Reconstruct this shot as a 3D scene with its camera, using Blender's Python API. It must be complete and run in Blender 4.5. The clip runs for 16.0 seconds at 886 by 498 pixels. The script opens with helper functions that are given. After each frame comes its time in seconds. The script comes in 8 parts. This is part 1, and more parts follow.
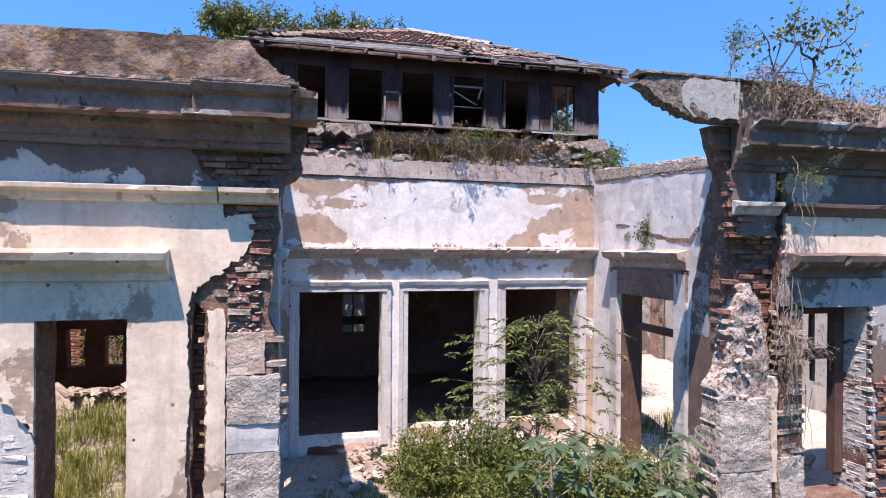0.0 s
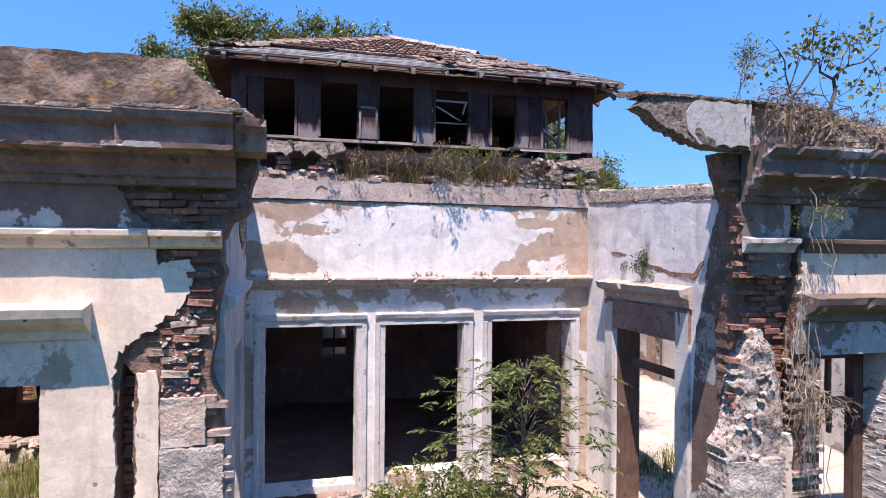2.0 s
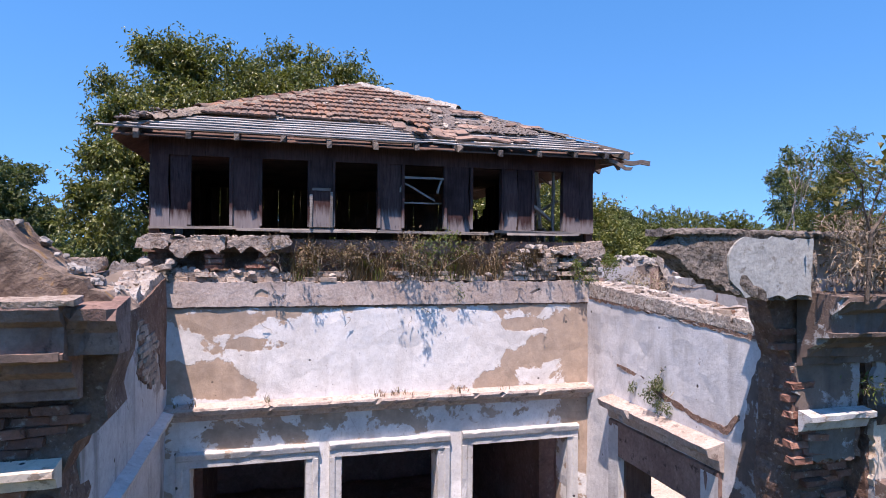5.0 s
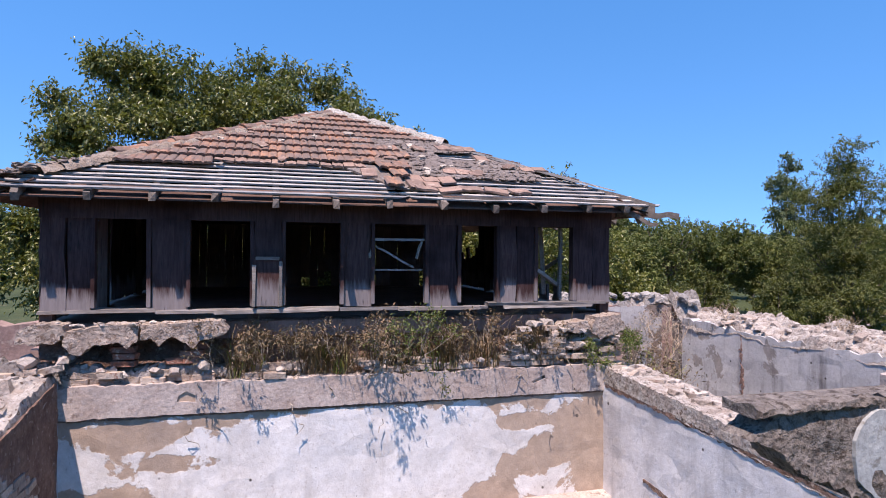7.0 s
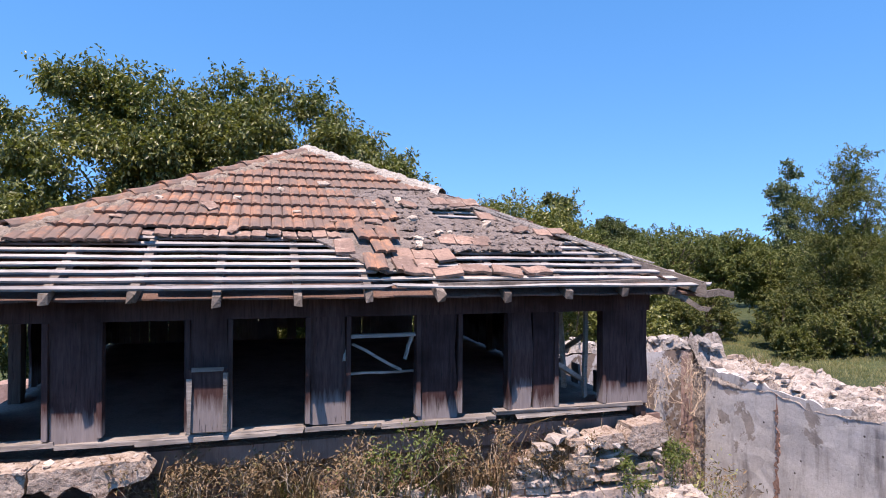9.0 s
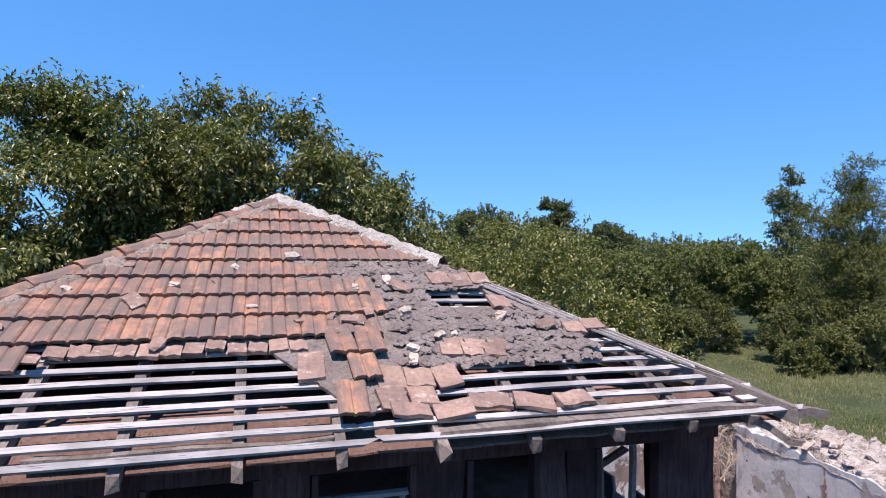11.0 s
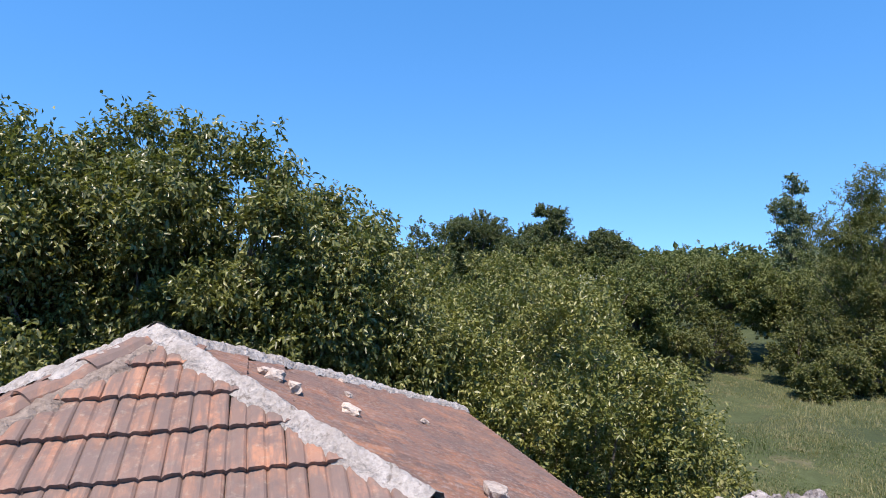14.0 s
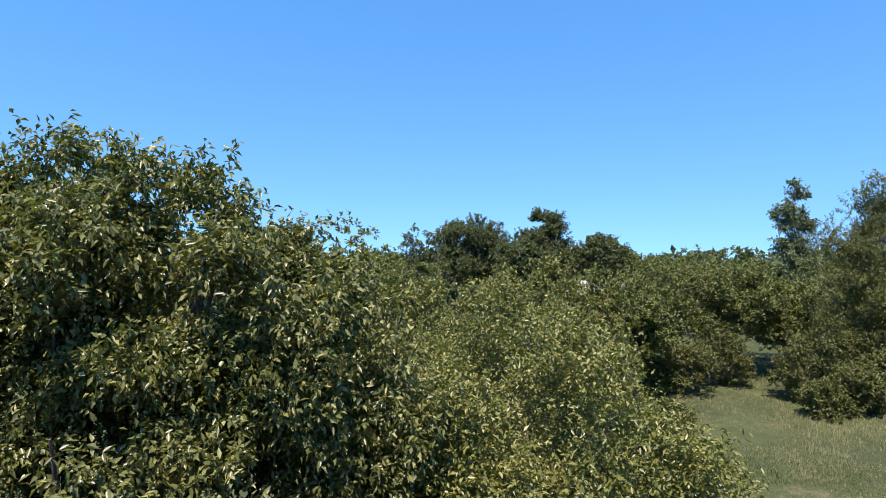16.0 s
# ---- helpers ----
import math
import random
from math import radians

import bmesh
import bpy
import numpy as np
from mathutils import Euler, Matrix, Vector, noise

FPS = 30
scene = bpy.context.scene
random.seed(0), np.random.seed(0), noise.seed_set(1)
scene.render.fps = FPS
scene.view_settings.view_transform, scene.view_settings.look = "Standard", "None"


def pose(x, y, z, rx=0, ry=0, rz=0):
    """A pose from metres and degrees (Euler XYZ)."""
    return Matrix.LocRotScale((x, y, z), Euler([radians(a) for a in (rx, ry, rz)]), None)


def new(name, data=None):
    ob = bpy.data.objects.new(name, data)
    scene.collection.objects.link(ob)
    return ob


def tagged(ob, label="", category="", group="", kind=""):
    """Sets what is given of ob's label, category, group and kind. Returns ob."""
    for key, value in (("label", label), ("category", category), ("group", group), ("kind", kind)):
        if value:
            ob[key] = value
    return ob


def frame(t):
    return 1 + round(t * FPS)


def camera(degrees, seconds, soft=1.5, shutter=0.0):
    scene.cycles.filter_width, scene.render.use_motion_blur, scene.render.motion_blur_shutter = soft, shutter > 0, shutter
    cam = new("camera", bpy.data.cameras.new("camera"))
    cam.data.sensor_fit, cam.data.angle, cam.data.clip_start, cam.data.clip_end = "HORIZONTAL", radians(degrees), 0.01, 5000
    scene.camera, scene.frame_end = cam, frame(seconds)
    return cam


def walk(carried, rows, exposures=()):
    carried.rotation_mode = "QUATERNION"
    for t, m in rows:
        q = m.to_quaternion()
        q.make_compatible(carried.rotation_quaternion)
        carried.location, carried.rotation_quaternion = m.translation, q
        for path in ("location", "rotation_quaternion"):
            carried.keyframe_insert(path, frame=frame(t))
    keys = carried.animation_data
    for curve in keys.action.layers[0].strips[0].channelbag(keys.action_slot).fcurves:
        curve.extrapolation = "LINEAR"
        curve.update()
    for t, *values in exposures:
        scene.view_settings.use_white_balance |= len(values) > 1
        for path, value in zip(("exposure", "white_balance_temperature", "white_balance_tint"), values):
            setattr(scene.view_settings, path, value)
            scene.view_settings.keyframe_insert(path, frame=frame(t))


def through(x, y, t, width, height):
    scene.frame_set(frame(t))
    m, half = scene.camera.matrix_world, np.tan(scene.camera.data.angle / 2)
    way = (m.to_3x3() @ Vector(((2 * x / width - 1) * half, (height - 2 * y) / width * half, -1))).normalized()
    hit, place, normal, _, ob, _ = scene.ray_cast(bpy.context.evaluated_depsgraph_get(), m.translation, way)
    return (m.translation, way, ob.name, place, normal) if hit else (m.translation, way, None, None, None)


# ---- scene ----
cam = camera(72.1, 16.0, soft=1.0)
METRES, EYE, TILT, LEAN, TURN = 14.4, 4.0, 0.0, 0.0, -14.3
ROWS = [
    (0.0, 0.0, 0.0, 0.0, 0.0, -0.1, -0.4),
    (0.5, 0.0028, 0.0118, 0.0027, -0.12, -0.07, -0.42),
    (1.0, 0.0076, 0.0291, 0.006, -0.19, -0.05, -0.45),
    (1.5, 0.0129, 0.0508, 0.0133, -0.33, -0.01, -0.46),
    (2.0, 0.0165, 0.0633, 0.0331, -0.49, 0.02, -0.44),
    (2.5, 0.0199, 0.072, 0.0503, -0.56, 0.04, -0.46),
    (3.0, 0.0245, 0.0854, 0.0674, -0.64, 0.07, -0.44),
    (3.5, 0.0282, 0.106, 0.0866, -0.75, 0.08, -0.44),
    (4.0, 0.0311, 0.1311, 0.1053, -0.85, 0.11, -0.44),
    (6.5, 0.0529, 0.2843, 0.189, -1.43, 0.2, -0.41),
    (7.0, 0.054, 0.3146, 0.2046, -1.53, 0.23, -0.44),
    (7.5, 0.0546, 0.3451, 0.2201, -1.65, 0.24, -0.42),
    (8.0, 0.0552, 0.372, 0.2348, -1.75, 0.27, -0.44),
    (8.5, 0.0555, 0.398, 0.2499, -1.86, 0.31, -0.42),
    (9.0, 0.0559, 0.4244, 0.2661, -1.98, 0.36, -0.44),
    (11.5, 0.0548, 0.5602, 0.338, -2.54, 0.45, -0.5),
    (12.0, 0.0547, 0.5918, 0.3519, -2.66, 0.47, -0.5),
    (12.5, 0.0559, 0.6246, 0.3651, -2.77, 0.5, -0.49),
    (13.0, 0.0576, 0.6591, 0.3785, -2.88, 0.52, -0.48),
    (13.5, 0.0594, 0.696, 0.3926, -2.99, 0.55, -0.47),
    (14.0, 0.0631, 0.7315, 0.4064, -3.12, 0.56, -0.48),
    (14.5, 0.0673, 0.7655, 0.4203, -3.22, 0.59, -0.47),
    (15.0, 0.0718, 0.7992, 0.4334, -3.34, 0.66, -0.41),
    (15.5, 0.0753, 0.832, 0.4469, -3.44, 0.66, -0.35),
    (16.0, 0.0798, 0.8656, 0.4613, -3.53, 0.64, -0.39),
]
walk(cam, [(t, pose(0, 0, EYE, TILT, LEAN, TURN) @ pose(METRES * x, METRES * y, METRES * z, 90 + pitch, roll, yaw)) for t, x, y, z, yaw, pitch, roll in ROWS],
     exposures=[(0.0, 0.8, 7200, 27), (3.0, 0.78, 7250, 27), (6.5, 0.56, 7150, 27), (9.0, 0.74, 7500, 26), (11.5, 0.56, 6950, 23), (14.0, 0.63, 7000, 21), (16.0, 0.78, 7400, 22)])


# ---- world, sun, exposure ----
SUN_WAY = Vector((0.22, 0.365, -1.0)).normalized()
sun_data = bpy.data.lights.new("sun", "SUN")
sun_data.energy, sun_data.angle, sun_data.color = 5.0, radians(0.53), (1.0, 0.96, 0.9)
sun = new("sun", sun_data)
sun.matrix_world = Matrix.Translation((-20, -30, 60)) @ SUN_WAY.to_track_quat("-Z", "Y").to_matrix().to_4x4()

world = bpy.data.worlds.new("sky")
scene.world = world
world.use_nodes = True
wn = world.node_tree.nodes
sky = wn.new("ShaderNodeTexSky")
sky.sky_type, sky.sun_disc = "NISHITA", False
sky.sun_elevation = math.asin(-SUN_WAY.z)
sky.sun_rotation = math.atan2(-SUN_WAY.x, -SUN_WAY.y)
sky.altitude, sky.air_density, sky.dust_density, sky.ozone_density = 0, 1.0, 0.0, 3.0
rich = wn.new("ShaderNodeHueSaturation")
rich.inputs["Hue"].default_value, rich.inputs["Saturation"].default_value = 0.497, 1.31
raised, level, coord = wn.new("ShaderNodeVectorMath"), wn.new("ShaderNodeVectorMath"), wn.new("ShaderNodeTexCoord")
raised.operation, level.operation = "ADD", "NORMALIZE"
raised.inputs[1].default_value = (0, 0, 0.24)  # a dry, clear horizon without the white haze band
world.node_tree.links.new(coord.outputs["Generated"], raised.inputs[0])
world.node_tree.links.new(raised.outputs[0], level.inputs[0])
world.node_tree.links.new(level.outputs[0], sky.inputs[0])
wn["Background"].inputs["Strength"].default_value = 0.198
world.node_tree.links.new(sky.outputs[0], rich.inputs["Color"])
world.node_tree.links.new(rich.outputs[0], wn["Background"].inputs["Color"])


# ---- materials ----
def rgb(c):
    return (c[0], c[1], c[2], 1.0)


class Nodes:
    """A small writer of node trees."""

    def __init__(self, name):
        self.m = bpy.data.materials.new(name)
        self.m.use_nodes = True
        self.t = self.m.node_tree
        self.bsdf = self.t.nodes["Principled BSDF"]
        self.geo = self.t.nodes.new("ShaderNodeNewGeometry")
        self.pos = self.geo.outputs["Position"]

    def link(self, a, b):
        self.t.links.new(a, b)

    def put(self, socket, v):
        if isinstance(v, bpy.types.NodeSocket):
            self.link(v, socket)
        else:
            socket.default_value = v

    def noise(self, scale, detail=4.0, rough=0.55, at=None, stretch=None, shift=None, distort=0.0):
        n = self.t.nodes.new("ShaderNodeTexNoise")
        n.inputs["Scale"].default_value, n.inputs["Detail"].default_value = scale, detail
        n.inputs["Roughness"].default_value, n.inputs["Distortion"].default_value = rough, distort
        src = at or self.pos
        if stretch or shift:
            mp = self.t.nodes.new("ShaderNodeMapping")
            self.link(src, mp.inputs["Vector"])
            if stretch:
                mp.inputs["Scale"].default_value = stretch
            if shift is not None:
                self.put(mp.inputs["Location"], shift)
            src = mp.outputs[0]
        self.link(src, n.inputs["Vector"])
        return n.outputs[0]

    def voronoi(self, scale, feature="F1", out="Distance"):
        n = self.t.nodes.new("ShaderNodeTexVoronoi")
        n.feature = feature
        n.inputs["Scale"].default_value = scale
        self.link(self.pos, n.inputs["Vector"])
        return n.outputs[out]

    def band(self, v, lo, hi, a=0.0, b=1.0):
        n = self.t.nodes.new("ShaderNodeMapRange")
        self.put(n.inputs["Value"], v)
        for k, x in zip(("From Min", "From Max", "To Min", "To Max"), (lo, hi, a, b)):
            n.inputs[k].default_value = x
        return n.outputs[0]

    def maths(self, op, a, b=0.0):
        n = self.t.nodes.new("ShaderNodeMath")
        n.operation = op
        self.put(n.inputs[0], a)
        self.put(n.inputs[1], b)
        return n.outputs[0]

    def mix(self, f, a, b, how="MIX"):
        n = self.t.nodes.new("ShaderNodeMix")
        n.data_type, n.blend_type = "RGBA", how
        self.put(n.inputs[0], f)
        self.put(n.inputs[6], a if isinstance(a, bpy.types.NodeSocket) else rgb(a))
        self.put(n.inputs[7], b if isinstance(b, bpy.types.NodeSocket) else rgb(b))
        return n.outputs[2]

    def per_object(self):
        return self.t.nodes.new("ShaderNodeObjectInfo").outputs["Random"]

    def per_island(self):
        return self.geo.outputs["Random Per Island"]

    def bump(self, height, strength=0.4, distance=0.02):
        n = self.t.nodes.new("ShaderNodeBump")
        n.inputs["Strength"].default_value, n.inputs["Distance"].default_value = strength, distance
        self.link(height, n.inputs["Height"])
        self.link(n.outputs[0], self.bsdf.inputs["Normal"])

    def done(self, colour, rough=0.9, spec=0.2):
        self.put(self.bsdf.inputs["Base Color"], colour)
        self.put(self.bsdf.inputs["Roughness"], rough)
        self.bsdf.inputs["Specular IOR Level"].default_value = spec
        return self.m


def limewash(name, coat, under, dirt, patch=0.52, streaks=0.5, bump=0.5, bare=(), areas=()):
    """Old limewashed plaster: the coat flaked off in patches over a tan undercoat, stained and streaked."""
    n = Nodes(name)
    big = n.noise(1.25, 8, 0.62, distort=0.5)
    flake = n.noise(9.0, 5, 0.7)
    cover = n.maths("ADD", big, n.maths("MULTIPLY", n.maths("SUBTRACT", flake, 0.5), 0.22))
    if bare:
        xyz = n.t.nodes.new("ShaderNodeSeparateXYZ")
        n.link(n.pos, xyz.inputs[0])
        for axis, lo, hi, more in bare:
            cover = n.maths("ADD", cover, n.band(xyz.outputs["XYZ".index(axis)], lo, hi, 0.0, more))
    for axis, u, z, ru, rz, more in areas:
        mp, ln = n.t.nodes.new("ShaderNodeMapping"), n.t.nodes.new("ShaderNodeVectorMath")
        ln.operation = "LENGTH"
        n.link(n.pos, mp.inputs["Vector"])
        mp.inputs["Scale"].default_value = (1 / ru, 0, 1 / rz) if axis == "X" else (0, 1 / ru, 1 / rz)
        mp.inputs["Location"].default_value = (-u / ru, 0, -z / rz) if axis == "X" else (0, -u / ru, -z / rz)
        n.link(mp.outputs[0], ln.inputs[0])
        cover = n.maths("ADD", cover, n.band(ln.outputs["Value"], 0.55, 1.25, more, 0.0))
    worn = n.band(cover, patch, patch + 0.025)
    c = n.mix(n.band(n.noise(2.6, 4), 0.35, 0.7), coat, [v * 0.86 for v in coat])
    u = n.mix(n.band(n.noise(5.0, 5), 0.3, 0.7), under, [v * 0.72 for v in under])
    c = n.mix(worn, c, u)
    run = n.noise(3.2, 4, 0.6, stretch=(1.0, 1.0, 0.16))
    c = n.mix(n.maths("MULTIPLY", n.band(run, 0.54, 0.74), streaks), c, dirt)
    c = n.mix(n.maths("MULTIPLY", n.band(n.noise(24, 3, 0.7), 0.6, 0.75), 0.5), c, dirt)
    c = n.mix(1.0, c, n.mix(n.band(n.noise(13, 6, 0.75, shift=(3, 1, 8)), 0.3, 0.7), (0.84, 0.83, 0.82), (1.1, 1.1, 1.1)), "MULTIPLY")
    c = n.mix(n.maths("MULTIPLY", n.band(n.noise(46, 4, 0.7, stretch=(1.0, 1.0, 0.3), shift=(1, 9, 2)), 0.6, 0.7), 0.45), c, dirt)
    hair = n.band(n.voronoi(1.6, "DISTANCE_TO_EDGE"), 0.0, 0.012, 1.0, 0.0)
    c = n.mix(n.maths("MULTIPLY", hair, n.band(n.noise(1.1, 4, 0.6, shift=(8, 2, 5)), 0.52, 0.66, 0.0, 0.28)), c, (0.09, 0.075, 0.065))
    pits = n.band(n.voronoi(7.0), 0.03, 0.06)
    c = n.mix(n.maths("MULTIPLY", n.maths("SUBTRACT", 1.0, pits), n.band(n.noise(1.7), 0.5, 0.56)), c, (0.06, 0.05, 0.045))
    holes = n.maths("SUBTRACT", 1.0, n.band(n.voronoi(3.1), 0.05, 0.078))
    c = n.mix(n.maths("MULTIPLY", holes, n.band(n.noise(0.9, shift=(2, 6, 1)), 0.38, 0.44)), c, (0.06, 0.05, 0.045))
    c = n.mix(n.maths("MULTIPLY", n.band(n.noise(0.7, 5, 0.65, shift=(5, 1, 3)), 0.48, 0.68), 0.35), c, dirt)
    h = n.maths("ADD", n.maths("MULTIPLY", n.maths("ADD", worn, holes), -0.5), n.maths("MULTIPLY", n.noise(38, 5, 0.7), 0.5))
    n.bump(n.maths("ADD", h, n.maths("MULTIPLY", flake, 0.5)), bump, 0.03)
    return n.done(c, 0.93, 0.15)


def mottled(name, a, b, c, big=1.5, fine=18.0, mid=(0.42, 0.6), spots=(0.58, 0.66), bump=0.6, rough=0.92, depth=0.03, spec=0.15, by=None, sway=0.0):
    """Two tones in patches with spots of a third, grain and relief; by: object or island brightness spread."""
    n = Nodes(name)
    col = n.mix(n.band(n.noise(big, 6, 0.6), *mid), a, b)
    col = n.mix(n.band(n.noise(big * 3.3, 5, 0.65, shift=(7, 3, 1)), *spots), col, c)
    g = n.noise(fine, 5, 0.7)
    col = n.mix(1.0, col, n.mix(n.band(g, 0.3, 0.7), (0.72, 0.72, 0.72), (1.18, 1.18, 1.18)), "MULTIPLY")
    if by:
        r = n.per_object() if by == "object" else n.per_island()
        lo, hi = 1 - sway, 1 + sway
        col = n.mix(1.0, col, n.mix(r, (lo, lo, lo), (hi, hi * 0.98, hi * 0.95)), "MULTIPLY")
    n.bump(n.maths("ADD", n.noise(fine * 0.4, 4), n.maths("MULTIPLY", g, 0.6)), bump, depth)
    return n.done(col, rough, spec)


def timber(name, a, b, along="x", bump=0.6, sunlit_bleached=None, spec=0.2):
    """Weathered boards: grain along one axis, greyed, with cracks and dark knots."""
    n = Nodes(name)
    s = {"x": (0.08, 1, 1), "y": (1, 0.08, 1), "z": (1, 1, 0.08)}[along]
    r = n.per_object()
    grain = n.noise(42, 5, 0.7, stretch=s)
    c = n.mix(n.band(grain, 0.32, 0.66), a, b)
    c = n.mix(n.band(n.noise(2.2, 4), 0.45, 0.75), c, [v * 0.62 for v in a])
    c = n.mix(1.0, c, n.mix(r, (0.78, 0.78, 0.8), (1.2, 1.17, 1.12)), "MULTIPLY")
    # Pale foot: weathering, with the sunlit strip under the eave put into its colour
    if sunlit_bleached:
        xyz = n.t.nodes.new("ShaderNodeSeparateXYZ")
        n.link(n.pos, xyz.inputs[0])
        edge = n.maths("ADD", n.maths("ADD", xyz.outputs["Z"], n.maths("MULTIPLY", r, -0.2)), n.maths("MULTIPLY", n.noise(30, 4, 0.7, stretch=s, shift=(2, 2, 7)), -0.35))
        c = n.mix(n.band(edge, 6.13, 6.27, 0.85, 0.0), c, n.mix(n.band(grain, 0.3, 0.7), sunlit_bleached, [v * 0.7 for v in sunlit_bleached]))
    crack = n.band(n.noise(60, 3, 0.5, stretch=s, shift=(3, 5, 9)), 0.64, 0.7)
    c = n.mix(n.maths("MULTIPLY", crack, 0.7), c, (0.03, 0.025, 0.022))
    n.bump(n.maths("SUBTRACT", grain, crack), bump, 0.012)
    return n.done(c, 0.88, spec)


def tile_clay(name, by="object", tone=1.0):
    """Terracotta in shades from fresh orange to grey-brown with lichen and soot."""
    n = Nodes(name)
    r = n.per_object() if by == "object" else n.per_island()
    c = n.mix(n.band(r, 0.0, 0.55), (0.235, 0.135, 0.094), (0.34, 0.17, 0.105))
    c = n.mix(n.band(r, 0.7, 1.0), c, (0.41, 0.21, 0.122))
    c = n.mix(n.maths("MULTIPLY", n.band(n.noise(4.5, 6, 0.7), 0.44, 0.6), 0.85), c, (0.135, 0.1, 0.086))
    c = n.mix(n.maths("MULTIPLY", n.band(n.noise(17, 5, 0.75), 0.54, 0.66), 0.5), c, (0.36, 0.295, 0.215))
    c = n.mix(n.maths("MULTIPLY", n.band(n.noise(1.6, 5, 0.7, shift=(4, 2, 8)), 0.5, 0.64), 0.45), c, (0.21, 0.155, 0.13))
    c = n.mix(n.maths("MULTIPLY", n.band(n.noise(60, 3, 0.7), 0.58, 0.7), 0.5), c, (0.14, 0.11, 0.1))
    if tone == 1:
        run = n.noise(11, 5, 0.65, stretch=(1.0, 0.14, 0.3), shift=(3, 5, 1))
        c = n.mix(n.maths("MULTIPLY", n.band(run, 0.44, 0.57), 0.8), c, (0.15, 0.112, 0.095))
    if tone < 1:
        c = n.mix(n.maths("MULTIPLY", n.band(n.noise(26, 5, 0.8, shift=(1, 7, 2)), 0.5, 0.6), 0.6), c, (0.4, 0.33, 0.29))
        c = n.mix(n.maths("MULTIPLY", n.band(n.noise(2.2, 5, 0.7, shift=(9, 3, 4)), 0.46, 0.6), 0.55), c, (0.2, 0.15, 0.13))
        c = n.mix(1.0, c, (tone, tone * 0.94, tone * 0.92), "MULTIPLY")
    n.bump(n.noise(90, 4, 0.7), 0.35, 0.008)
    return n.done(c, 0.85, 0.2)


def leaf(name, a, b, c, gloss=0.42, through=0.35):
    """Leaves from shaded green to sunlit yellow-green, each its own shade, letting light through."""
    n = Nodes(name)
    r = n.per_island()
    col = n.mix(n.band(r, 0.0, 0.6), a, b)
    col = n.mix(n.band(r, 0.8, 1.0), col, c)
    col = n.mix(n.band(n.noise(0.55, 3), 0.35, 0.7), col, n.mix(1.0, col, (0.72, 0.78, 0.7), "MULTIPLY"))
    n.done(col, gloss, 0.4)
    tr = n.t.nodes.new("ShaderNodeBsdfTranslucent")
    n.put(tr.inputs["Color"], n.mix(1.0, col, (1.25, 1.35, 0.6), "MULTIPLY"))
    mx = n.t.nodes.new("ShaderNodeMixShader")
    mx.inputs[0].default_value = through
    out = n.t.nodes["Material Output"]
    n.link(n.bsdf.outputs[0], mx.inputs[1])
    n.link(tr.outputs[0], mx.inputs[2])
    n.link(mx.outputs[0], out.inputs["Surface"])
    return n.m


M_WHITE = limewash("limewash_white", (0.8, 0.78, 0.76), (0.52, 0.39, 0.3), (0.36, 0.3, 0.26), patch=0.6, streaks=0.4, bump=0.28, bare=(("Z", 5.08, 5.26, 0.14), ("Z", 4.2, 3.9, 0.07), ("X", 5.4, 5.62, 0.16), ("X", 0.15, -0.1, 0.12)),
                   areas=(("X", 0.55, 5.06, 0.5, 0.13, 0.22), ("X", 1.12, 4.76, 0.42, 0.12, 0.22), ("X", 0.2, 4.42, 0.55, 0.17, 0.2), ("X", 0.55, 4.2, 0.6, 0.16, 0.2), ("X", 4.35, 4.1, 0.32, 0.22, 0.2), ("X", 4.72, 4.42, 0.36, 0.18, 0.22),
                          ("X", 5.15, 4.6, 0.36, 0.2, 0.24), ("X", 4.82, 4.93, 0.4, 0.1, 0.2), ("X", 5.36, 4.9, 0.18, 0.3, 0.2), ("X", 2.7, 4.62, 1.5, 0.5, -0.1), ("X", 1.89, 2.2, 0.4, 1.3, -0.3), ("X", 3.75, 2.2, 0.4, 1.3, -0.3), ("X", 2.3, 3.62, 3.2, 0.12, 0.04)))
M_SIDE = limewash("limewash_side", (0.76, 0.74, 0.73), (0.55, 0.46, 0.4), (0.3, 0.27, 0.25), patch=0.66, streaks=0.55, bump=0.3)
M_FACADE = limewash("limewash_cream", (0.78, 0.65, 0.525), (0.48, 0.36, 0.275), (0.3, 0.235, 0.185), patch=0.6, streaks=0.5, bump=0.22)
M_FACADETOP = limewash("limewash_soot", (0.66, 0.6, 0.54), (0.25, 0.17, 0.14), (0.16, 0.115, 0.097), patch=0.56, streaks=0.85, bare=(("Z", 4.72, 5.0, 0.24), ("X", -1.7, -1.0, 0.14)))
M_TORN = mottled("torn_plaster", (0.55, 0.495, 0.45), (0.4, 0.34, 0.295), (0.2, 0.115, 0.085), 5.0, 30, mid=(0.45, 0.56), spots=(0.53, 0.58), bump=1.0, depth=0.04)
M_GREYSTONE = mottled("lichened_stone", (0.27, 0.25, 0.235), (0.36, 0.34, 0.32), (0.15, 0.13, 0.12), 4.0, 26, by="object", sway=0.25, bump=0.9)
M_CAP = mottled("crumbled_mortar", (0.47, 0.42, 0.375), (0.35, 0.29, 0.25), (0.15, 0.105, 0.082), 6.0, 26, mid=(0.42, 0.6), spots=(0.57, 0.64), bump=1.0, depth=0.05)
M_GREYCAP = mottled("lichened_mortar", (0.36, 0.325, 0.3), (0.27, 0.24, 0.22), (0.13, 0.105, 0.09), 6.0, 26, spots=(0.56, 0.63), bump=1.0, depth=0.05)
M_FRAME = limewash("limewash_frames", (0.63, 0.615, 0.6), (0.45, 0.36, 0.29), (0.24, 0.2, 0.18), patch=0.63, streaks=0.6)
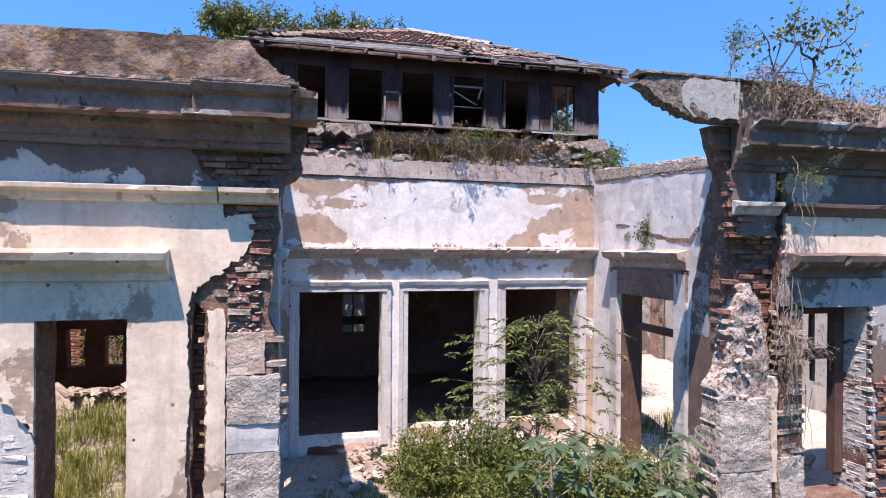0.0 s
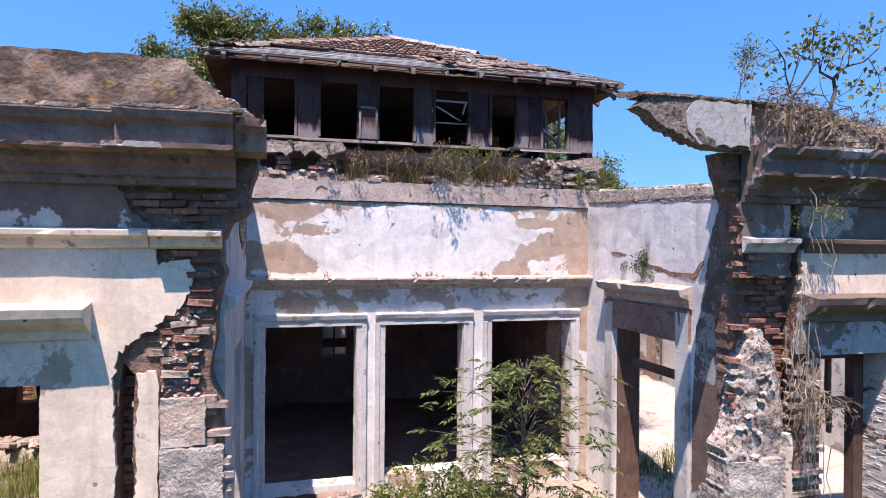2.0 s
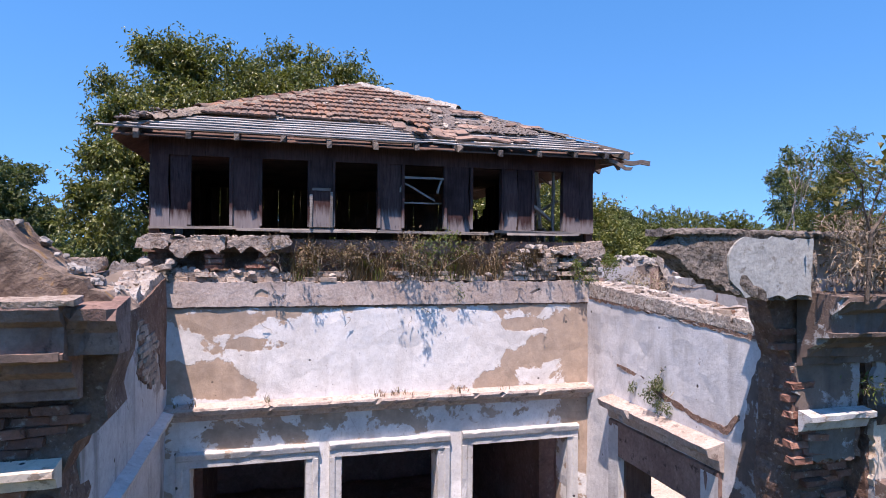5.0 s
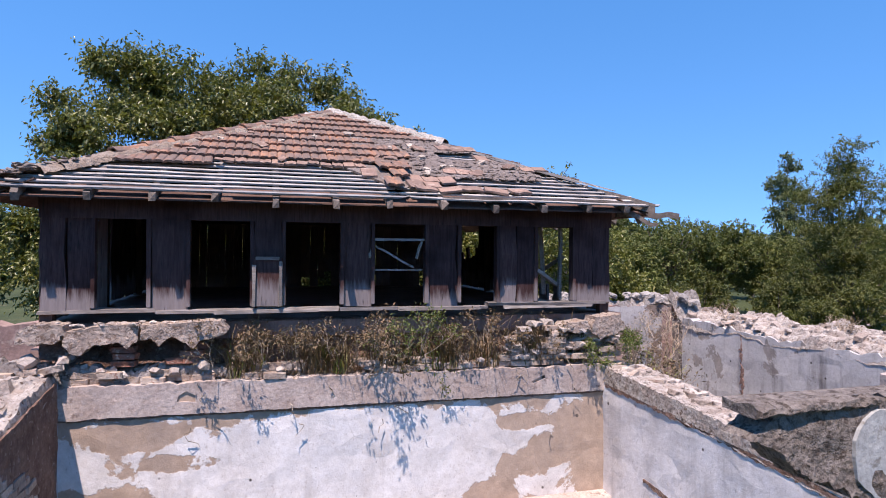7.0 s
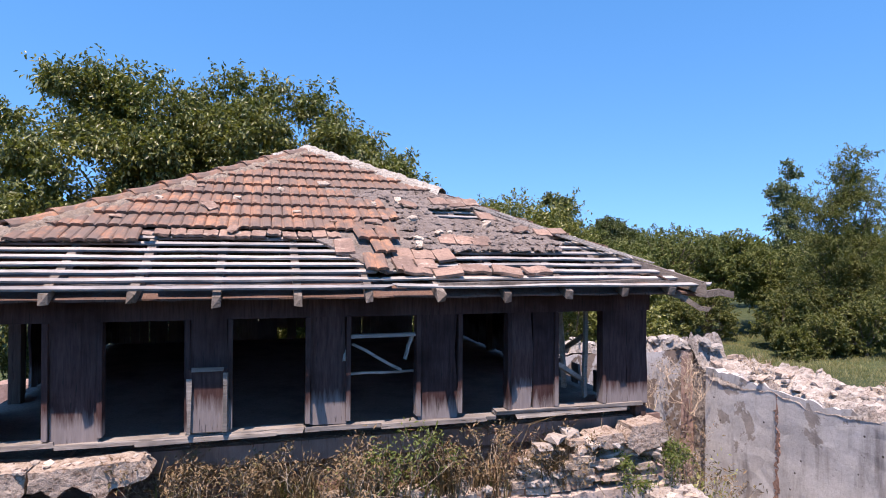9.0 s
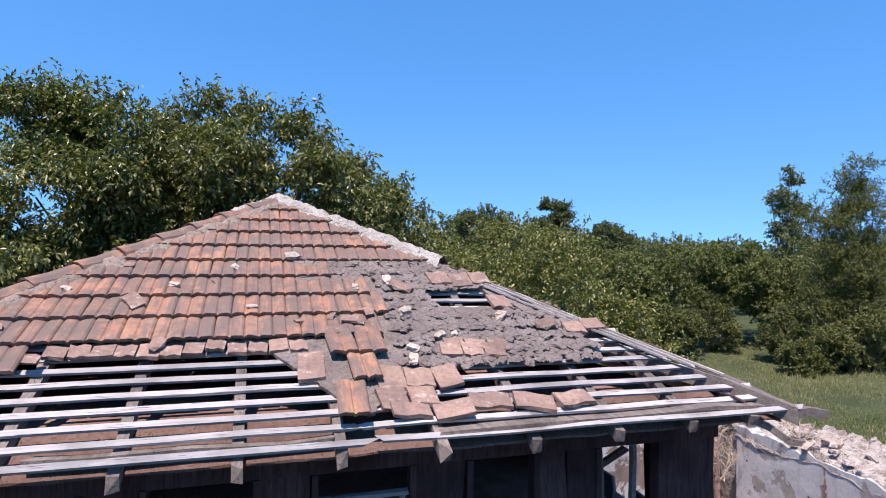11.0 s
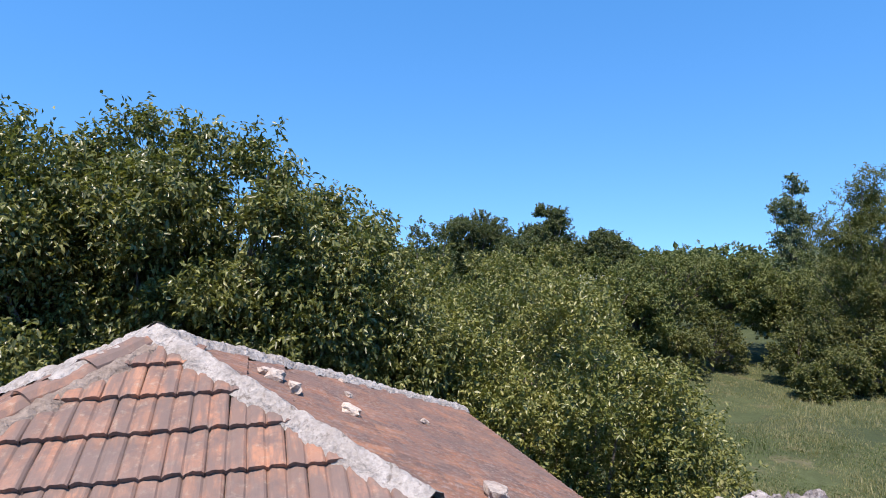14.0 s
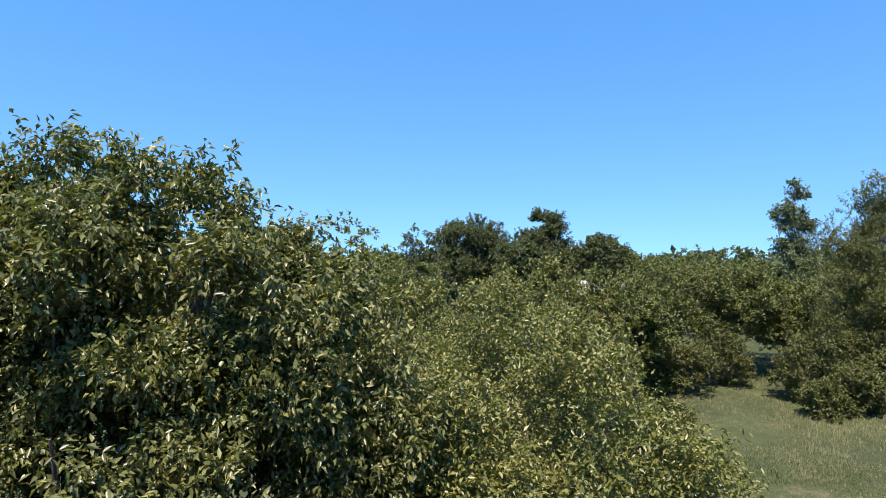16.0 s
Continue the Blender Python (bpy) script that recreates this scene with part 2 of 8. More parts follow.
M_GREYWALL = limewash("grey_render", (0.53, 0.525, 0.525), (0.36, 0.33, 0.31), (0.17, 0.155, 0.15), patch=0.6, streaks=0.85, bump=0.3)
M_COPING = mottled("weathered_coping", (0.42, 0.33, 0.285), (0.5, 0.42, 0.375), (0.26, 0.2, 0.175), 2.6, 30, bump=0.35)
M_PARAPET = mottled("lichened_render", (0.36, 0.27, 0.21), (0.13, 0.092, 0.072), (0.31, 0.185, 0.085), 2.3, 17, mid=(0.4, 0.56), spots=(0.57, 0.66), bump=0.9, depth=0.05)
M_CORNICE = mottled("sooty_cornice", (0.24, 0.15, 0.124), (0.32, 0.213, 0.178), (0.11, 0.07, 0.058), 2.2, 20, bump=0.8)
M_CORNICE2 = limewash("cornice_limewash", (0.43, 0.415, 0.41), (0.21, 0.152, 0.128), (0.09, 0.075, 0.065), patch=0.43, streaks=0.7)
# Dark stained render; also stands in for shade on the right front
M_DARKRENDER = limewash("dark_render", (0.46, 0.445, 0.44), (0.23, 0.178, 0.15), (0.1, 0.085, 0.075), patch=0.5, streaks=0.7)
M_SLABCORE = mottled("dark_slab_core", (0.2, 0.168, 0.145), (0.27, 0.23, 0.2), (0.1, 0.078, 0.065), 7.0, 28, spots=(0.52, 0.6), bump=1.0, depth=0.06)
M_SLAB = mottled("grey_slab_render", (0.34, 0.345, 0.335), (0.41, 0.415, 0.4), (0.24, 0.225, 0.205), 3.5, 34, bump=0.25)
M_BRICK = mottled("old_brick", (0.225, 0.108, 0.08), (0.29, 0.15, 0.115), (0.42, 0.33, 0.27), 4.0, 30, by="object", sway=0.35, bump=0.8)
M_BRICKDUST = mottled("limed_brick", (0.33, 0.26, 0.215), (0.44, 0.37, 0.315), (0.25, 0.14, 0.1), 3.5, 26, by="object", sway=0.2, bump=0.9)
M_PAINTED = mottled("limewashed_brick", (0.58, 0.55, 0.52), (0.66, 0.63, 0.6), (0.36, 0.25, 0.2), 5.0, 30, by="object", sway=0.12, bump=0.8)
M_BLEACHED = mottled("bleached_dust", (0.55, 0.49, 0.43), (0.64, 0.58, 0.52), (0.4, 0.34, 0.28), 1.4, 22, bump=1.0, depth=0.08)
M_CORE = mottled("mortar_core", (0.26, 0.168, 0.132), (0.18, 0.108, 0.083), (0.4, 0.31, 0.255), 5.0, 24, bump=1.0, depth=0.06)
M_ROUGH = mottled("rough_render", (0.5, 0.445, 0.4), (0.62, 0.56, 0.5), (0.28, 0.235, 0.205), 6.0, 30, bump=1.0, depth=0.08)
M_LUMP = mottled("torn_masonry", (0.37, 0.29, 0.24), (0.46, 0.375, 0.315), (0.22, 0.155, 0.12), 6.5, 24, spots=(0.52, 0.62), bump=1.0, depth=0.05)
M_PINK = mottled("pinkish_plaster", (0.55, 0.41, 0.33), (0.62, 0.52, 0.45), (0.4, 0.27, 0.2), 3.5, 26, bump=0.8, depth=0.04)
M_RUBBLE = mottled("rubble_stone", (0.37, 0.315, 0.28), (0.47, 0.415, 0.375), (0.3, 0.205, 0.165), 2.4, 26, by="object", sway=0.2, bump=0.8)
# Boards' foot painted paler where sun gets in under the eave
M_BOARD = timber("weathered_boards", (0.052, 0.027, 0.026), (0.1, 0.06, 0.057), "z", 0.35, sunlit_bleached=(0.29, 0.255, 0.25), spec=0.03)
M_BEAM = timber("weathered_beams", (0.28, 0.255, 0.235), (0.44, 0.41, 0.375), "x")
M_RAFTER = timber("weathered_rafters", (0.12, 0.098, 0.085), (0.24, 0.205, 0.18), "y")
M_RAFTERX = timber("weathered_sills", (0.17, 0.15, 0.14), (0.32, 0.29, 0.27), "x")
M_LATH = timber("silvered_laths", (0.28, 0.262, 0.25), (0.44, 0.42, 0.4), "x")
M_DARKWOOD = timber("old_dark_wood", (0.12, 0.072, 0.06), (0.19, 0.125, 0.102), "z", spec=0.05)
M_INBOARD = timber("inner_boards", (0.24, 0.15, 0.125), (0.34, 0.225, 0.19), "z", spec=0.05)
M_TILE = tile_clay("terracotta_tile")
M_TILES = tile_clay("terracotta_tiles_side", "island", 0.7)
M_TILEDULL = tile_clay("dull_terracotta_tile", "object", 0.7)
M_FLAT = mottled("flat_clay", (0.29, 0.195, 0.155), (0.21, 0.145, 0.12), (0.36, 0.29, 0.24), 3.0, 28, by="object", sway=0.2, bump=0.5)
M_MUD = mottled("mud_bed", (0.21, 0.172, 0.152), (0.27, 0.227, 0.203), (0.15, 0.12, 0.105), 4.0, 34, bump=1.0, depth=0.05)
M_HIP = mottled("lime_mortar", (0.47, 0.432, 0.385), (0.37, 0.333, 0.29), (0.25, 0.215, 0.18), 6.0, 34, bump=1.0, depth=0.05)
M_LOOSE = mottled("loose_mortar", (0.52, 0.45, 0.38), (0.44, 0.36, 0.3), (0.34, 0.22, 0.16), 8.0, 34, by="object", sway=0.2, bump=1.0, depth=0.03)
M_HIPBED = mottled("tan_mortar", (0.33, 0.27, 0.22), (0.27, 0.21, 0.165), (0.18, 0.14, 0.11), 6.0, 34, bump=1.0, depth=0.05)
M_DIRT = mottled("pale_dirt", (0.38, 0.32, 0.26), (0.47, 0.41, 0.34), (0.26, 0.21, 0.16), 1.2, 22, bump=1.0, depth=0.08)
M_FIELD = mottled("meadow", (0.045, 0.06, 0.026), (0.066, 0.082, 0.034), (0.105, 0.1, 0.052), 0.13, 2.4, bump=0.8, depth=0.2)
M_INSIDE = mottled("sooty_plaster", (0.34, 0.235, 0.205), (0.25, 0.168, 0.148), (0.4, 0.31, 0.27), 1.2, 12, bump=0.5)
M_DRYTWIG = mottled("bleached_twig", (0.5, 0.39, 0.29), (0.6, 0.48, 0.37), (0.34, 0.24, 0.17), 6.0, 40, bump=0.6)
M_DARKBARK = mottled("dark_bark", (0.1, 0.075, 0.062), (0.16, 0.125, 0.1), (0.06, 0.045, 0.038), 5.0, 30, bump=1.0)
M_BARK = mottled("bark", (0.15, 0.12, 0.095), (0.22, 0.185, 0.15), (0.09, 0.07, 0.055), 5.0, 30, bump=1.0)
M_TWIG = mottled("dry_twig", (0.3, 0.24, 0.18), (0.4, 0.33, 0.26), (0.2, 0.15, 0.11), 6.0, 40, bump=0.6)
M_LEAF = leaf("broad_leaf", (0.074, 0.085, 0.03), (0.165, 0.175, 0.055), (0.36, 0.345, 0.15), gloss=0.34, through=0.26)
M_OLIVE = leaf("olive_leaf", (0.105, 0.116, 0.03), (0.182, 0.188, 0.05), (0.31, 0.285, 0.105), gloss=0.36, through=0.22)
M_FAR = leaf("far_leaf", (0.08, 0.1, 0.028), (0.145, 0.165, 0.045), (0.25, 0.25, 0.085), gloss=0.55, through=0.2)
M_EUCA = leaf("eucalyptus_leaf", (0.09, 0.12, 0.06), (0.14, 0.17, 0.085), (0.2, 0.22, 0.11), gloss=0.5, through=0.2)
M_FEATHER = leaf("feathery_leaf", (0.09, 0.1, 0.035), (0.14, 0.15, 0.05), (0.2, 0.195, 0.075), gloss=0.65)
M_FARDARK = leaf("far_dark_leaf", (0.075, 0.095, 0.045), (0.11, 0.13, 0.06), (0.15, 0.165, 0.08), gloss=0.7)
M_FIG = leaf("yellowing_leaf", (0.085, 0.092, 0.03), (0.19, 0.165, 0.058), (0.42, 0.31, 0.14), gloss=0.5, through=0.2)
M_LOCUST = leaf("locust_leaf", (0.065, 0.09, 0.026), (0.11, 0.135, 0.04), (0.2, 0.2, 0.075), gloss=0.45, through=0.2)
M_WEED = leaf("weed_leaf", (0.1, 0.135, 0.035), (0.16, 0.19, 0.055), (0.26, 0.24, 0.08), gloss=0.5)
M_CASTOR = leaf("castor_leaf", (0.075, 0.125, 0.07), (0.12, 0.17, 0.095), (0.16, 0.21, 0.11), gloss=0.45)
M_STRAW = leaf("dry_grass", (0.13, 0.08, 0.046), (0.22, 0.145, 0.083), (0.1, 0.09, 0.036), gloss=0.7, through=0.08)
M_ROOMGRASS = leaf("room_grass", (0.22, 0.235, 0.075), (0.33, 0.32, 0.12), (0.52, 0.47, 0.25), gloss=0.6)
M_GRASS = leaf("green_grass", (0.11, 0.14, 0.035), (0.18, 0.19, 0.06), (0.34, 0.29, 0.13), gloss=0.6)
M_MEADOWGRASS = leaf("meadow_grass", (0.08, 0.112, 0.042), (0.12, 0.155, 0.058), (0.22, 0.22, 0.11), gloss=0.65)
M_STRAWGRASS = leaf("straw_grass", (0.18, 0.175, 0.08), (0.28, 0.255, 0.13), (0.42, 0.365, 0.21), gloss=0.7)


# ---- mesh helpers ----
def mesh_of(name, verts, faces, smooth=False):
    me = bpy.data.meshes.new(name)
    me.from_pydata([tuple(v) for v in verts], [], faces)
    if smooth:
        me.polygons.foreach_set("use_smooth", [True] * len(me.polygons))
    me.update()
    return me


def part(name, me, material, parent, label="", m=None):
    """One mesh object, under a thing or a part (or at the top, for parent None)."""
    if isinstance(me, bmesh.types.BMesh):
        bm, me = me, bpy.data.meshes.new(name)
        bmesh.ops.recalc_face_normals(bm, faces=bm.faces[:])
        bm.to_mesh(me)
        bm.free()
    if material and not me.materials:
        me.materials.append(material)
    ob = new(name, me)
    if m is not None:
        ob.matrix_basis = m
    ob.parent = parent
    return tagged(ob, label)


def thing(name, label, category, at=(0, 0, 0), kind="", group=""):
    ob = new(name)
    ob.empty_display_size = 0.2
    ob.location = at
    bpy.context.view_layer.update()
    return tagged(ob, label, category, group, kind)


def jag(pts, step, rnd):
    """The closed outline pts (u, v, roughness of the edge that follows), cut up and broken."""
    out = []
    for (u0, v0, r), (u1, v1, _) in zip(pts, pts[1:] + pts[:1]):
        n = max(1, int(math.hypot(u1 - u0, v1 - v0) / step))
        salt = rnd.uniform(0, 99)
        for k in range(n):
            f = k / n
            u, v, j = u0 + (u1 - u0) * f, v0 + (v1 - v0) * f, r if k else r * 0.4
            du, dv = (0.9 * noise.noise((u * 6, v * 6, q)) + 1.1 * noise.noise((u * 21, v * 21, q)) + rnd.uniform(-0.55, 0.55) for q in (salt, salt + 7))
            out.append((u + j * du, v + j * dv))
    return out


def inside(p, poly):
    hit, (x, y) = False, p
    for (x0, y0), (x1, y1) in zip(poly, poly[1:] + poly[:1]):
        if (y0 > y) != (y1 > y) and x < (x1 - x0) * (y - y0) / (y1 - y0) + x0:
            hit = not hit
    return hit


def sheet(pts, thick, frame_of, holes=(), step=0.16, relief=0.012, seed=1, fine=None):
    """A broken slab of wall or render: outline with holes in (u, v), thickness along w; frame_of turns (u, v, w) into the world.
    The face at w = 0 gets the relief."""
    from mathutils.geometry import delaunay_2d_cdt

    rnd = random.Random(seed)
    rings = [jag(pts, fine or step * 0.6, rnd)] + [jag(h, step, rnd) for h in holes]
    co, edges = [], []
    for ring in rings:
        base = len(co)
        co += [Vector(p) for p in ring]
        edges += [(base + k, base + (k + 1) % len(ring)) for k in range(len(ring))]
    us, vs = [p[0] for p in rings[0]], [p[1] for p in rings[0]]
    u = min(us) + step / 2
    while u < max(us):
        v = min(vs) + step / 2
        while v < max(vs):
            p = (u + rnd.uniform(-0.3, 0.3) * step, v + rnd.uniform(-0.3, 0.3) * step)
            if inside(p, rings[0]) and not any(inside(p, r) for r in rings[1:]):
                co.append(Vector(p))
            v += step
        u += step
    vo, _, fo, *_ = delaunay_2d_cdt(co, edges, [], 0, 1e-5)
    keep = []
    for f in fo:
        c = sum((vo[i] for i in f), Vector((0, 0))) / len(f)
        if inside(c, rings[0]) and not any(inside(c, r) for r in rings[1:]):
            keep.append(tuple(f))
    n = len(vo)
    verts, back = [], []
    for p in vo:
        d = relief * (noise.noise((p.x * 1.3, p.y * 1.3, seed)) + 0.6 * noise.noise((p.x * 5, p.y * 5, seed + 4)))
        verts.append(frame_of(p.x, p.y, d))
        back.append(frame_of(p.x, p.y, thick))
    faces = keep + [tuple(i + n for i in reversed(f)) for f in keep]
    count = {}
    for f in keep:
        for a, b in zip(f, f[1:] + f[:1]):
            count[(a, b)] = 1
    faces += [(b, a, a + n, b + n) for a, b in count if (b, a) not in count]
    bm = bmesh.new()
    bv = [bm.verts.new(p) for p in verts + back]
    for f in faces:
        try:
            bm.faces.new([bv[i] for i in f])
        except ValueError:
            pass
    return bm


def facing_front(y):
    """A wall face that looks towards -y and lies at y; u is x, v is z."""
    return lambda u, v, w: (u, y + w, v)


def facing_left(x):
    """A wall face that looks towards -x; u is y."""
    return lambda u, v, w: (x + w, u, v)


def facing_right(x):
    return lambda u, v, w: (x - w, u, v)


def run(profile, x0, x1, frame_of, step=0.12, chip=0.008, seed=3):
    """A moulding: the profile (out, z) drawn along u from x0 to x1, worn and chipped."""
    rnd = random.Random(seed)
    n = max(1, int((x1 - x0) / step))
    bm = bmesh.new()
    rows = []
    for k in range(n + 1):
        u = x0 + (x1 - x0) * k / n
        row = []
        for out, z in profile:
            c = chip * (1 if out > 0.03 else 0)
            wave = noise.noise((u * 2.2, z * 9, seed)) * c
            bite = c * rnd.uniform(1, 3) if rnd.random() < 0.07 else 0.0
            row.append(bm.verts.new(frame_of(u, z + wave * 0.6 + rnd.uniform(-c, c) * 0.25, -out + abs(wave) * 0.6 + bite)))
        rows.append(row)
    for a, b in zip(rows, rows[1:]):
        for i in range(len(profile)):
            j = (i + 1) % len(profile)
            bm.faces.new((a[i], b[i], b[j], a[j]))
    bm.faces.new(rows[0])
    bm.faces.new(rows[-1][::-1])
    return bm


def box(x0, x1, y0, y1, z0, z1, worn=0.0, seed=1):
    rnd = random.Random(seed)
    bm = bmesh.new()
    bmesh.ops.create_cube(bm, size=1.0)
    for v in bm.verts:
        v.co = ((x0, x1)[v.co.x > 0] + rnd.uniform(-worn, worn), (y0, y1)[v.co.y > 0] + rnd.uniform(-worn, worn), (z0, z1)[v.co.z > 0] + rnd.uniform(-worn, worn))
    return bm


def plank_mesh(name, length, width, thick, seed, cuts=5):
    """A worn board along x, slightly bowed and cupped, split ends; about 50 triangles."""
    rnd = random.Random(seed)
    verts, faces = [], []
    for k in range(cuts + 1):
        x = length * (k / cuts - 0.5)
        end = 0.02 if k in (0, cuts) else 0.0
        dy, dz = rnd.gauss(0, width * 0.04), rnd.gauss(0, thick * 0.18)
        for y, z in ((-0.5, -0.5), (0.5, -0.5), (0.5, 0.5), (-0.5, 0.5)):
            verts.append((x + rnd.uniform(-end, end), y * width + dy + rnd.gauss(0, width * 0.02), z * thick + dz))
    for k in range(cuts):
        a, b = 4 * k, 4 * k + 4
        faces += [(a + i, a + (i + 1) % 4, b + (i + 1) % 4, b + i) for i in range(4)]
    faces += [(3, 2, 1, 0), (4 * cuts, 4 * cuts + 1, 4 * cuts + 2, 4 * cuts + 3)]
    me = mesh_of(name, verts, faces)
    bm = bmesh.new()
    bm.from_mesh(me)
    bmesh.ops.recalc_face_normals(bm, faces=bm.faces[:])
    bm.to_mesh(me)
    bm.free()
    return me


def chunk_mesh(name, seed, flat=0.6, block=0.35, fine=1):
    """A broken stone of unit size: block 1 leaves it brick-shaped, 0 rounds it."""
    rnd = random.Random(seed)
    bm = bmesh.new()
    bmesh.ops.create_icosphere(bm, subdivisions=fine, radius=0.5)
    for v in bm.verts:
        p = v.co.copy()
        q = Vector([math.copysign(min(abs(c) * 1.7, 0.5), c) for c in p])
        k = rnd.uniform(0.68, 1.16) if fine == 1 else 0.92 + 0.5 * noise.noise(p * 2.2 + Vector((seed, 0, 0))) + 0.22 * noise.noise(p * 6 + Vector((0, seed, 0)))
        v.co = p.lerp(q, block) * k
        v.co.z *= flat
    me = bpy.data.meshes.new(name)
    bm.to_mesh(me)
    bm.free()
    return me


def brick_mesh(name, seed):
    """A chipped brick 0.23 x 0.11 x 0.055 with knocked corners."""
    rnd = random.Random(seed)
    bm = bmesh.new()
    bmesh.ops.create_cube(bm, size=1.0)
    bmesh.ops.bevel(bm, geom=bm.edges[:], offset=0.06, segments=1, affect="EDGES")
    for v in bm.verts:
        v.co = (v.co.x * 0.228 + rnd.gauss(0, 0.005), v.co.y * 0.11 + rnd.gauss(0, 0.006), v.co.z * 0.06 + rnd.gauss(0, 0.0035))
    me = bpy.data.meshes.new(name)
    bm.to_mesh(me)
    bm.free()
    return me


BRICKS = [brick_mesh("brick", s) for s in range(6)]
LIMED = [brick_mesh("brick", 40 + s) for s in range(6)]
STONES = [chunk_mesh("stone", 20 + s, 0.75, 0.7) for s in range(8)]
PAINTED = [brick_mesh("brick", 70 + s) for s in range(4)]
for me in PAINTED:
    me.materials.append(M_PAINTED)
for me in BRICKS:
    me.materials.append(M_BRICK)
for me in LIMED:
    me.materials.append(M_BRICKDUST)
for me in STONES:
    me.materials.append(M_RUBBLE)


def tube(bm, pts, radii, sides=6):
    """A tapered limb through pts."""
    rings = []
    for k, p in enumerate(pts):
        p = Vector(p)
        way = (Vector(pts[min(k + 1, len(pts) - 1)]) - Vector(pts[max(k - 1, 0)])).normalized()
        a = way.orthogonal().normalized()
        b = way.cross(a)
        rings.append([bm.verts.new(p + (a * math.cos(t) + b * math.sin(t)) * radii[k]) for t in (2 * math.pi * i / sides for i in range(sides))])
    for r, s in zip(rings, rings[1:]):
        for i in range(sides):
            j = (i + 1) % sides
            bm.faces.new((r[i], r[j], s[j], s[i]))
    bm.faces.new(rings[-1])
    bm.faces.new(rings[0][::-1])


def leaves_mesh(name, at, way, length, width, rng, fold=0.25):
    """Many single leaves: base points at, directions way; each is a folded blade of two triangles."""
    n = len(at)
    up = rng.normal(size=(n, 3)) * 0.55 + (0, 0, 1)
    side = np.cross(way, up)
    side /= np.linalg.norm(side, axis=1, keepdims=True) + 1e-9
    nor = np.cross(side, way)
    le = (length * rng.uniform(0.65, 1.25, n))[:, None]
    wi = (width * rng.uniform(0.7, 1.2, n))[:, None]
    mid = at + way * le * 0.45 + nor * wi * fold
    v = np.stack([at, mid + side * wi * 0.5, at + way * le - nor * le * 0.12, mid - side * wi * 0.5], 1).reshape(-1, 3)
    v[1::4] += 0
    f = (np.arange(n)[:, None] * 4 + np.array([0, 1, 2, 0, 2, 3])[None]).reshape(-1)
    me = bpy.data.meshes.new(name)
    me.vertices.add(4 * n)
    me.vertices.foreach_set("co", v.astype(np.float32).reshape(-1))
    me.loops.add(6 * n)
    me.loops.foreach_set("vertex_index", f.astype(np.int32))
    me.polygons.add(2 * n)
    me.polygons.foreach_set("loop_start", np.arange(2 * n, dtype=np.int32) * 3)
    me.update(calc_edges=True)
    return me


def unit(v):
    return v / (np.linalg.norm(v, axis=-1, keepdims=True) + 1e-9)


def blades_mesh(name, at, height, width, lean, rng):
    """Grass: each blade a bent strip of three triangles from a base point."""
    n = len(at)
    ang = rng.uniform(0, 2 * np.pi, n)
    h = height * rng.uniform(0.5, 1.2, n)
    d = np.stack([np.cos(ang), np.sin(ang), 0 * ang], 1)
    s = np.stack([-np.sin(ang), np.cos(ang), 0 * ang], 1) * (width * rng.uniform(0.6, 1.3, n))[:, None] * 0.5
    k = lean * rng.uniform(0.2, 1.3, n)
    mid = at + d * (h * k * 0.3)[:, None] + np.stack([0 * h, 0 * h, h * 0.6], 1)
    tip = at + d * (h * k)[:, None] + np.stack([0 * h, 0 * h, h * (1 - 0.25 * k)], 1)
    v = np.stack([at - s, at + s, mid + s * 0.7, mid - s * 0.7, tip], 1).reshape(-1, 3)
    f = (np.arange(n)[:, None] * 5 + np.array([0, 1, 2, 0, 2, 3, 3, 2, 4])[None]).reshape(-1)
    me = bpy.data.meshes.new(name)
    me.vertices.add(5 * n)
    me.vertices.foreach_set("co", v.astype(np.float32).reshape(-1))
    me.loops.add(9 * n)
    me.loops.foreach_set("vertex_index", f.astype(np.int32))
    me.polygons.add(3 * n)
    me.polygons.foreach_set("loop_start", np.arange(3 * n, dtype=np.int32) * 3)
    me.update(calc_edges=True)
    return me


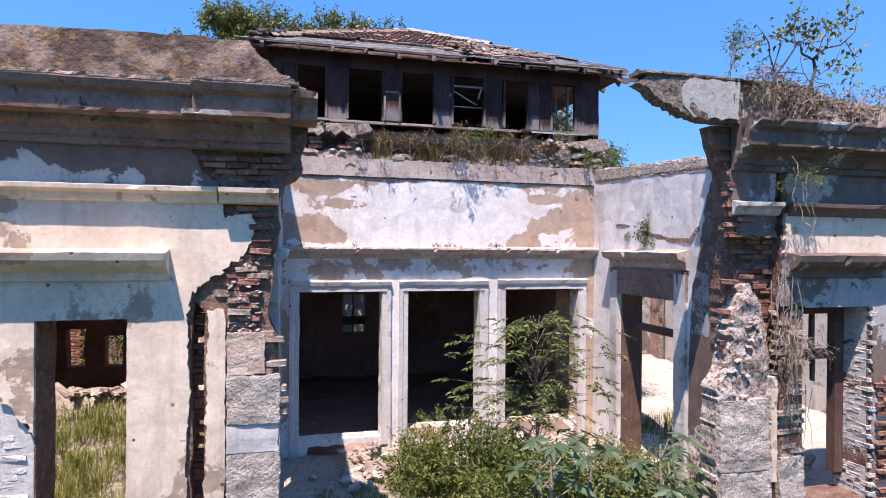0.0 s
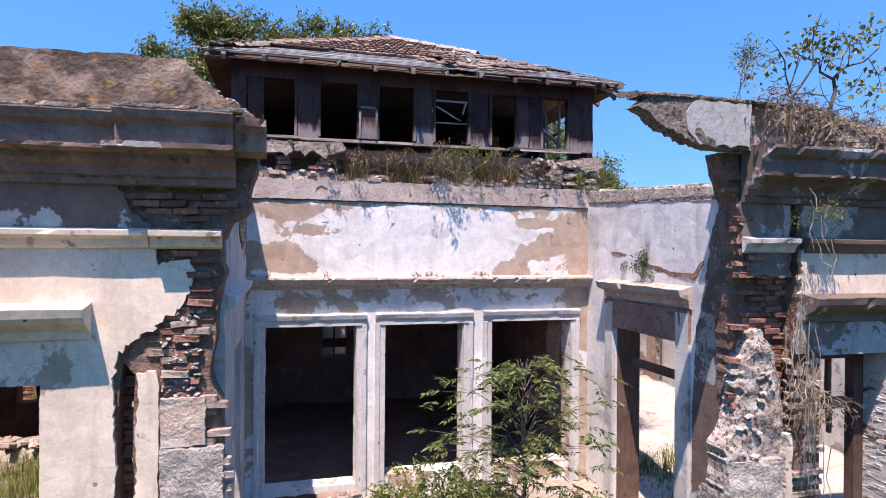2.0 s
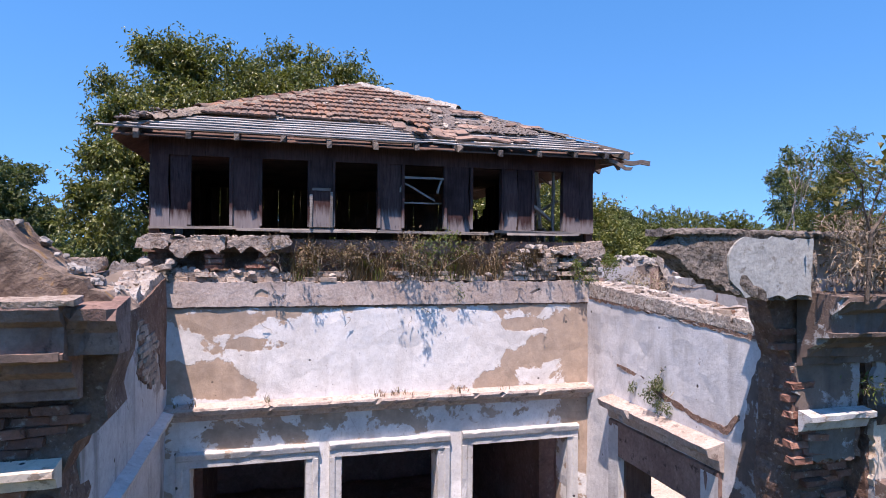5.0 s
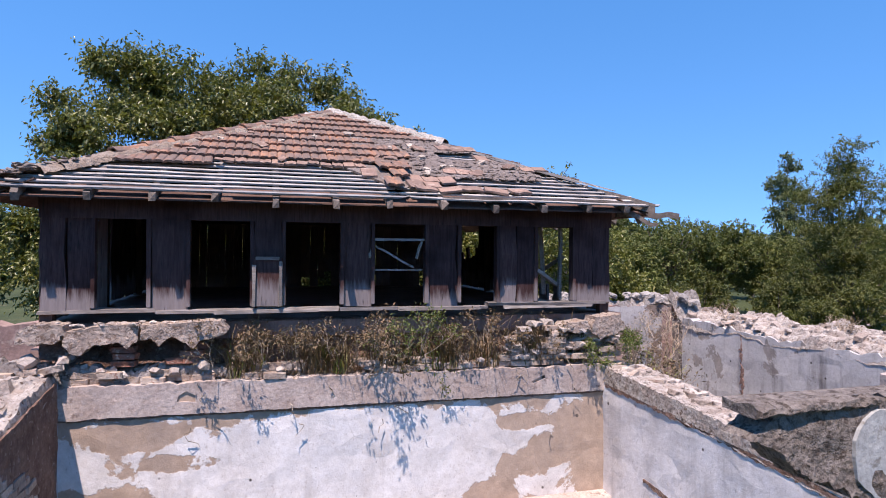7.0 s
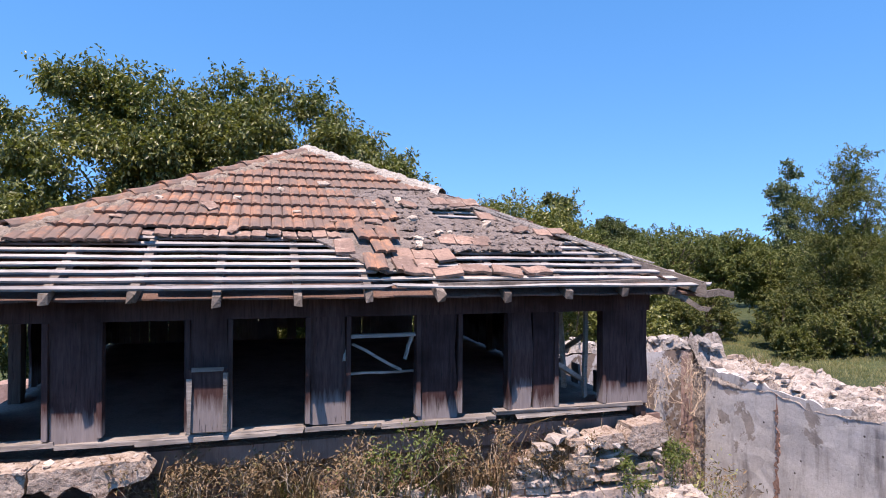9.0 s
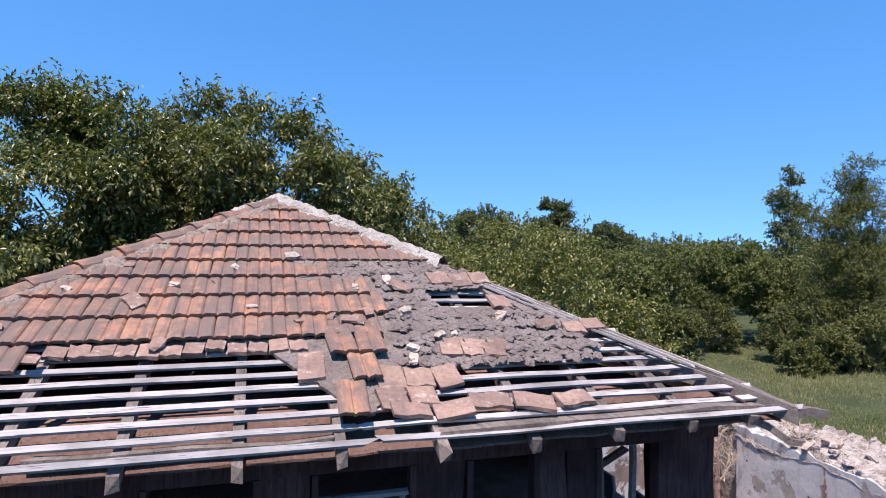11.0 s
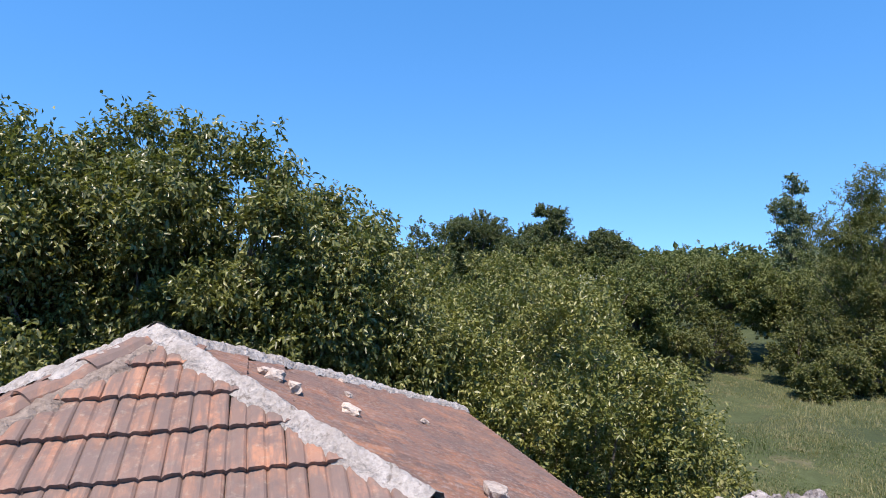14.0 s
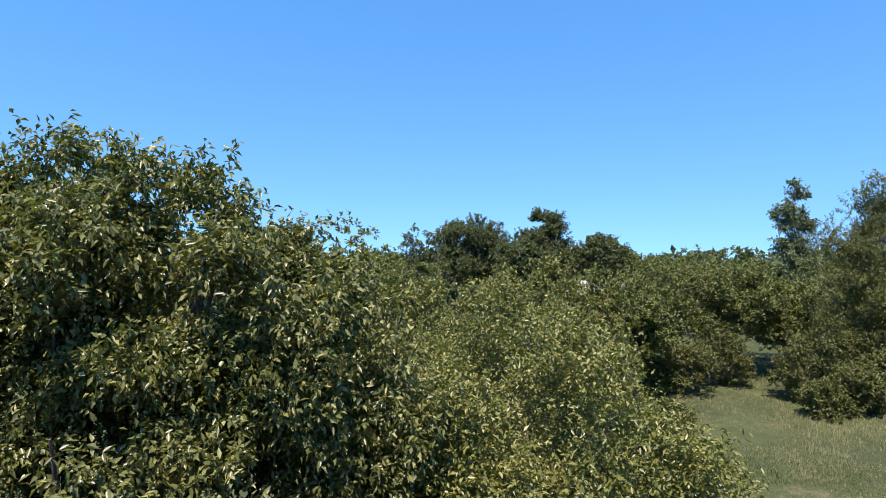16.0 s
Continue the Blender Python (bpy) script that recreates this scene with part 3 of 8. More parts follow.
def crown_points(lobes, twigs, per_twig, rng, shell=0.55, twig=0.7, droop=0.5, clumps=0, puff=0.5):
    """Leaf bases and directions: twigs spread through the lobes (x, y, z, rx, ry, rz), most near the outside, leaves along each twig."""
    lobes = np.array(lobes, float)
    vol = lobes[:, 3] * lobes[:, 4] + lobes[:, 4] * lobes[:, 5]
    pick = rng.choice(len(lobes), twigs, p=vol / vol.sum())
    d = unit(rng.normal(size=(twigs, 3)))
    r = 1 - shell * rng.uniform(0, 1, twigs) ** 1.8
    bump = 1 + 0.13 * np.sin(d[:, 0] * 8 + pick * 2.1) * np.cos(d[:, 2] * 7 + d[:, 1] * 6 + pick)
    root = lobes[pick, :3] + d * lobes[pick, 3:] * (r * bump)[:, None]
    if clumps:
        home = rng.integers(0, clumps, twigs)
        home[:clumps] = np.arange(clumps)
        off = np.clip(rng.normal(size=(twigs, 3)), -1.7, 1.7) * puff * np.array((0.55, 0.55, 0.42)) * rng.uniform(0.6, 1.3, clumps)[home][:, None]
        root, d = root[home] + off, unit(d[home] * 0.5 + unit(off) + (0, 0, 0.2))
    out = unit(d + rng.normal(size=(twigs, 3)) * 0.55 + (0, 0, 0.25))
    f = rng.uniform(-0.35, 1, (twigs, per_twig))
    ln = twig * rng.uniform(0.6, 1.3, twigs)
    p = root[:, None] + out[:, None] * (f * ln[:, None])[..., None]
    p = p + rng.normal(size=p.shape) * 0.07 * twig
    p[..., 2] -= droop * 0.25 * ln[:, None] * np.clip(f, 0, 1) ** 2
    w = unit(out[:, None] * 0.5 + rng.normal(size=p.shape) * 0.75 + np.array((0, 0, -droop)))
    return p.reshape(-1, 3), w.reshape(-1, 3), root


def tree(name, label, base, lobes, trunk_r, twigs, per_twig, length, width, material, seed, shell=0.55, twig=0.7, droop=0.5, trunk_top=0.6, bark=M_BARK, group="", clumps=0, puff=0.5):
    """A tree or bush: a tapered trunk with limbs reaching into the lobes, and a crown of single leaves. Lobes are relative to the base."""
    rng = np.random.default_rng(seed)
    rnd = random.Random(seed)
    root = thing(name, label, "tree" if "tree" in name else "bush", base, group=group)
    bm = bmesh.new()
    tops = [Vector(l[:3]) for l in lobes]
    fork = sum(tops, Vector()) / len(tops)
    fork.z = min(t.z for t in tops) * trunk_top
    mid = Vector((fork.x * 0.4 + rnd.uniform(-0.1, 0.1), fork.y * 0.4, fork.z * 0.5))
    tube(bm, [(0, 0, -0.15), mid, fork], [trunk_r * 1.25, trunk_r, trunk_r * 0.8], 8)
    for l, t in zip(lobes, tops):
        for k in range(4):
            e = t + Vector((rnd.uniform(-0.7, 0.7) * l[3], rnd.uniform(-0.7, 0.7) * l[4], rnd.uniform(-0.3, 0.75) * l[5]))
            m1 = fork.lerp(e, 0.45) + Vector((rnd.uniform(-0.2, 0.2), rnd.uniform(-0.2, 0.2), 0.12 * l[5]))
            tube(bm, [fork, m1, e], [trunk_r * 0.5, trunk_r * 0.28, trunk_r * 0.06], 5)
    part("trunk", bm, bark, root)
    at, way, _ = crown_points(lobes, twigs, per_twig, rng, shell, twig, droop, clumps, puff)
    part("crown", leaves_mesh("crown", at, way, length, width, rng), material, root)
    return root


# ---- ground ----
def ground_mesh():
    """One sheet to the horizon, gently uneven near the house."""
    xs = [-3000, -900, -300, -120, -60, -40] + list(range(-30, 91, 3)) + [110, 150, 220, 400, 900, 3000]
    ys = [-3000, -600, -150, -60, -30] + list(range(-20, 101, 3)) + [120, 160, 240, 420, 1000, 3000]
    verts, faces = [], []
    for y in ys:
        for x in xs:
            far = max(abs(x - 4), abs(y - 12))
            z = -0.12 if far < 14 else 0.35 * noise.noise((x * 0.06, y * 0.06, 2)) * min(1, (far - 14) / 12) - 0.12
            verts.append((x, y, z))
    w = len(xs)
    for j in range(len(ys) - 1):
        for i in range(w - 1):
            faces.append((j * w + i, j * w + i + 1, (j + 1) * w + i + 1, (j + 1) * w + i))
    return mesh_of("ground", verts, faces, True)


ground = part("ground", ground_mesh(), M_FIELD, None)
tagged(ground, "rough green and straw-coloured meadow round the ruin", "meadow", kind="structure")


def mound(name, x0, x1, y0, y1, height, label, material=M_DIRT, seed=1, step=0.14, base=0.0, lump=0.10):
    """A sheet of earth and broken mortar that rises where height(x, y) says, with a skirt down into the ground."""
    nx, ny = max(2, int((x1 - x0) / step)), max(2, int((y1 - y0) / step))
    verts, faces = [], []
    for j in range(ny + 1):
        for i in range(nx + 1):
            x, y = x0 + (x1 - x0) * i / nx, y0 + (y1 - y0) * j / ny
            z = base + height(x, y) + lump * (noise.noise((x * 1.7, y * 1.7, seed)) + 0.5 * noise.noise((x * 5, y * 5, seed)))
            if i in (0, nx) or j in (0, ny):
                z = min(z, -0.2)
            verts.append((x, y, z))
    w = nx + 1
    for j in range(ny):
        for i in range(nx):
            faces.append((j * w + i, j * w + i + 1, (j + 1) * w + i + 1, (j + 1) * w + i))
    ob = part(name, mesh_of(name, verts, faces, True), material, None)
    return tagged(ob, label, "ground", kind="structure")


mound("courtyard_floor", -0.35, 6.1, 6.2, 11.15, lambda x, y: 0.12 + 0.22 * max(0, (y - 8.5) / 2.4), "pale rubble-strewn earth in front of the collapsed porch", seed=3)
mound("right_room_floor", 6.1, 11.8, 7.1, 17.9, lambda x, y: 0.25 + 0.3 * max(0, min(1, (y - 9) / 4)), "bleached dusty rubble floor of the roofless room", M_BLEACHED, seed=5, step=0.25)
mound("left_room_floor", -8.2, -0.35, 7.1, 11.2, lambda x, y: 1.68 * max(0, min(1, (y - 9.6) / 1.15)), "overgrown heap of earth inside the roofless room", seed=7, step=0.2)
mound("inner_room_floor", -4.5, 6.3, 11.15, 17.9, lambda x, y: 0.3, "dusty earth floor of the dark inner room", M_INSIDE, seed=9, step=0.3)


def structure(ob, label, category="wall"):
    return tagged(ob, label, category, kind="structure")


# ---- back wall of the porch ----
def rect(u0, u1, v0, v1, j=0.01):
    return [(u0, v0, j), (u1, v0, j), (u1, v1, j), (u0, v1, j)]


YB = 10.9
OPENINGS = [(0.2, 1.645, 0.6, 3.21), (2.13, 3.485, 0.7, 3.21), (4.01, 5.505, 0.7, 3.225)]
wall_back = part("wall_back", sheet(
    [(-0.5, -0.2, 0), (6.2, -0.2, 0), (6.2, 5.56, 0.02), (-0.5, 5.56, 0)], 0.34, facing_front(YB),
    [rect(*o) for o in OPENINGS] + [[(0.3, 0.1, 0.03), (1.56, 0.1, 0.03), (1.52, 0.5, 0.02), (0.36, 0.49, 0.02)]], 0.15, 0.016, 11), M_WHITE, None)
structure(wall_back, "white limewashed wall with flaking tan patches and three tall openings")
part("crack", sheet([(-0.2, 5.25, 0.008), (5.95, 5.225, 0.01), (5.95, 5.28, 0.004), (-0.2, 5.3, 0.004)], 0.05, facing_front(YB - 0.012), (), 0.08, 0.004, 121, 0.05), M_CORE, wall_back, "dark jagged crack along the foot of the coping")
part("coping", sheet([(-0.28, 5.275, 0.007), (6.02, 5.25, 0.007), (6.02, 5.57, 0.02), (-0.28, 5.59, 0.02)], 0.3, facing_front(YB - 0.026), [[(0.96, 5.39, 0.015), (1.05, 5.4, 0.015), (1.15, 5.385, 0.015), (1.14, 5.46, 0.015), (1.06, 5.5, 0.015), (0.99, 5.46, 0.015)], [(4.9, 5.38, 0.01), (5.06, 5.44, 0.01), (5.04, 5.48, 0.01), (4.88, 5.41, 0.01)]], 0.12, 0.012, 12, 0.05), M_COPING, wall_back, "grey weathered render coping, cracked along its foot")
part("ledge", run([(0, 3.80), (0.06, 3.83), (0.075, 3.88), (0.18, 3.92), (0.205, 3.97), (0.195, 4.0), (0, 4.03)], -0.16, 5.9, facing_front(YB), 0.05, 0.02, 13), M_COPING, wall_back, "chipped plaster ledge above the openings")
for k, (u0, u1, v0, v1) in enumerate(OPENINGS):
    f = facing_front(YB)
    part("window_head", run([(0, v1), (0.05, v1), (0.05, v1 + 0.09), (0.075, v1 + 0.11), (0.09, v1 + 0.17), (0.09, v1 + 0.185), (0, v1 + 0.2)], u0 - 0.17, u1 + 0.17, f, 0.1, 0.006, 20 + k), M_FRAME, wall_back)
    for s, (a, b) in enumerate(((u0 - 0.17, u0), (u1, u1 + 0.17))):
        g = (lambda a: lambda u, v, w: (a + v, YB + w, u))(a)
        d = b - a
        prof = [(0, 0), (0.055, 0.004), (0.055, 0.07), (0.03, 0.085), (0.03, d - 0.006), (0, d)] if s == 0 else [(0, 0), (0.03, 0.006), (0.03, d - 0.085), (0.055, d - 0.07), (0.055, d - 0.004), (0, d)]
        part("window_jamb", run(prof, 0.32, v1 + 0.001, g, 0.16, 0.005, 30 + 2 * k + s), M_FRAME, wall_back)

# Flat dark sheet painting in the shade of a deeper hole
part("gap_shade", sheet([(0.93, 5.36, 0), (1.18, 5.36, 0), (1.18, 5.53, 0), (0.93, 5.53, 0)], 0.01, facing_front(YB - 0.004), (), 0.05, 0.004, 836), M_CORE, wall_back, "dark core sheet behind the broken coping, painting in the hollow's shade")

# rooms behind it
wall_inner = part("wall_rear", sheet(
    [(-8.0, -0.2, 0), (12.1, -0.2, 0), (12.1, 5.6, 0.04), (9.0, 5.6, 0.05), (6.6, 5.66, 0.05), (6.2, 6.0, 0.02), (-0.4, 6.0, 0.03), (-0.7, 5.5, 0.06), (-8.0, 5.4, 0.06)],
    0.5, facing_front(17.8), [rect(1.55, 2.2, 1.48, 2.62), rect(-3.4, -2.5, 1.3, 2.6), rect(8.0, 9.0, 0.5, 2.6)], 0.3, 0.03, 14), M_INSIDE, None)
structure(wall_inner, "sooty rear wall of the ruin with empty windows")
part("dark_coat", sheet([(6.4, -0.1, 0), (11.6, -0.1, 0), (11.6, 5.6, 0.03), (6.4, 5.6, 0.03)], 0.02, facing_front(17.765), [rect(8.0, 9.0, 0.5, 2.6)], 0.2, 0.012, 142), M_DARKRENDER, wall_inner, "dark grey plaster on the right part of the rear wall")
part("window_bar", box(1.53, 2.22, 17.9, 17.96, 1.74, 1.98), M_DARKWOOD, wall_inner)
part("window_bar", box(1.84, 1.88, 17.9, 17.95, 1.48, 2.62), M_DARKWOOD, wall_inner)

wall_garden = part("wall_garden", sheet([(-6.0, -0.2, 0), (6.0, -0.2, 0), (6.0, 2.5, 0.06), (2.0, 2.9, 0.08), (-6.0, 2.6, 0.08)], 0.35, facing_front(21.4), (), 0.3, 0.03, 141), M_GREYWALL, None)
structure(wall_garden, "pale broken outer wall behind the house")

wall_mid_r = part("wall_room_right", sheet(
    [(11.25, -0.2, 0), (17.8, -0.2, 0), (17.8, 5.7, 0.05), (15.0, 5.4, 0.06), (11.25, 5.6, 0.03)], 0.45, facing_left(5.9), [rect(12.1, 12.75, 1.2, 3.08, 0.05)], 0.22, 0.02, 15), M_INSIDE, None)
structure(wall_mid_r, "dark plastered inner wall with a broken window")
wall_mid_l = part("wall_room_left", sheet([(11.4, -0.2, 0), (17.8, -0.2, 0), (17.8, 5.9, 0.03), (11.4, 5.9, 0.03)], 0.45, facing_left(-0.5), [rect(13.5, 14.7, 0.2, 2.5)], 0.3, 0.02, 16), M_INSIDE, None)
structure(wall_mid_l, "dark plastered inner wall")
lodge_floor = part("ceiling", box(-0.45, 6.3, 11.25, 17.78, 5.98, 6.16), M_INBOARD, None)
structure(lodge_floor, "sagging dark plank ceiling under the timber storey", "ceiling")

# left room's back wall with its deep dark opening
wall_left_back = part("wall_left_back", sheet(
    [(-8.0, -0.2, 0), (-0.5, -0.2, 0), (-0.5, 5.75, 0.05), (-1.2, 5.6, 0.07), (-2.6, 5.75, 0.07), (-5.0, 5.5, 0.07), (-8.0, 5.6, 0.05)], 0.5, facing_front(YB), [rect(-4.4, -1.9, 0.2, 3.1, 0.02)], 0.2, 0.02, 17), M_WHITE, None)
structure(wall_left_back, "limewashed rear wall of the roofless room, broken along its top")
# Ceiling out of view, added so that the rear room stays dark
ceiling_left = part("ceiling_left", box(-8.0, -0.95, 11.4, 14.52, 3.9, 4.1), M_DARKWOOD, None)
structure(ceiling_left, "unseen dark timber ceiling added to keep the rear room dark", "ceiling")
part("cross_wall", sheet([(-5.0, -0.2, 0), (-1.0, -0.2, 0), (-1.0, 3.9, 0), (-5.0, 3.9, 0)], 0.3, facing_front(14.2), [rect(-4.47, -4.1, 1.45, 2.25, 0.03), rect(-3.74, -3.38, 1.45, 2.1, 0.03)], 0.25, 0.02, 18), M_INSIDE, wall_left_back)

# side walls of the porch
wall_side = part("wall_side_right", sheet(
    [(7.09, -0.2, 0), (10.9, -0.2, 0), (10.9, 5.5, 0.02), (9.4, 5.42, 0.03), (7.9, 5.3, 0.03), (7.09, 5.4, 0.02)], 0.48, facing_left(5.85), [rect(8.27, 9.95, 0.15, 3.2, 0.01)], 0.15, 0.016, 21), M_SIDE, None)
structure(wall_side, "white limewashed side wall with a doorway and a peeling coat")
part("crack", sheet([(7.45, 5.14, 0.02), (9.0, 5.23, 0.02), (10.85, 5.3, 0.01), (10.85, 5.335, 0.01), (9.0, 5.28, 0.02), (7.45, 5.19, 0.02)], 0.03, facing_left(5.84), (), 0.06, 0.006, 232, 0.035), M_CORE, wall_side)
part("coping", sheet([(7.5, 5.2, 0.005), (10.85, 5.34, 0.005), (10.85, 5.55, 0.02), (7.6, 5.32, 0.03)], 0.53, facing_left(5.838), (), 0.03, 0.014, 22, 0.02), M_CAP, wall_side, "weathered coping with a cracked edge")
part("door_hood", run([(0, 3.68), (0.05, 3.7), (0.07, 3.8), (0.2, 3.86), (0.23, 3.95), (0, 4.0)], 7.95, 10.2, facing_left(5.85), 0.08, 0.022, 23), M_COPING, wall_side, "broken hood over the doorway")
for a, b in ((7.98, 8.27), (9.95, 10.2)):
    g = (lambda a: lambda u, v, w: (5.85 + w, a + v, u))(a)
    part("door_jamb", run([(0, 0), (0.045, 0.004), (0.045, b - a - 0.004), (0, b - a)], 0.1, 3.62, g, 0.16, 0.006, 24), M_FRAME, wall_side)
part("door_head", run([(0, 3.2), (0.045, 3.204), (0.045, 3.66), (0, 3.67)], 7.98, 10.2, facing_left(5.85), 0.2, 0.01, 25), M_CORNICE, wall_side, "dark bare lintel under the hood")
part("crack", sheet([(7.72, 4.3, 0.01), (7.9, 4.1, 0.015), (8.4, 4.11, 0.02), (9.06, 4.22, 0.02), (9.5, 4.35, 0.02), (10.05, 4.42, 0.01), (10.05, 4.46, 0.01), (9.5, 4.41, 0.02), (9.06, 4.29, 0.02), (8.4, 4.18, 0.02), (7.95, 4.17, 0.015), (7.78, 4.34, 0.01)], 0.03, facing_left(5.842), (), 0.08, 0.01, 231, 0.05), M_CORE, wall_side, "dark crack with its plaster fallen out")
part("lintel_board", box(6.15, 6.25, 8.2, 10.0, 2.55, 2.67), M_DARKWOOD, wall_side)
part("door_frame", box(5.9, 6.31, 9.915, 9.945, 0.15, 3.19, 0.006, 234), M_DARKWOOD, wall_side, "dark timber lining of the doorway")

wall_side_l = part("wall_side_left", sheet(
    [(7.4, -0.2, 0), (10.9, -0.2, 0), (10.9, 5.62, 0.03), (9.6, 5.4, 0.03), (8.4, 5.22, 0.03), (7.4, 5.24, 0.03)], 0.48, facing_right(-0.1), [rect(8.9, 9.9, 0.5, 3.2, 0.01)], 0.13, 0.02, 26, 0.08), M_GREYWALL, None)
structure(wall_side_l, "shaded limewashed side wall with a narrow opening")
part("ledge", run([(0, 3.82), (0.1, 3.88), (0.13, 3.96), (0, 4.0)], 7.5, 10.88, facing_right(-0.1), 0.1, 0.016, 27), M_FRAME, wall_side_l)

part("torn_band", sheet([(7.5, 5.22, 0.02), (8.4, 5.2, 0.03), (9.3, 5.22, 0.04), (9.6, 5.05, 0.04), (10.4, 4.75, 0.03), (10.5, 4.3, 0.03), (10.86, 4.25, 0.01), (10.86, 5.66, 0.01), (9.6, 5.48, 0.02), (8.4, 5.33, 0.02), (7.5, 5.33, 0.02)], 0.02, facing_right(-0.09), (), 0.06, 0.014, 261, 0.03), M_CORE, wall_side_l, "bare sooty brick where the plaster has fallen")
part("torn_band", sheet([(9.2, 4.75, 0.03), (9.95, 4.45, 0.03), (10.25, 4.6, 0.03), (10.3, 5.0, 0.03), (9.75, 5.2, 0.03), (9.3, 5.22, 0.03)], 0.02, facing_right(-0.092), (), 0.06, 0.012, 262, 0.03), M_CORE, wall_side_l)

# ---- street front, left half ----
YL = 7.0
wall_fl = part("wall_front_left", sheet(
    [(-8.0, -0.2, 0), (-0.12, -0.2, 0.01), (-0.1, 2.98, 0.03), (-0.22, 3.23, 0.03), (-0.16, 3.73, 0.03), (-0.08, 4.24, 0.03), (-0.13, 4.5, 0.02), (-0.04, 4.74, 0.03), (0.16, 4.88, 0.02), (0.13, 5.0, 0.02), (0.2, 5.26, 0.02), (0.22, 5.6, 0.02), (-8.0, 5.6, 0)], 0.55, facing_front(YL + 0.05),
    [rect(-2.49, -1.63, 0.7, 3.23), [(-1.0, -0.1, 0.01), (-0.87, -0.1, 0.01), (-0.87, 3.28, 0.02), (-0.96, 3.4, 0.03), (-1.0, 3.2, 0.02)]], 0.18, 0.012, 41), M_CORE, None)
structure(wall_fl, "street front of brick under cream render, broken away at its end")
part("render_coat", sheet(
    [(-8.0, 2.4, 0.03), (-2.8, 2.5, 0.04), (-2.62, 2.25, 0.04), (-2.49, 2.05, 0.0), (-2.49, 3.23, 0.006), (-1.63, 3.23, 0.006), (-1.63, -0.2, 0), (-1.04, -0.2, 0.012), (-1.04, 1.3, 0.014), (-1.06, 1.6, 0.014), (-1.04, 2.04, 0.014), (-1.01, 2.4, 0.014), (-1.03, 2.88, 0.014), (-1.05, 3.25, 0.024), (-1.02, 3.4, 0.042), (-0.94, 3.55, 0.042), (-0.81, 3.67, 0.042), (-0.68, 3.72, 0.042), (-0.51, 3.89, 0.042), (-0.39, 4.04, 0.042), (-0.36, 4.23, 0.042), (-0.39, 4.32, 0.042), (-0.58, 4.33, 0.042), (-0.67, 4.3, 0.01), (-0.68, 4.5, 0.0), (-8.0, 4.5, 0.0)],
    0.06, facing_front(YL), (), 0.15, 0.012, 42, 0.035), M_FACADE, wall_fl, "cream limewashed render with a torn edge")
part("limed_joints", sheet([(-8.0, -0.2, 0), (-2.5, -0.2, 0), (-2.5, 2.0, 0.01), (-2.64, 2.3, 0.02), (-2.82, 2.52, 0.02), (-8.0, 2.42, 0)], 0.04, facing_front(YL + 0.044), (), 0.1, 0.006, 422, 0.05), M_FRAME, wall_fl)
part("dark_coat", sheet([(-8.0, 4.6, 0), (-0.74, 4.6, 0.02), (-0.74, 4.7, 0.02), (-0.92, 4.84, 0.02), (-1.02, 5.06, 0.01), (-8.0, 5.06, 0)], 0.05, facing_front(YL + 0.004), (), 0.15, 0.01, 421, 0.05), M_FACADETOP, wall_fl, "sooty render flaked to brown under the cornice")
part("render_patch", sheet([(-0.86, -0.2, 0.01), (-0.65, -0.2, 0.01), (-0.65, 3.2, 0.012), (-0.68, 3.32, 0.02), (-0.84, 3.3, 0.02)], 0.07, facing_front(YL - 0.01), (), 0.14, 0.012, 43, 0.05), M_FACADE, wall_fl)
part("parapet", sheet(
    [(-8.0, 5.55, 0), (0.3, 5.6, 0.01), (0.18, 5.74, 0.04), (-0.12, 5.9, 0.05), (-0.3, 6.05, 0.05), (-0.42, 6.2, 0.02), (-1.4, 6.2, 0.012), (-2.8, 6.16, 0.012), (-8.0, 6.18, 0)], 0.5, facing_front(6.83), (), 0.1, 0.02, 44, 0.08), M_PARAPET, wall_fl, "parapet with orange and black lichen, broken at its end")
CORNICE = [(0, 5.04), (0.05, 5.05), (0.055, 5.12), (0.1, 5.13), (0.11, 5.2), (0.19, 5.25), (0.2, 5.31), (0.35, 5.33), (0.355, 5.36), (0.33, 5.365), (0.335, 5.52), (0.4, 5.56), (0.43, 5.63), (0.425, 5.67), (0, 5.7)]
part("cornice", run(CORNICE, -8.0, -0.93, facing_front(YL), 0.07, 0.007, 45), M_CORNICE, wall_fl, "heavy sooty cornice")
part("cornice_block", run([(o + (0.06 if o else 0), z + (0.03 if o > 0.3 else 0)) for o, z in CORNICE], -0.95, 0.02, facing_front(YL), 0.06, 0.011, 46), M_CORNICE, wall_fl, "projecting broken end of the cornice")
part("cornice_stub", run([(0, 5.34), (0.3, 5.36), (0.33, 5.5), (0.4, 5.58), (0.42, 5.66), (0, 5.7)], 0.0, 0.3, facing_front(YL), 0.045, 0.03, 47), M_CORNICE, wall_fl)
part("cornice_lip", run([(0.3, 5.655), (0.432, 5.65), (0.438, 5.685), (0.3, 5.705)], -8.0, -0.95, facing_front(YL), 0.05, 0.012, 471), M_LUMP, wall_fl, "worn pale upper edge of the cornice")
part("cornice_lip", run([(0.3, 5.685), (0.492, 5.68), (0.498, 5.712), (0.3, 5.73)], -0.94, 0.1, facing_front(YL), 0.04, 0.016, 472), M_LUMP, wall_fl)
part("cornice_lip", run([(0.3, 5.345), (0.418, 5.345), (0.42, 5.392), (0.3, 5.395)], -1.05, 0.0, facing_front(YL), 0.04, 0.014, 473), M_CORNICE2, wall_fl)
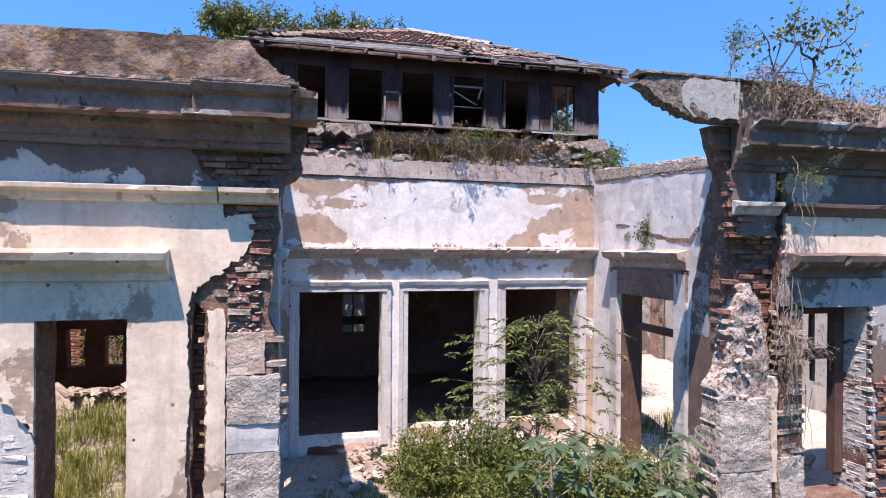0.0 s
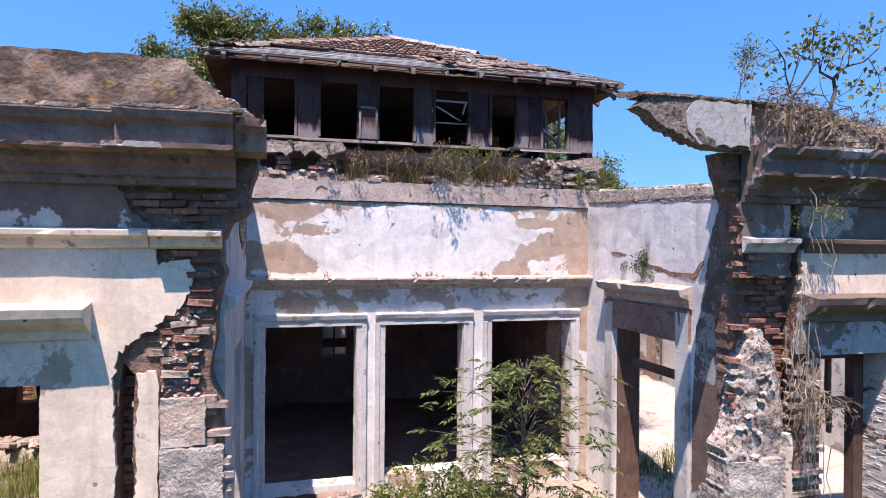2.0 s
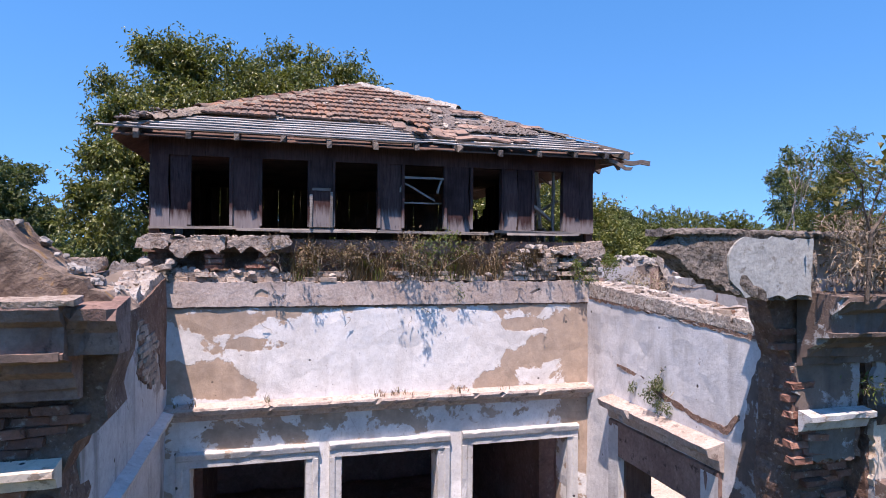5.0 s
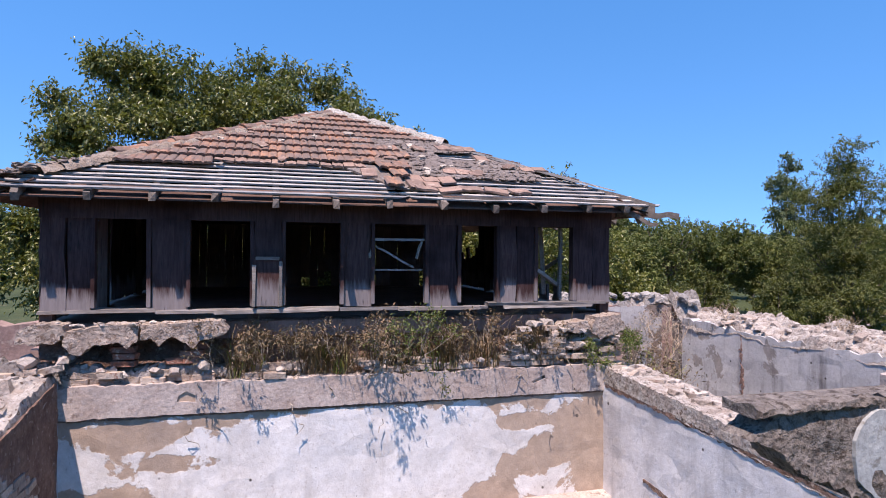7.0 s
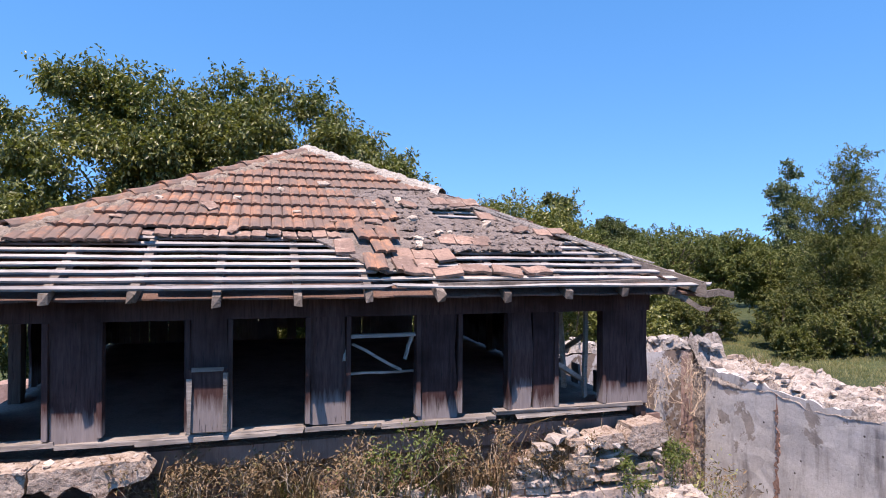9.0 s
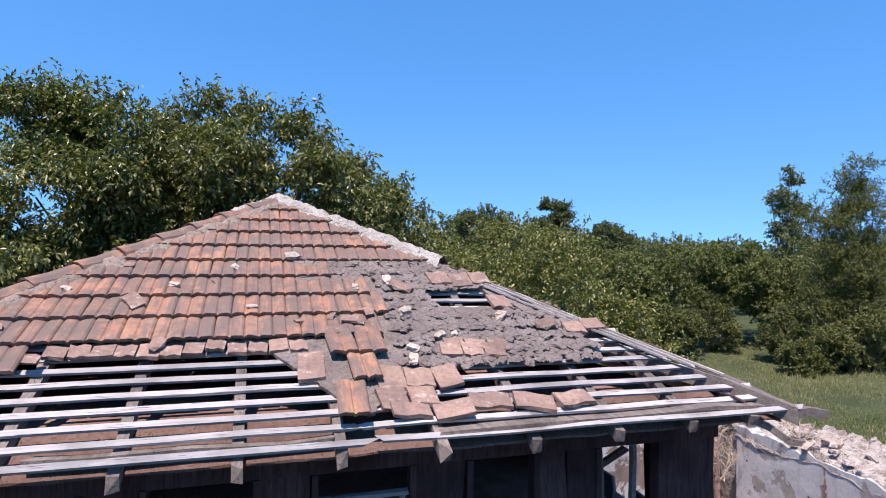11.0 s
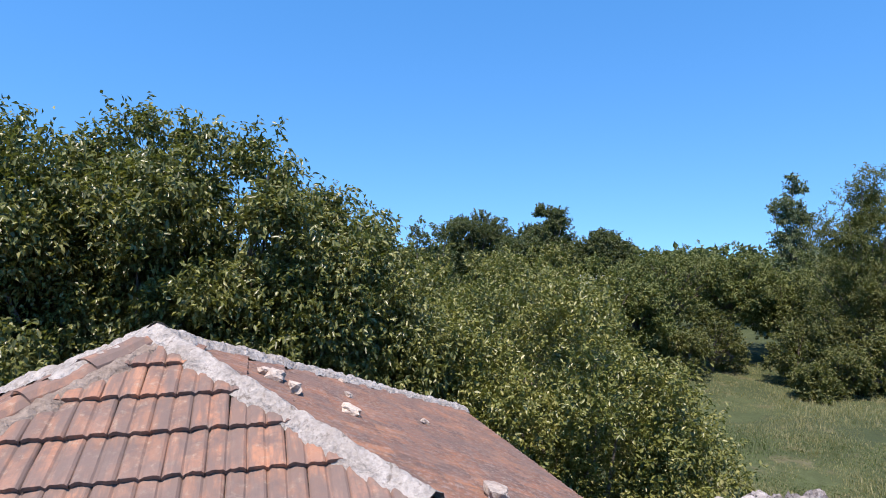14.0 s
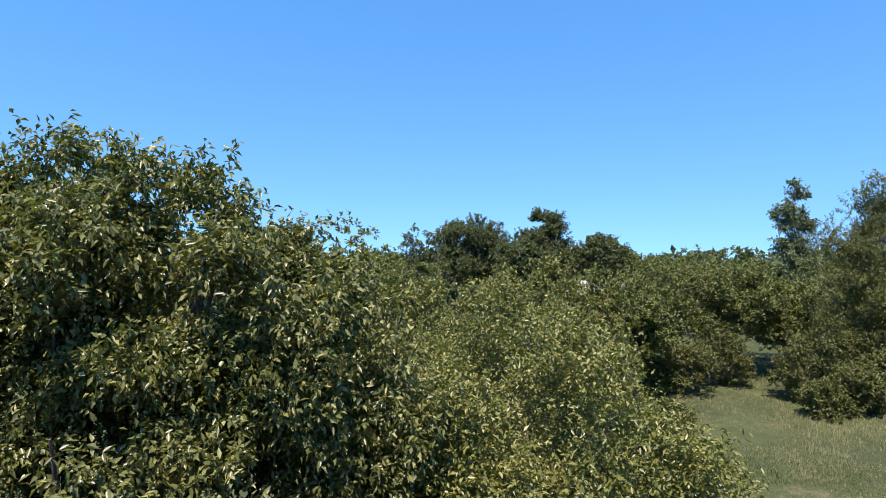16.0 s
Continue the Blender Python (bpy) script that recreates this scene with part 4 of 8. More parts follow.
BAND = [(0, 4.46), (0.04, 4.48), (0.07, 4.55), (0.14, 4.58), (0.145, 4.625), (0, 4.65)]
part("string_course", run(BAND, -8.0, -0.74, facing_front(YL), 0.1, 0.006, 48), M_FACADE, wall_fl, "thin moulded string course")
part("string_course", run([(o + (0.05 if o else 0), z) for o, z in BAND], -0.72, -0.1, facing_front(YL), 0.07, 0.012, 49), M_FACADE, wall_fl)
HOOD = [(0, 3.62), (0.045, 3.64), (0.06, 3.72), (0.19, 3.79), (0.24, 3.85), (0.258, 3.93), (0, 3.97)]
part("window_hood", run(HOOD, -2.95, -1.22, facing_front(YL), 0.09, 0.012, 50), M_FACADE, wall_fl, "moulded hood over the window")

# ---- street front, right half ----
YR = 6.8
wall_fr = part("wall_front_right", sheet(
    [(6.46, -0.2, 0.01), (12.1, -0.2, 0), (12.1, 5.6, 0), (6.4, 5.62, 0.02), (6.48, 4.6, 0.025), (6.45, 3.4, 0.02)], 0.55, facing_front(YR + 0.05),
    [rect(6.83, 7.95, 0.5, 3.22), rect(10.0, 11.0, 0.7, 3.23)], 0.18, 0.012, 61), M_CORE, None)
structure(wall_fr, "street front of bare brick and patchy render with a broken end")
part("render_coat", sheet([(6.5, 3.9, 0.02), (12.1, 3.9, 0), (12.1, 4.5, 0), (6.5, 4.5, 0.02)], 0.06, facing_front(YR), (), 0.15, 0.012, 62, 0.06), M_FACADE, wall_fr, "pale render with bare patches")
part("grey_coat", sheet(
    [(6.42, 3.25, 0.02), (6.8, 3.26, 0.02), (6.82, 3.22, 0.0), (7.96, 3.22, 0.03), (8.0, 1.8, 0.03), (8.02, -0.2, 0.0), (12.1, -0.2, 0), (12.1, 3.895, 0), (6.5, 3.895, 0.02)],
    0.06, facing_front(YR), [rect(10.0, 11.0, 0.7, 3.23)], 0.15, 0.012, 621, 0.06), M_DARKRENDER, wall_fr, "grey stained render round the window")
# Stain and the cornice's shade both put into this dark coat
part("grey_coat", sheet([(6.5, 4.6, 0.03), (12.1, 4.6, 0), (12.1, 5.12, 0), (6.52, 5.1, 0.03)], 0.06, facing_front(YR), (), 0.15, 0.014, 610, 0.06), M_DARKRENDER, wall_fr, "dark stained render with the cornice's shade put into its colour")
part("broken_pier", sheet([(5.66, 4.2, 0.03), (6.4, 4.16, 0.03), (6.4, 5.62, 0.0), (5.34, 5.62, 0.02), (5.42, 5.4, 0.025), (5.62, 5.1, 0.02)], 0.22, facing_front(YR + 0.05), (), 0.1, 0.014, 611), M_CORE, wall_fr, "torn brick end of the front")
part("broken_pier", sheet([(5.83, -0.2, 0.005), (6.5, -0.2, 0.02), (6.5, 5.6, 0.02), (5.66, 5.6, 0.02), (5.8, 5.1, 0.02), (5.77, 4.3, 0.02), (5.74, 3.8, 0.02), (5.8, 3.2, 0.02), (5.83, 2.6, 0.01)], 0.34, facing_front(7.07), (), 0.1, 0.016, 612), M_CORE, wall_fr, "torn brick end of the front")
# Dark sheet cut to the slab's cast shadow on the flank, painted in
part("flank_shadow", sheet([(7.11, 1.7, 0.01), (7.6, 1.45, 0.02), (7.93, 1.2, 0.01), (7.93, 2.4, 0.01), (7.86, 3.4, 0.02), (7.7, 4.0, 0.02), (7.6, 4.6, 0.02), (7.42, 5.1, 0.02), (7.3, 5.3, 0.02), (7.11, 5.3, 0.0)], 0.03, facing_left(5.838), (), 0.12, 0.006, 616, 0.05), M_CORNICE2, wall_side, "grey plaster sheet with the slab's shadow on the pier's flank put into its colour")
part("rough_flank", sheet([(7.12, -0.1, 0.01), (7.95, -0.1, 0.01), (7.94, 0.9, 0.02), (7.78, 1.35, 0.03), (7.5, 1.5, 0.03), (7.3, 1.9, 0.03), (7.12, 2.1, 0.02)], 0.05, facing_left(5.815), (), 0.06, 0.05, 615, 0.04), M_TORN, wall_side, "torn rough plaster low on the pier's flank")
part("broken_corbel", sheet([(5.7, 5.05, 0.02), (6.0, 5.05, 0.02), (6.0, 5.62, 0.0), (5.5, 5.62, 0.01), (5.55, 5.42, 0.02)], 0.2, facing_front(7.075), (), 0.08, 0.02, 614), M_CORE, wall_fr, "corbelled brick end under the slab")
part("broken_pier", sheet([(5.47, -0.2, 0.0), (6.4, -0.2, 0.02), (6.3, 2.05, 0.03), (6.28, 2.9, 0.03), (6.18, 3.15, 0.04), (5.97, 3.55, 0.03), (5.86, 3.5, 0.03), (5.73, 3.13, 0.025), (5.67, 2.68, 0.02), (5.6, 2.38, 0.02), (5.47, 2.2, 0.03), (5.46, 1.5, 0.02)], 0.3, facing_front(YR + 0.05), (), 0.04, 0.085, 613, 0.05), M_TORN, wall_fr, "torn rubble foot of the pier")
# Pier patches in dark render: their shade is put into the colour
part("render_patch", sheet([(5.66, 4.62, 0.02), (6.32, 4.6, 0.015), (6.34, 5.04, 0.015), (5.62, 5.06, 0.03)], 0.05, facing_front(YR + 0.01), (), 0.12, 0.012, 63, 0.05), M_DARKRENDER, wall_fr)
part("render_patch", sheet([(5.8, 4.2, 0.03), (6.28, 4.18, 0.02), (6.3, 4.5, 0.02), (5.76, 4.5, 0.03)], 0.05, facing_front(YR + 0.015), (), 0.12, 0.012, 64, 0.05), M_DARKRENDER, wall_fr)
part("string_course", run(BAND, 5.64, 6.36, facing_front(YR), 0.07, 0.012, 65), M_FRAME, wall_fr)
part("string_course", run(BAND, 6.52, 12.1, facing_front(YR), 0.09, 0.008, 66), M_CORNICE2, wall_fr)
part("cornice", run([(o * 1.03, z) for o, z in CORNICE], 5.62, 12.1, facing_front(YR), 0.08, 0.016, 67), M_CORNICE2, wall_fr, "cornice with scraps of pale limewash")
part("window_hood", run(HOOD, 6.5, 8.9, facing_front(YR), 0.07, 0.018, 68), M_CORNICE2, wall_fr, "moulded hood over the window")
part("parapet", sheet([(5.55, 5.62, 0.0), (12.1, 5.66, 0), (12.1, 6.0, 0.02), (8.1, 6.02, 0.03), (7.2, 6.06, 0.04), (6.75, 6.2, 0.03), (5.55, 6.2, 0.0)], 0.4, facing_front(YR - 0.08), (), 0.13, 0.03, 69, 0.08), M_COPING, wall_fr, "worn brick parapet")
part("parapet_slab", sheet([(4.12, 6.04, 0.015), (4.3, 5.97, 0.02), (4.45, 5.82, 0.03), (4.75, 5.72, 0.03), (5.1, 5.63, 0.01), (5.66, 5.63, 0.0), (5.66, 6.2, 0.01), (4.9, 6.2, 0.01), (4.3, 6.17, 0.01)], 0.2, facing_front(6.63), (), 0.045, 0.055, 70, 0.03), M_SLABCORE, wall_fr, "broken end of the parapet, cantilevered over the gap")
part("slab_render", sheet([(4.9, 5.66, 0.02), (5.56, 5.66, 0.02), (5.58, 6.14, 0.02), (4.86, 6.14, 0.02), (4.76, 6.05, 0.02), (4.74, 5.92, 0.02), (4.79, 5.76, 0.02)], 0.03, facing_front(6.6), (), 0.1, 0.008, 71, 0.05), M_SLAB, wall_fr, "smooth grey render on the broken slab")
part("slab_cap", run([(0, 6.15), (0.235, 6.15), (0.255, 6.165), (0.25, 6.19), (0.2, 6.21), (0.1, 6.2), (0, 6.205)], 4.14, 6.5, facing_front(6.85), 0.035, 0.034, 72), M_SLABCORE, wall_fr)
part("limed_jamb", sheet([(6.87, 0.5, 0), (7.39, 0.5, 0), (7.39, 3.2, 0), (6.87, 3.2, 0)], 0.02, facing_left(7.945), (), 0.1, 0.006, 617), M_FRAME, wall_fr)
for a, b, c, d in ((6.85, 7.93, 2.42, 2.56), (6.85, 7.93, 3.08, 3.2)):
    part("window_bar", box(a, b, 7.24, 7.34, c, d, 0.006, 5), M_DARKWOOD, wall_fr)
part("window_bar", box(7.78, 7.93, 7.22, 7.36, 0.75, 3.2, 0.006, 6), M_DARKWOOD, wall_fr)
part("window_bar", box(7.4, 7.46, 7.26, 7.32, 2.56, 3.1, 0.006, 7), M_DARKWOOD, wall_fr)
part("window_bar", box(7.42, 7.47, 7.26, 7.32, 2.1, 2.42, 0.006, 8), M_DARKWOOD, wall_fr)

# far right wall of the roofless room, and the ends that close the house
wall_far = part("wall_far_right", sheet(
    [(6.8, -0.2, 0), (16.95, -0.2, 0), (16.95, 5.36, 0.03), (16.8, 5.36, 0.05), (15.6, 5.3, 0.06), (13.0, 5.22, 0.06), (12.0, 5.3, 0.06), (10.0, 5.2, 0.05), (6.8, 5.2, 0.03)], 0.95, facing_left(11.6), [rect(8.6, 9.8, 0.3, 2.6)], 0.2, 0.02, 81), M_GREYWALL, None)
structure(wall_far, "grey rendered wall with a ragged brick top")
part("torn_return", sheet([(16.9, -0.2, 0), (18.3, -0.2, 0), (18.3, 5.3, 0.05), (16.9, 5.2, 0.05)], 0.7, facing_left(11.95), (), 0.1, 0.06, 83), M_GREYCAP, wall_far, "bare dark brick return of the wall")
part("torn_seam", sheet([(14.95, 2.2, 0.05), (15.02, 2.2, 0.05), (15.06, 3.4, 0.06), (15.02, 4.3, 0.06), (15.06, 5.2, 0.04), (14.98, 5.2, 0.05), (14.95, 4.2, 0.06), (14.99, 3.3, 0.05)], 0.05, facing_left(11.594), (), 0.05, 0.02, 84, 0.035), M_CORNICE, wall_far, "dark seam where the render has broken out")
wall_end = part("wall_left_end", sheet([(7.0, -0.2, 0), (18.3, -0.2, 0), (18.3, 5.4, 0.04), (7.0, 5.4, 0.04)], 0.5, facing_right(-8.0), (), 0.4, 0.02, 82), M_GREYWALL, None)
structure(wall_end, "grey rendered end wall of the ruin")


# ---- timber storey ----
YW = 11.17
lodge = thing("timber_lodge", "weathered grey timber storey with empty windows on the ruined wall", "building", (2.86, 14.6, 6.16))
LO = Vector((2.86, 14.6, 6.16))


def lodge_part(name, me, material, label="", parent=None, m=None):
    mm = (Matrix.Translation(-LO) if parent is None else Matrix()) @ (m if m is not None else Matrix())
    return part(name, me, material, parent or lodge, label, mm)


WINDOWS = [(0.117, 0.667), (1.02, 1.695), (2.0, 2.67), (2.99, 3.66), (4.03, 4.555), (5.02, 5.575)]
edges_x = [-0.34] + [v for w in WINDOWS for v in w] + [6.07]
BOARD = [plank_mesh("board", 1.0, 1.0, 1.0, 300 + s, 4) for s in range(5)]


REAR_BOARD = [plank_mesh("board", 1.0, 1.0, 1.0, 320 + s, 4) for s in range(5)]
for me in REAR_BOARD:
    me.materials.append(M_INBOARD)


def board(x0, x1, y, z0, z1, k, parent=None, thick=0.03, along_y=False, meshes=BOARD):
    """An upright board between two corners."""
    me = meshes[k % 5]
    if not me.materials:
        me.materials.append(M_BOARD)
    s = Matrix.Diagonal((z1 - z0, x1 - x0 - 0.006, thick, 1))
    turn = Matrix(((0, 1, 0, 0), (0, 0, 1, 0), (1, 0, 0, 0), (0, 0, 0, 1)))
    m = Matrix.Translation(((x0 + x1) / 2, y, (z0 + z1) / 2)) @ turn @ s
    if along_y:
        turn = Matrix(((0, 0, 1, 0), (0, 1, 0, 0), (1, 0, 0, 0), (0, 0, 0, 1)))
        m = Matrix.Translation((y, (x0 + x1) / 2, (z0 + z1) / 2)) @ turn @ s
    return lodge_part("board", me, None, "", parent, m)


rnd = random.Random(5)
k = 0
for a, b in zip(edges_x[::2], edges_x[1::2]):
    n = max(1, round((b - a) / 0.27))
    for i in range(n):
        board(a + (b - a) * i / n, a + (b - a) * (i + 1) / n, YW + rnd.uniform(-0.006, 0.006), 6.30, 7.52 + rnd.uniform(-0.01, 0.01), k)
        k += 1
lodge_part("head_beam", box(-0.36, 6.09, YW - 0.03, YW + 0.09, 7.26, 7.5, 0.004, 2), M_BOARD, "dark head beam over the windows")
for i, (x0, x1, dz) in enumerate(((-0.36, 0.72, 0.004), (0.73, 2.62, -0.012), (2.63, 4.4, -0.022), (4.41, 6.0, 0.01))):
    lodge_part("sill_beam", box(x0, x1, YW - 0.045, YW + 0.1, 6.283 + dz, 6.32 + dz, 0.009, 3 + i), M_RAFTERX, "silvered sill beam")
for i, (x0, x1) in enumerate(((1.3, 2.4), (3.3, 4.3), (4.6, 5.8))):
    lodge_part("sill_board", box(x0, x1, YW - 0.075, YW - 0.05, 6.262, 6.295, 0.009, 40 + i), M_RAFTERX)
for x0, x1 in WINDOWS:
    part_frame = lodge_part("window_frame", box(x0 - 0.005, x0 + 0.035, YW - 0.045, YW + 0.07, 6.34, 7.26, 0.003, 5), M_BOARD)
    lodge_part("window_frame", box(x1 - 0.035, x1 + 0.005, YW - 0.045, YW + 0.07, 6.34, 7.26, 0.003, 6), M_BOARD)
for x in (-0.3, 6.03):
    for y in (11.25, 13.4, 15.6, 17.9):
        lodge_part("post", box(x - 0.06, x + 0.06, y - 0.06, y + 0.06, 6.16, 7.6, 0.006, 8), M_DARKWOOD)
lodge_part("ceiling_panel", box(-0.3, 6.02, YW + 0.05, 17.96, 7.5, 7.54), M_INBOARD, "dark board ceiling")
lodge_part("soffit", sheet([(-0.75, 0.0, 0.01), (6.45, 0.0, 0.01), (6.45, 0.38, 0), (-0.75, 0.38, 0)], 0.015, lambda u, v, w: (u, 10.87 + v, 7.44 + v * 0.4675 + w), (), 0.3, 0.004, 6), M_DARKWOOD, "dark soffit boards behind the rafter ends")
for sx in (-1, 1):
    lodge_part("soffit", sheet([(10.9, 0.0, 0.01), (18.3, 0.0, 0.01), (18.3, 0.42, 0), (10.9, 0.42, 0)], 0.015, (lambda sx: lambda u, v, w: (2.86 + sx * (3.6 - v), u, 7.41 + v * 0.49 + w))(sx), (), 0.3, 0.004, 7), M_DARKWOOD)
# side and rear cladding, with boards missing
y = 11.32
while y < 17.9:
    w = rnd.uniform(0.15, 0.2)
    if not (12.0 < y < 13.1 or 16.2 < y < 17.3) and rnd.random() > 0.03:
        board(y, y + w * 1.03, 6.07, 6.2, 7.55, k, along_y=True)
    elif y > 14:
        board(y, y + w, 6.07, 6.2, 6.85 + rnd.uniform(-0.08, 0.2), k, along_y=True)
    elif rnd.random() < 0.6:
        board(y, y + w, 6.07, 6.2, 6.45, k, along_y=True)
    if not 12.2 < y < 13.9 or rnd.random() > 0.45:
        board(y, y + w, -0.34, 6.2, 7.55, k + 1, along_y=True)
    y += w
    k += 2
x = -0.34
while x < 6.0:
    w = rnd.uniform(0.14, 0.2)
    if rnd.random() > 0.02:
        board(x, x + w * (1.03 if rnd.random() < 0.8 else 0.93), 18.0, 6.0 + (rnd.random() < 0.1) * rnd.uniform(0.3, 0.7), 7.6, k, meshes=REAR_BOARD)
    x += w
    k += 1
lodge_part("patch_board", box(1.7, 1.99, YW - 0.075, YW - 0.05, 6.33, 6.85, 0.012, 61), M_BOARD, "board nailed over the post between two windows")
lodge_part("patch_board", box(1.685, 1.72, YW - 0.1, YW - 0.07, 6.33, 6.78, 0.008, 62), M_RAFTERX)
lodge_part("patch_board", box(1.965, 2.0, YW - 0.1, YW - 0.07, 6.33, 6.82, 0.008, 63), M_RAFTERX)
lodge_part("patch_board", box(1.72, 1.97, YW - 0.1, YW - 0.072, 6.84, 6.87, 0.006, 64), M_RAFTERX)
# the collapsed sash in one window, braces in another
sash = lodge_part("broken_sash", box(3.0, 3.62, YW - 0.02, YW + 0.03, 7.065, 7.095, 0.004, 9), M_BEAM, "collapsed window sash")


def stick(name, a, b, r, parent=None, material=M_BEAM):
    a, b = Vector(a), Vector(b)
    d = b - a
    m = Matrix.Translation((a + b) / 2) @ d.to_track_quat("X", "Z").to_matrix().to_4x4() @ Matrix.Diagonal((d.length, r, r * 0.7, 1))
    me = BOARD[int(abs(a.x) * 100) % 5].copy()
    me.materials.clear()
    me.materials.append(material)
    return lodge_part(name, me, None, "", parent, m)


for a, b, r in (((3.02, 11.19, 7.09), (2.97, 11.17, 6.86), 0.03), ((3.6, 11.19, 7.08), (3.52, 11.16, 6.86), 0.03), ((3.06, 11.25, 7.0), (3.5, 11.2, 6.76), 0.035), ((3.0, 11.3, 6.72), (3.64, 11.3, 6.73), 0.03)):
    stick("sash_bar", a, b, r, sash)
for a, b, r in (((5.06, 11.3, 6.75), (5.56, 11.5, 6.5), 0.06), ((5.3, 11.6, 7.3), (5.42, 11.7, 6.4), 0.05), ((5.04, 11.28, 7.2), (5.08, 11.3, 6.6), 0.05), ((5.5, 11.4, 7.28), (5.5, 11.4, 6.35), 0.05), ((5.0, 12.4, 6.3), (5.9, 12.1, 6.9), 0.07)):
    stick("loose_stick", a, b, r)

# ---- hipped roof ----
APEX = Vector((2.86, 14.6, 9.265))
RISE, RUN_F, RUN_R = 1.72, 3.85, 3.64
ANG_F, ANG_R = math.atan2(RISE, RUN_F), math.atan2(RISE, RUN_R)


def slope_frame(side):
    """A frame with x along the eave, y up the slope and z out of it, at the apex."""
    a = ANG_F if side in "fb" else ANG_R
    e1 = {"f": (1, 0, 0), "r": (0, 1, 0), "b": (-1, 0, 0), "l": (0, -1, 0)}[side]
    e1 = Vector(e1)
    inward = Vector((0, 0, 1)).cross(e1)
    up = inward * math.cos(a) + Vector((0, 0, 1)) * math.sin(a)
    n = e1.cross(up)
    m = Matrix((e1, up, n)).transposed().to_4x4()
    return Matrix.Translation(APEX) @ m


SF = {s: slope_frame(s) for s in "frbl"}
LEN_F, LEN_R = math.hypot(RISE, RUN_F), math.hypot(RISE, RUN_R)


def half_width(side, d):
    """Half the slope's breadth, d metres down from the apex."""
    return d / LEN_F * RUN_R if side in "fb" else d / LEN_R * RUN_F


TW, TL = 0.203, 0.385


def tile_mesh(seed, deep=1.5, step=None):
    """A two-fluted interlocking clay tile: x across, y up from its lower edge."""
    r = random.Random(seed)
    us = [0.0, 0.05, 0.12, 0.22, 0.33, 0.43, 0.49, 0.53, 0.6, 0.7, 0.81, 0.91, 0.97, 1.0]
    zs = [0.003, 0.013, 0.019, 0.018, 0.016, 0.014, 0.006, 0.006, 0.014, 0.017, 0.017, 0.018, 0.011, 0.003]
    verts, faces = [], []
    zs = [z * deep for z in zs]
    step = deep if step is None else step
    for yy, lift in ((0.0, 0.023 * step), (0.13, 0.015 * step), (TL, 0.0)):
        for u, z in zip(us, zs):
            verts.append((u * TW + r.gauss(0, 0.0008), yy + (r.gauss(0, 0.004) if yy == 0 else 0), z + lift + r.gauss(0, 0.0006)))
    n = len(us)
    verts += [(v[0], v[1] + 0.004, v[2] - 0.028) for v in verts[:n]]
    for row in range(2):
        faces += [(row * n + i, row * n + i + 1, (row + 1) * n + i + 1, (row + 1) * n + i) for i in range(n - 1)]
    faces += [(3 * n + i, 3 * n + i + 1, i + 1, i) for i in range(n - 1)]
    me = mesh_of("roof_tile", verts, faces)
    return me


TILE_MESHES = [tile_mesh(s, 1.25, 1.5) for s in range(5)]
for me in TILE_MESHES:
    me.materials.append(M_TILE)
DULL_TILES = [tile_mesh(s, 0.6, 1.3) for s in range(5)]
for me in DULL_TILES:
    me.materials.append(M_TILEDULL)
rnd = random.Random(77)
roof = thing("tiled_roof", "hipped roof of red clay tiles, half stripped to its laths", "roof", APEX)


def roof_part(name, me, material, label="", m=None):
    return part(name, me, material, roof, label, Matrix.Translation(-APEX) @ (m if m is not None else Matrix()))


def trimmed(src, side, s, low):
    """The points of a tile, cut slantwise where it meets a hip; None where it lies inside both hips."""
    cut, touched = [], False
    for v in src.vertices:
        h = max(0.0, half_width(side, low - v.co.y)) + 0.012
        x = min(max(v.co.x, -h - s), h - s)
        touched = touched or x != v.co.x
        cut.append((x, v.co.y, v.co.z))
    return cut if touched else None


def lay_tile(side, s, low, k, tilt=0.0, lift=0.0):
    m = SF[side] @ Matrix.Translation((s, -low, 0.004 + lift)) @ pose(0, 0, 0, 0, 0, tilt + rnd.gauss(0, 0.5))
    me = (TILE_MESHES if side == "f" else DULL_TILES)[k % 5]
    cut = trimmed(me, side, s, low)
    if cut:
        material = me.materials[0]
        me = mesh_of("roof_tile", cut, [tuple(p.vertices) for p in me.polygons])
        me.materials.append(material)
    return roof_part("roof_tile", me, None, "", m)


# front slope: (lower edge along y, from x, to x); None: up to the hip
ROWS_F = [(14.24, None, None), (13.94, None, None), (13.64, None, None), (13.32, None, None), (13.02, None, None), (12.72, None, 3.2), (12.41, None, 3.66), (12.11, None, 3.6), (11.81, None, 3.67), (11.5, None, 1.25), (11.55, 3.14, 3.6), (11.26, 3.26, 3.5), (10.93, 3.12, 3.36)]
k = 0
for y_low, xa, xb in ROWS_F:
    d = (14.6 - y_low) / RUN_F * LEN_F
    h = half_width("f", d - 0.2)
    lo = 2.86 - h - 0.02 if xa is None else xa
    hi = 2.86 + h + 0.02 if xb is None else xb
    if y_low == 11.5:
        lo = 0.12
    off = 0.10 * (round(y_low * 3.3) % 2)
    x = 2.86 + off - 20 * TW if xa is None else xa
    while x < hi - TW * 0.6:
        if x > (lo - TW * 0.4 if xa is not None or y_low == 11.5 else 2.86 - half_width("f", d) - TW + 0.04):
            tilt = rnd.gauss(0, 6) if xa is not None or y_low == 11.5 else 0.0
            lay_tile("f", x - 2.86, d, k, tilt * 0.5, 0.03 if xa is not None else 0.0)
            k += 1
        x += TW
    while xb is None and x < 2.86 + half_width("f", d) - 0.04:
        lay_tile("f", x - 2.86, d, k)
        k += 1
        x += TW
# right slope near the apex as single tiles, the rest in one piece
far_verts, far_faces = [], []


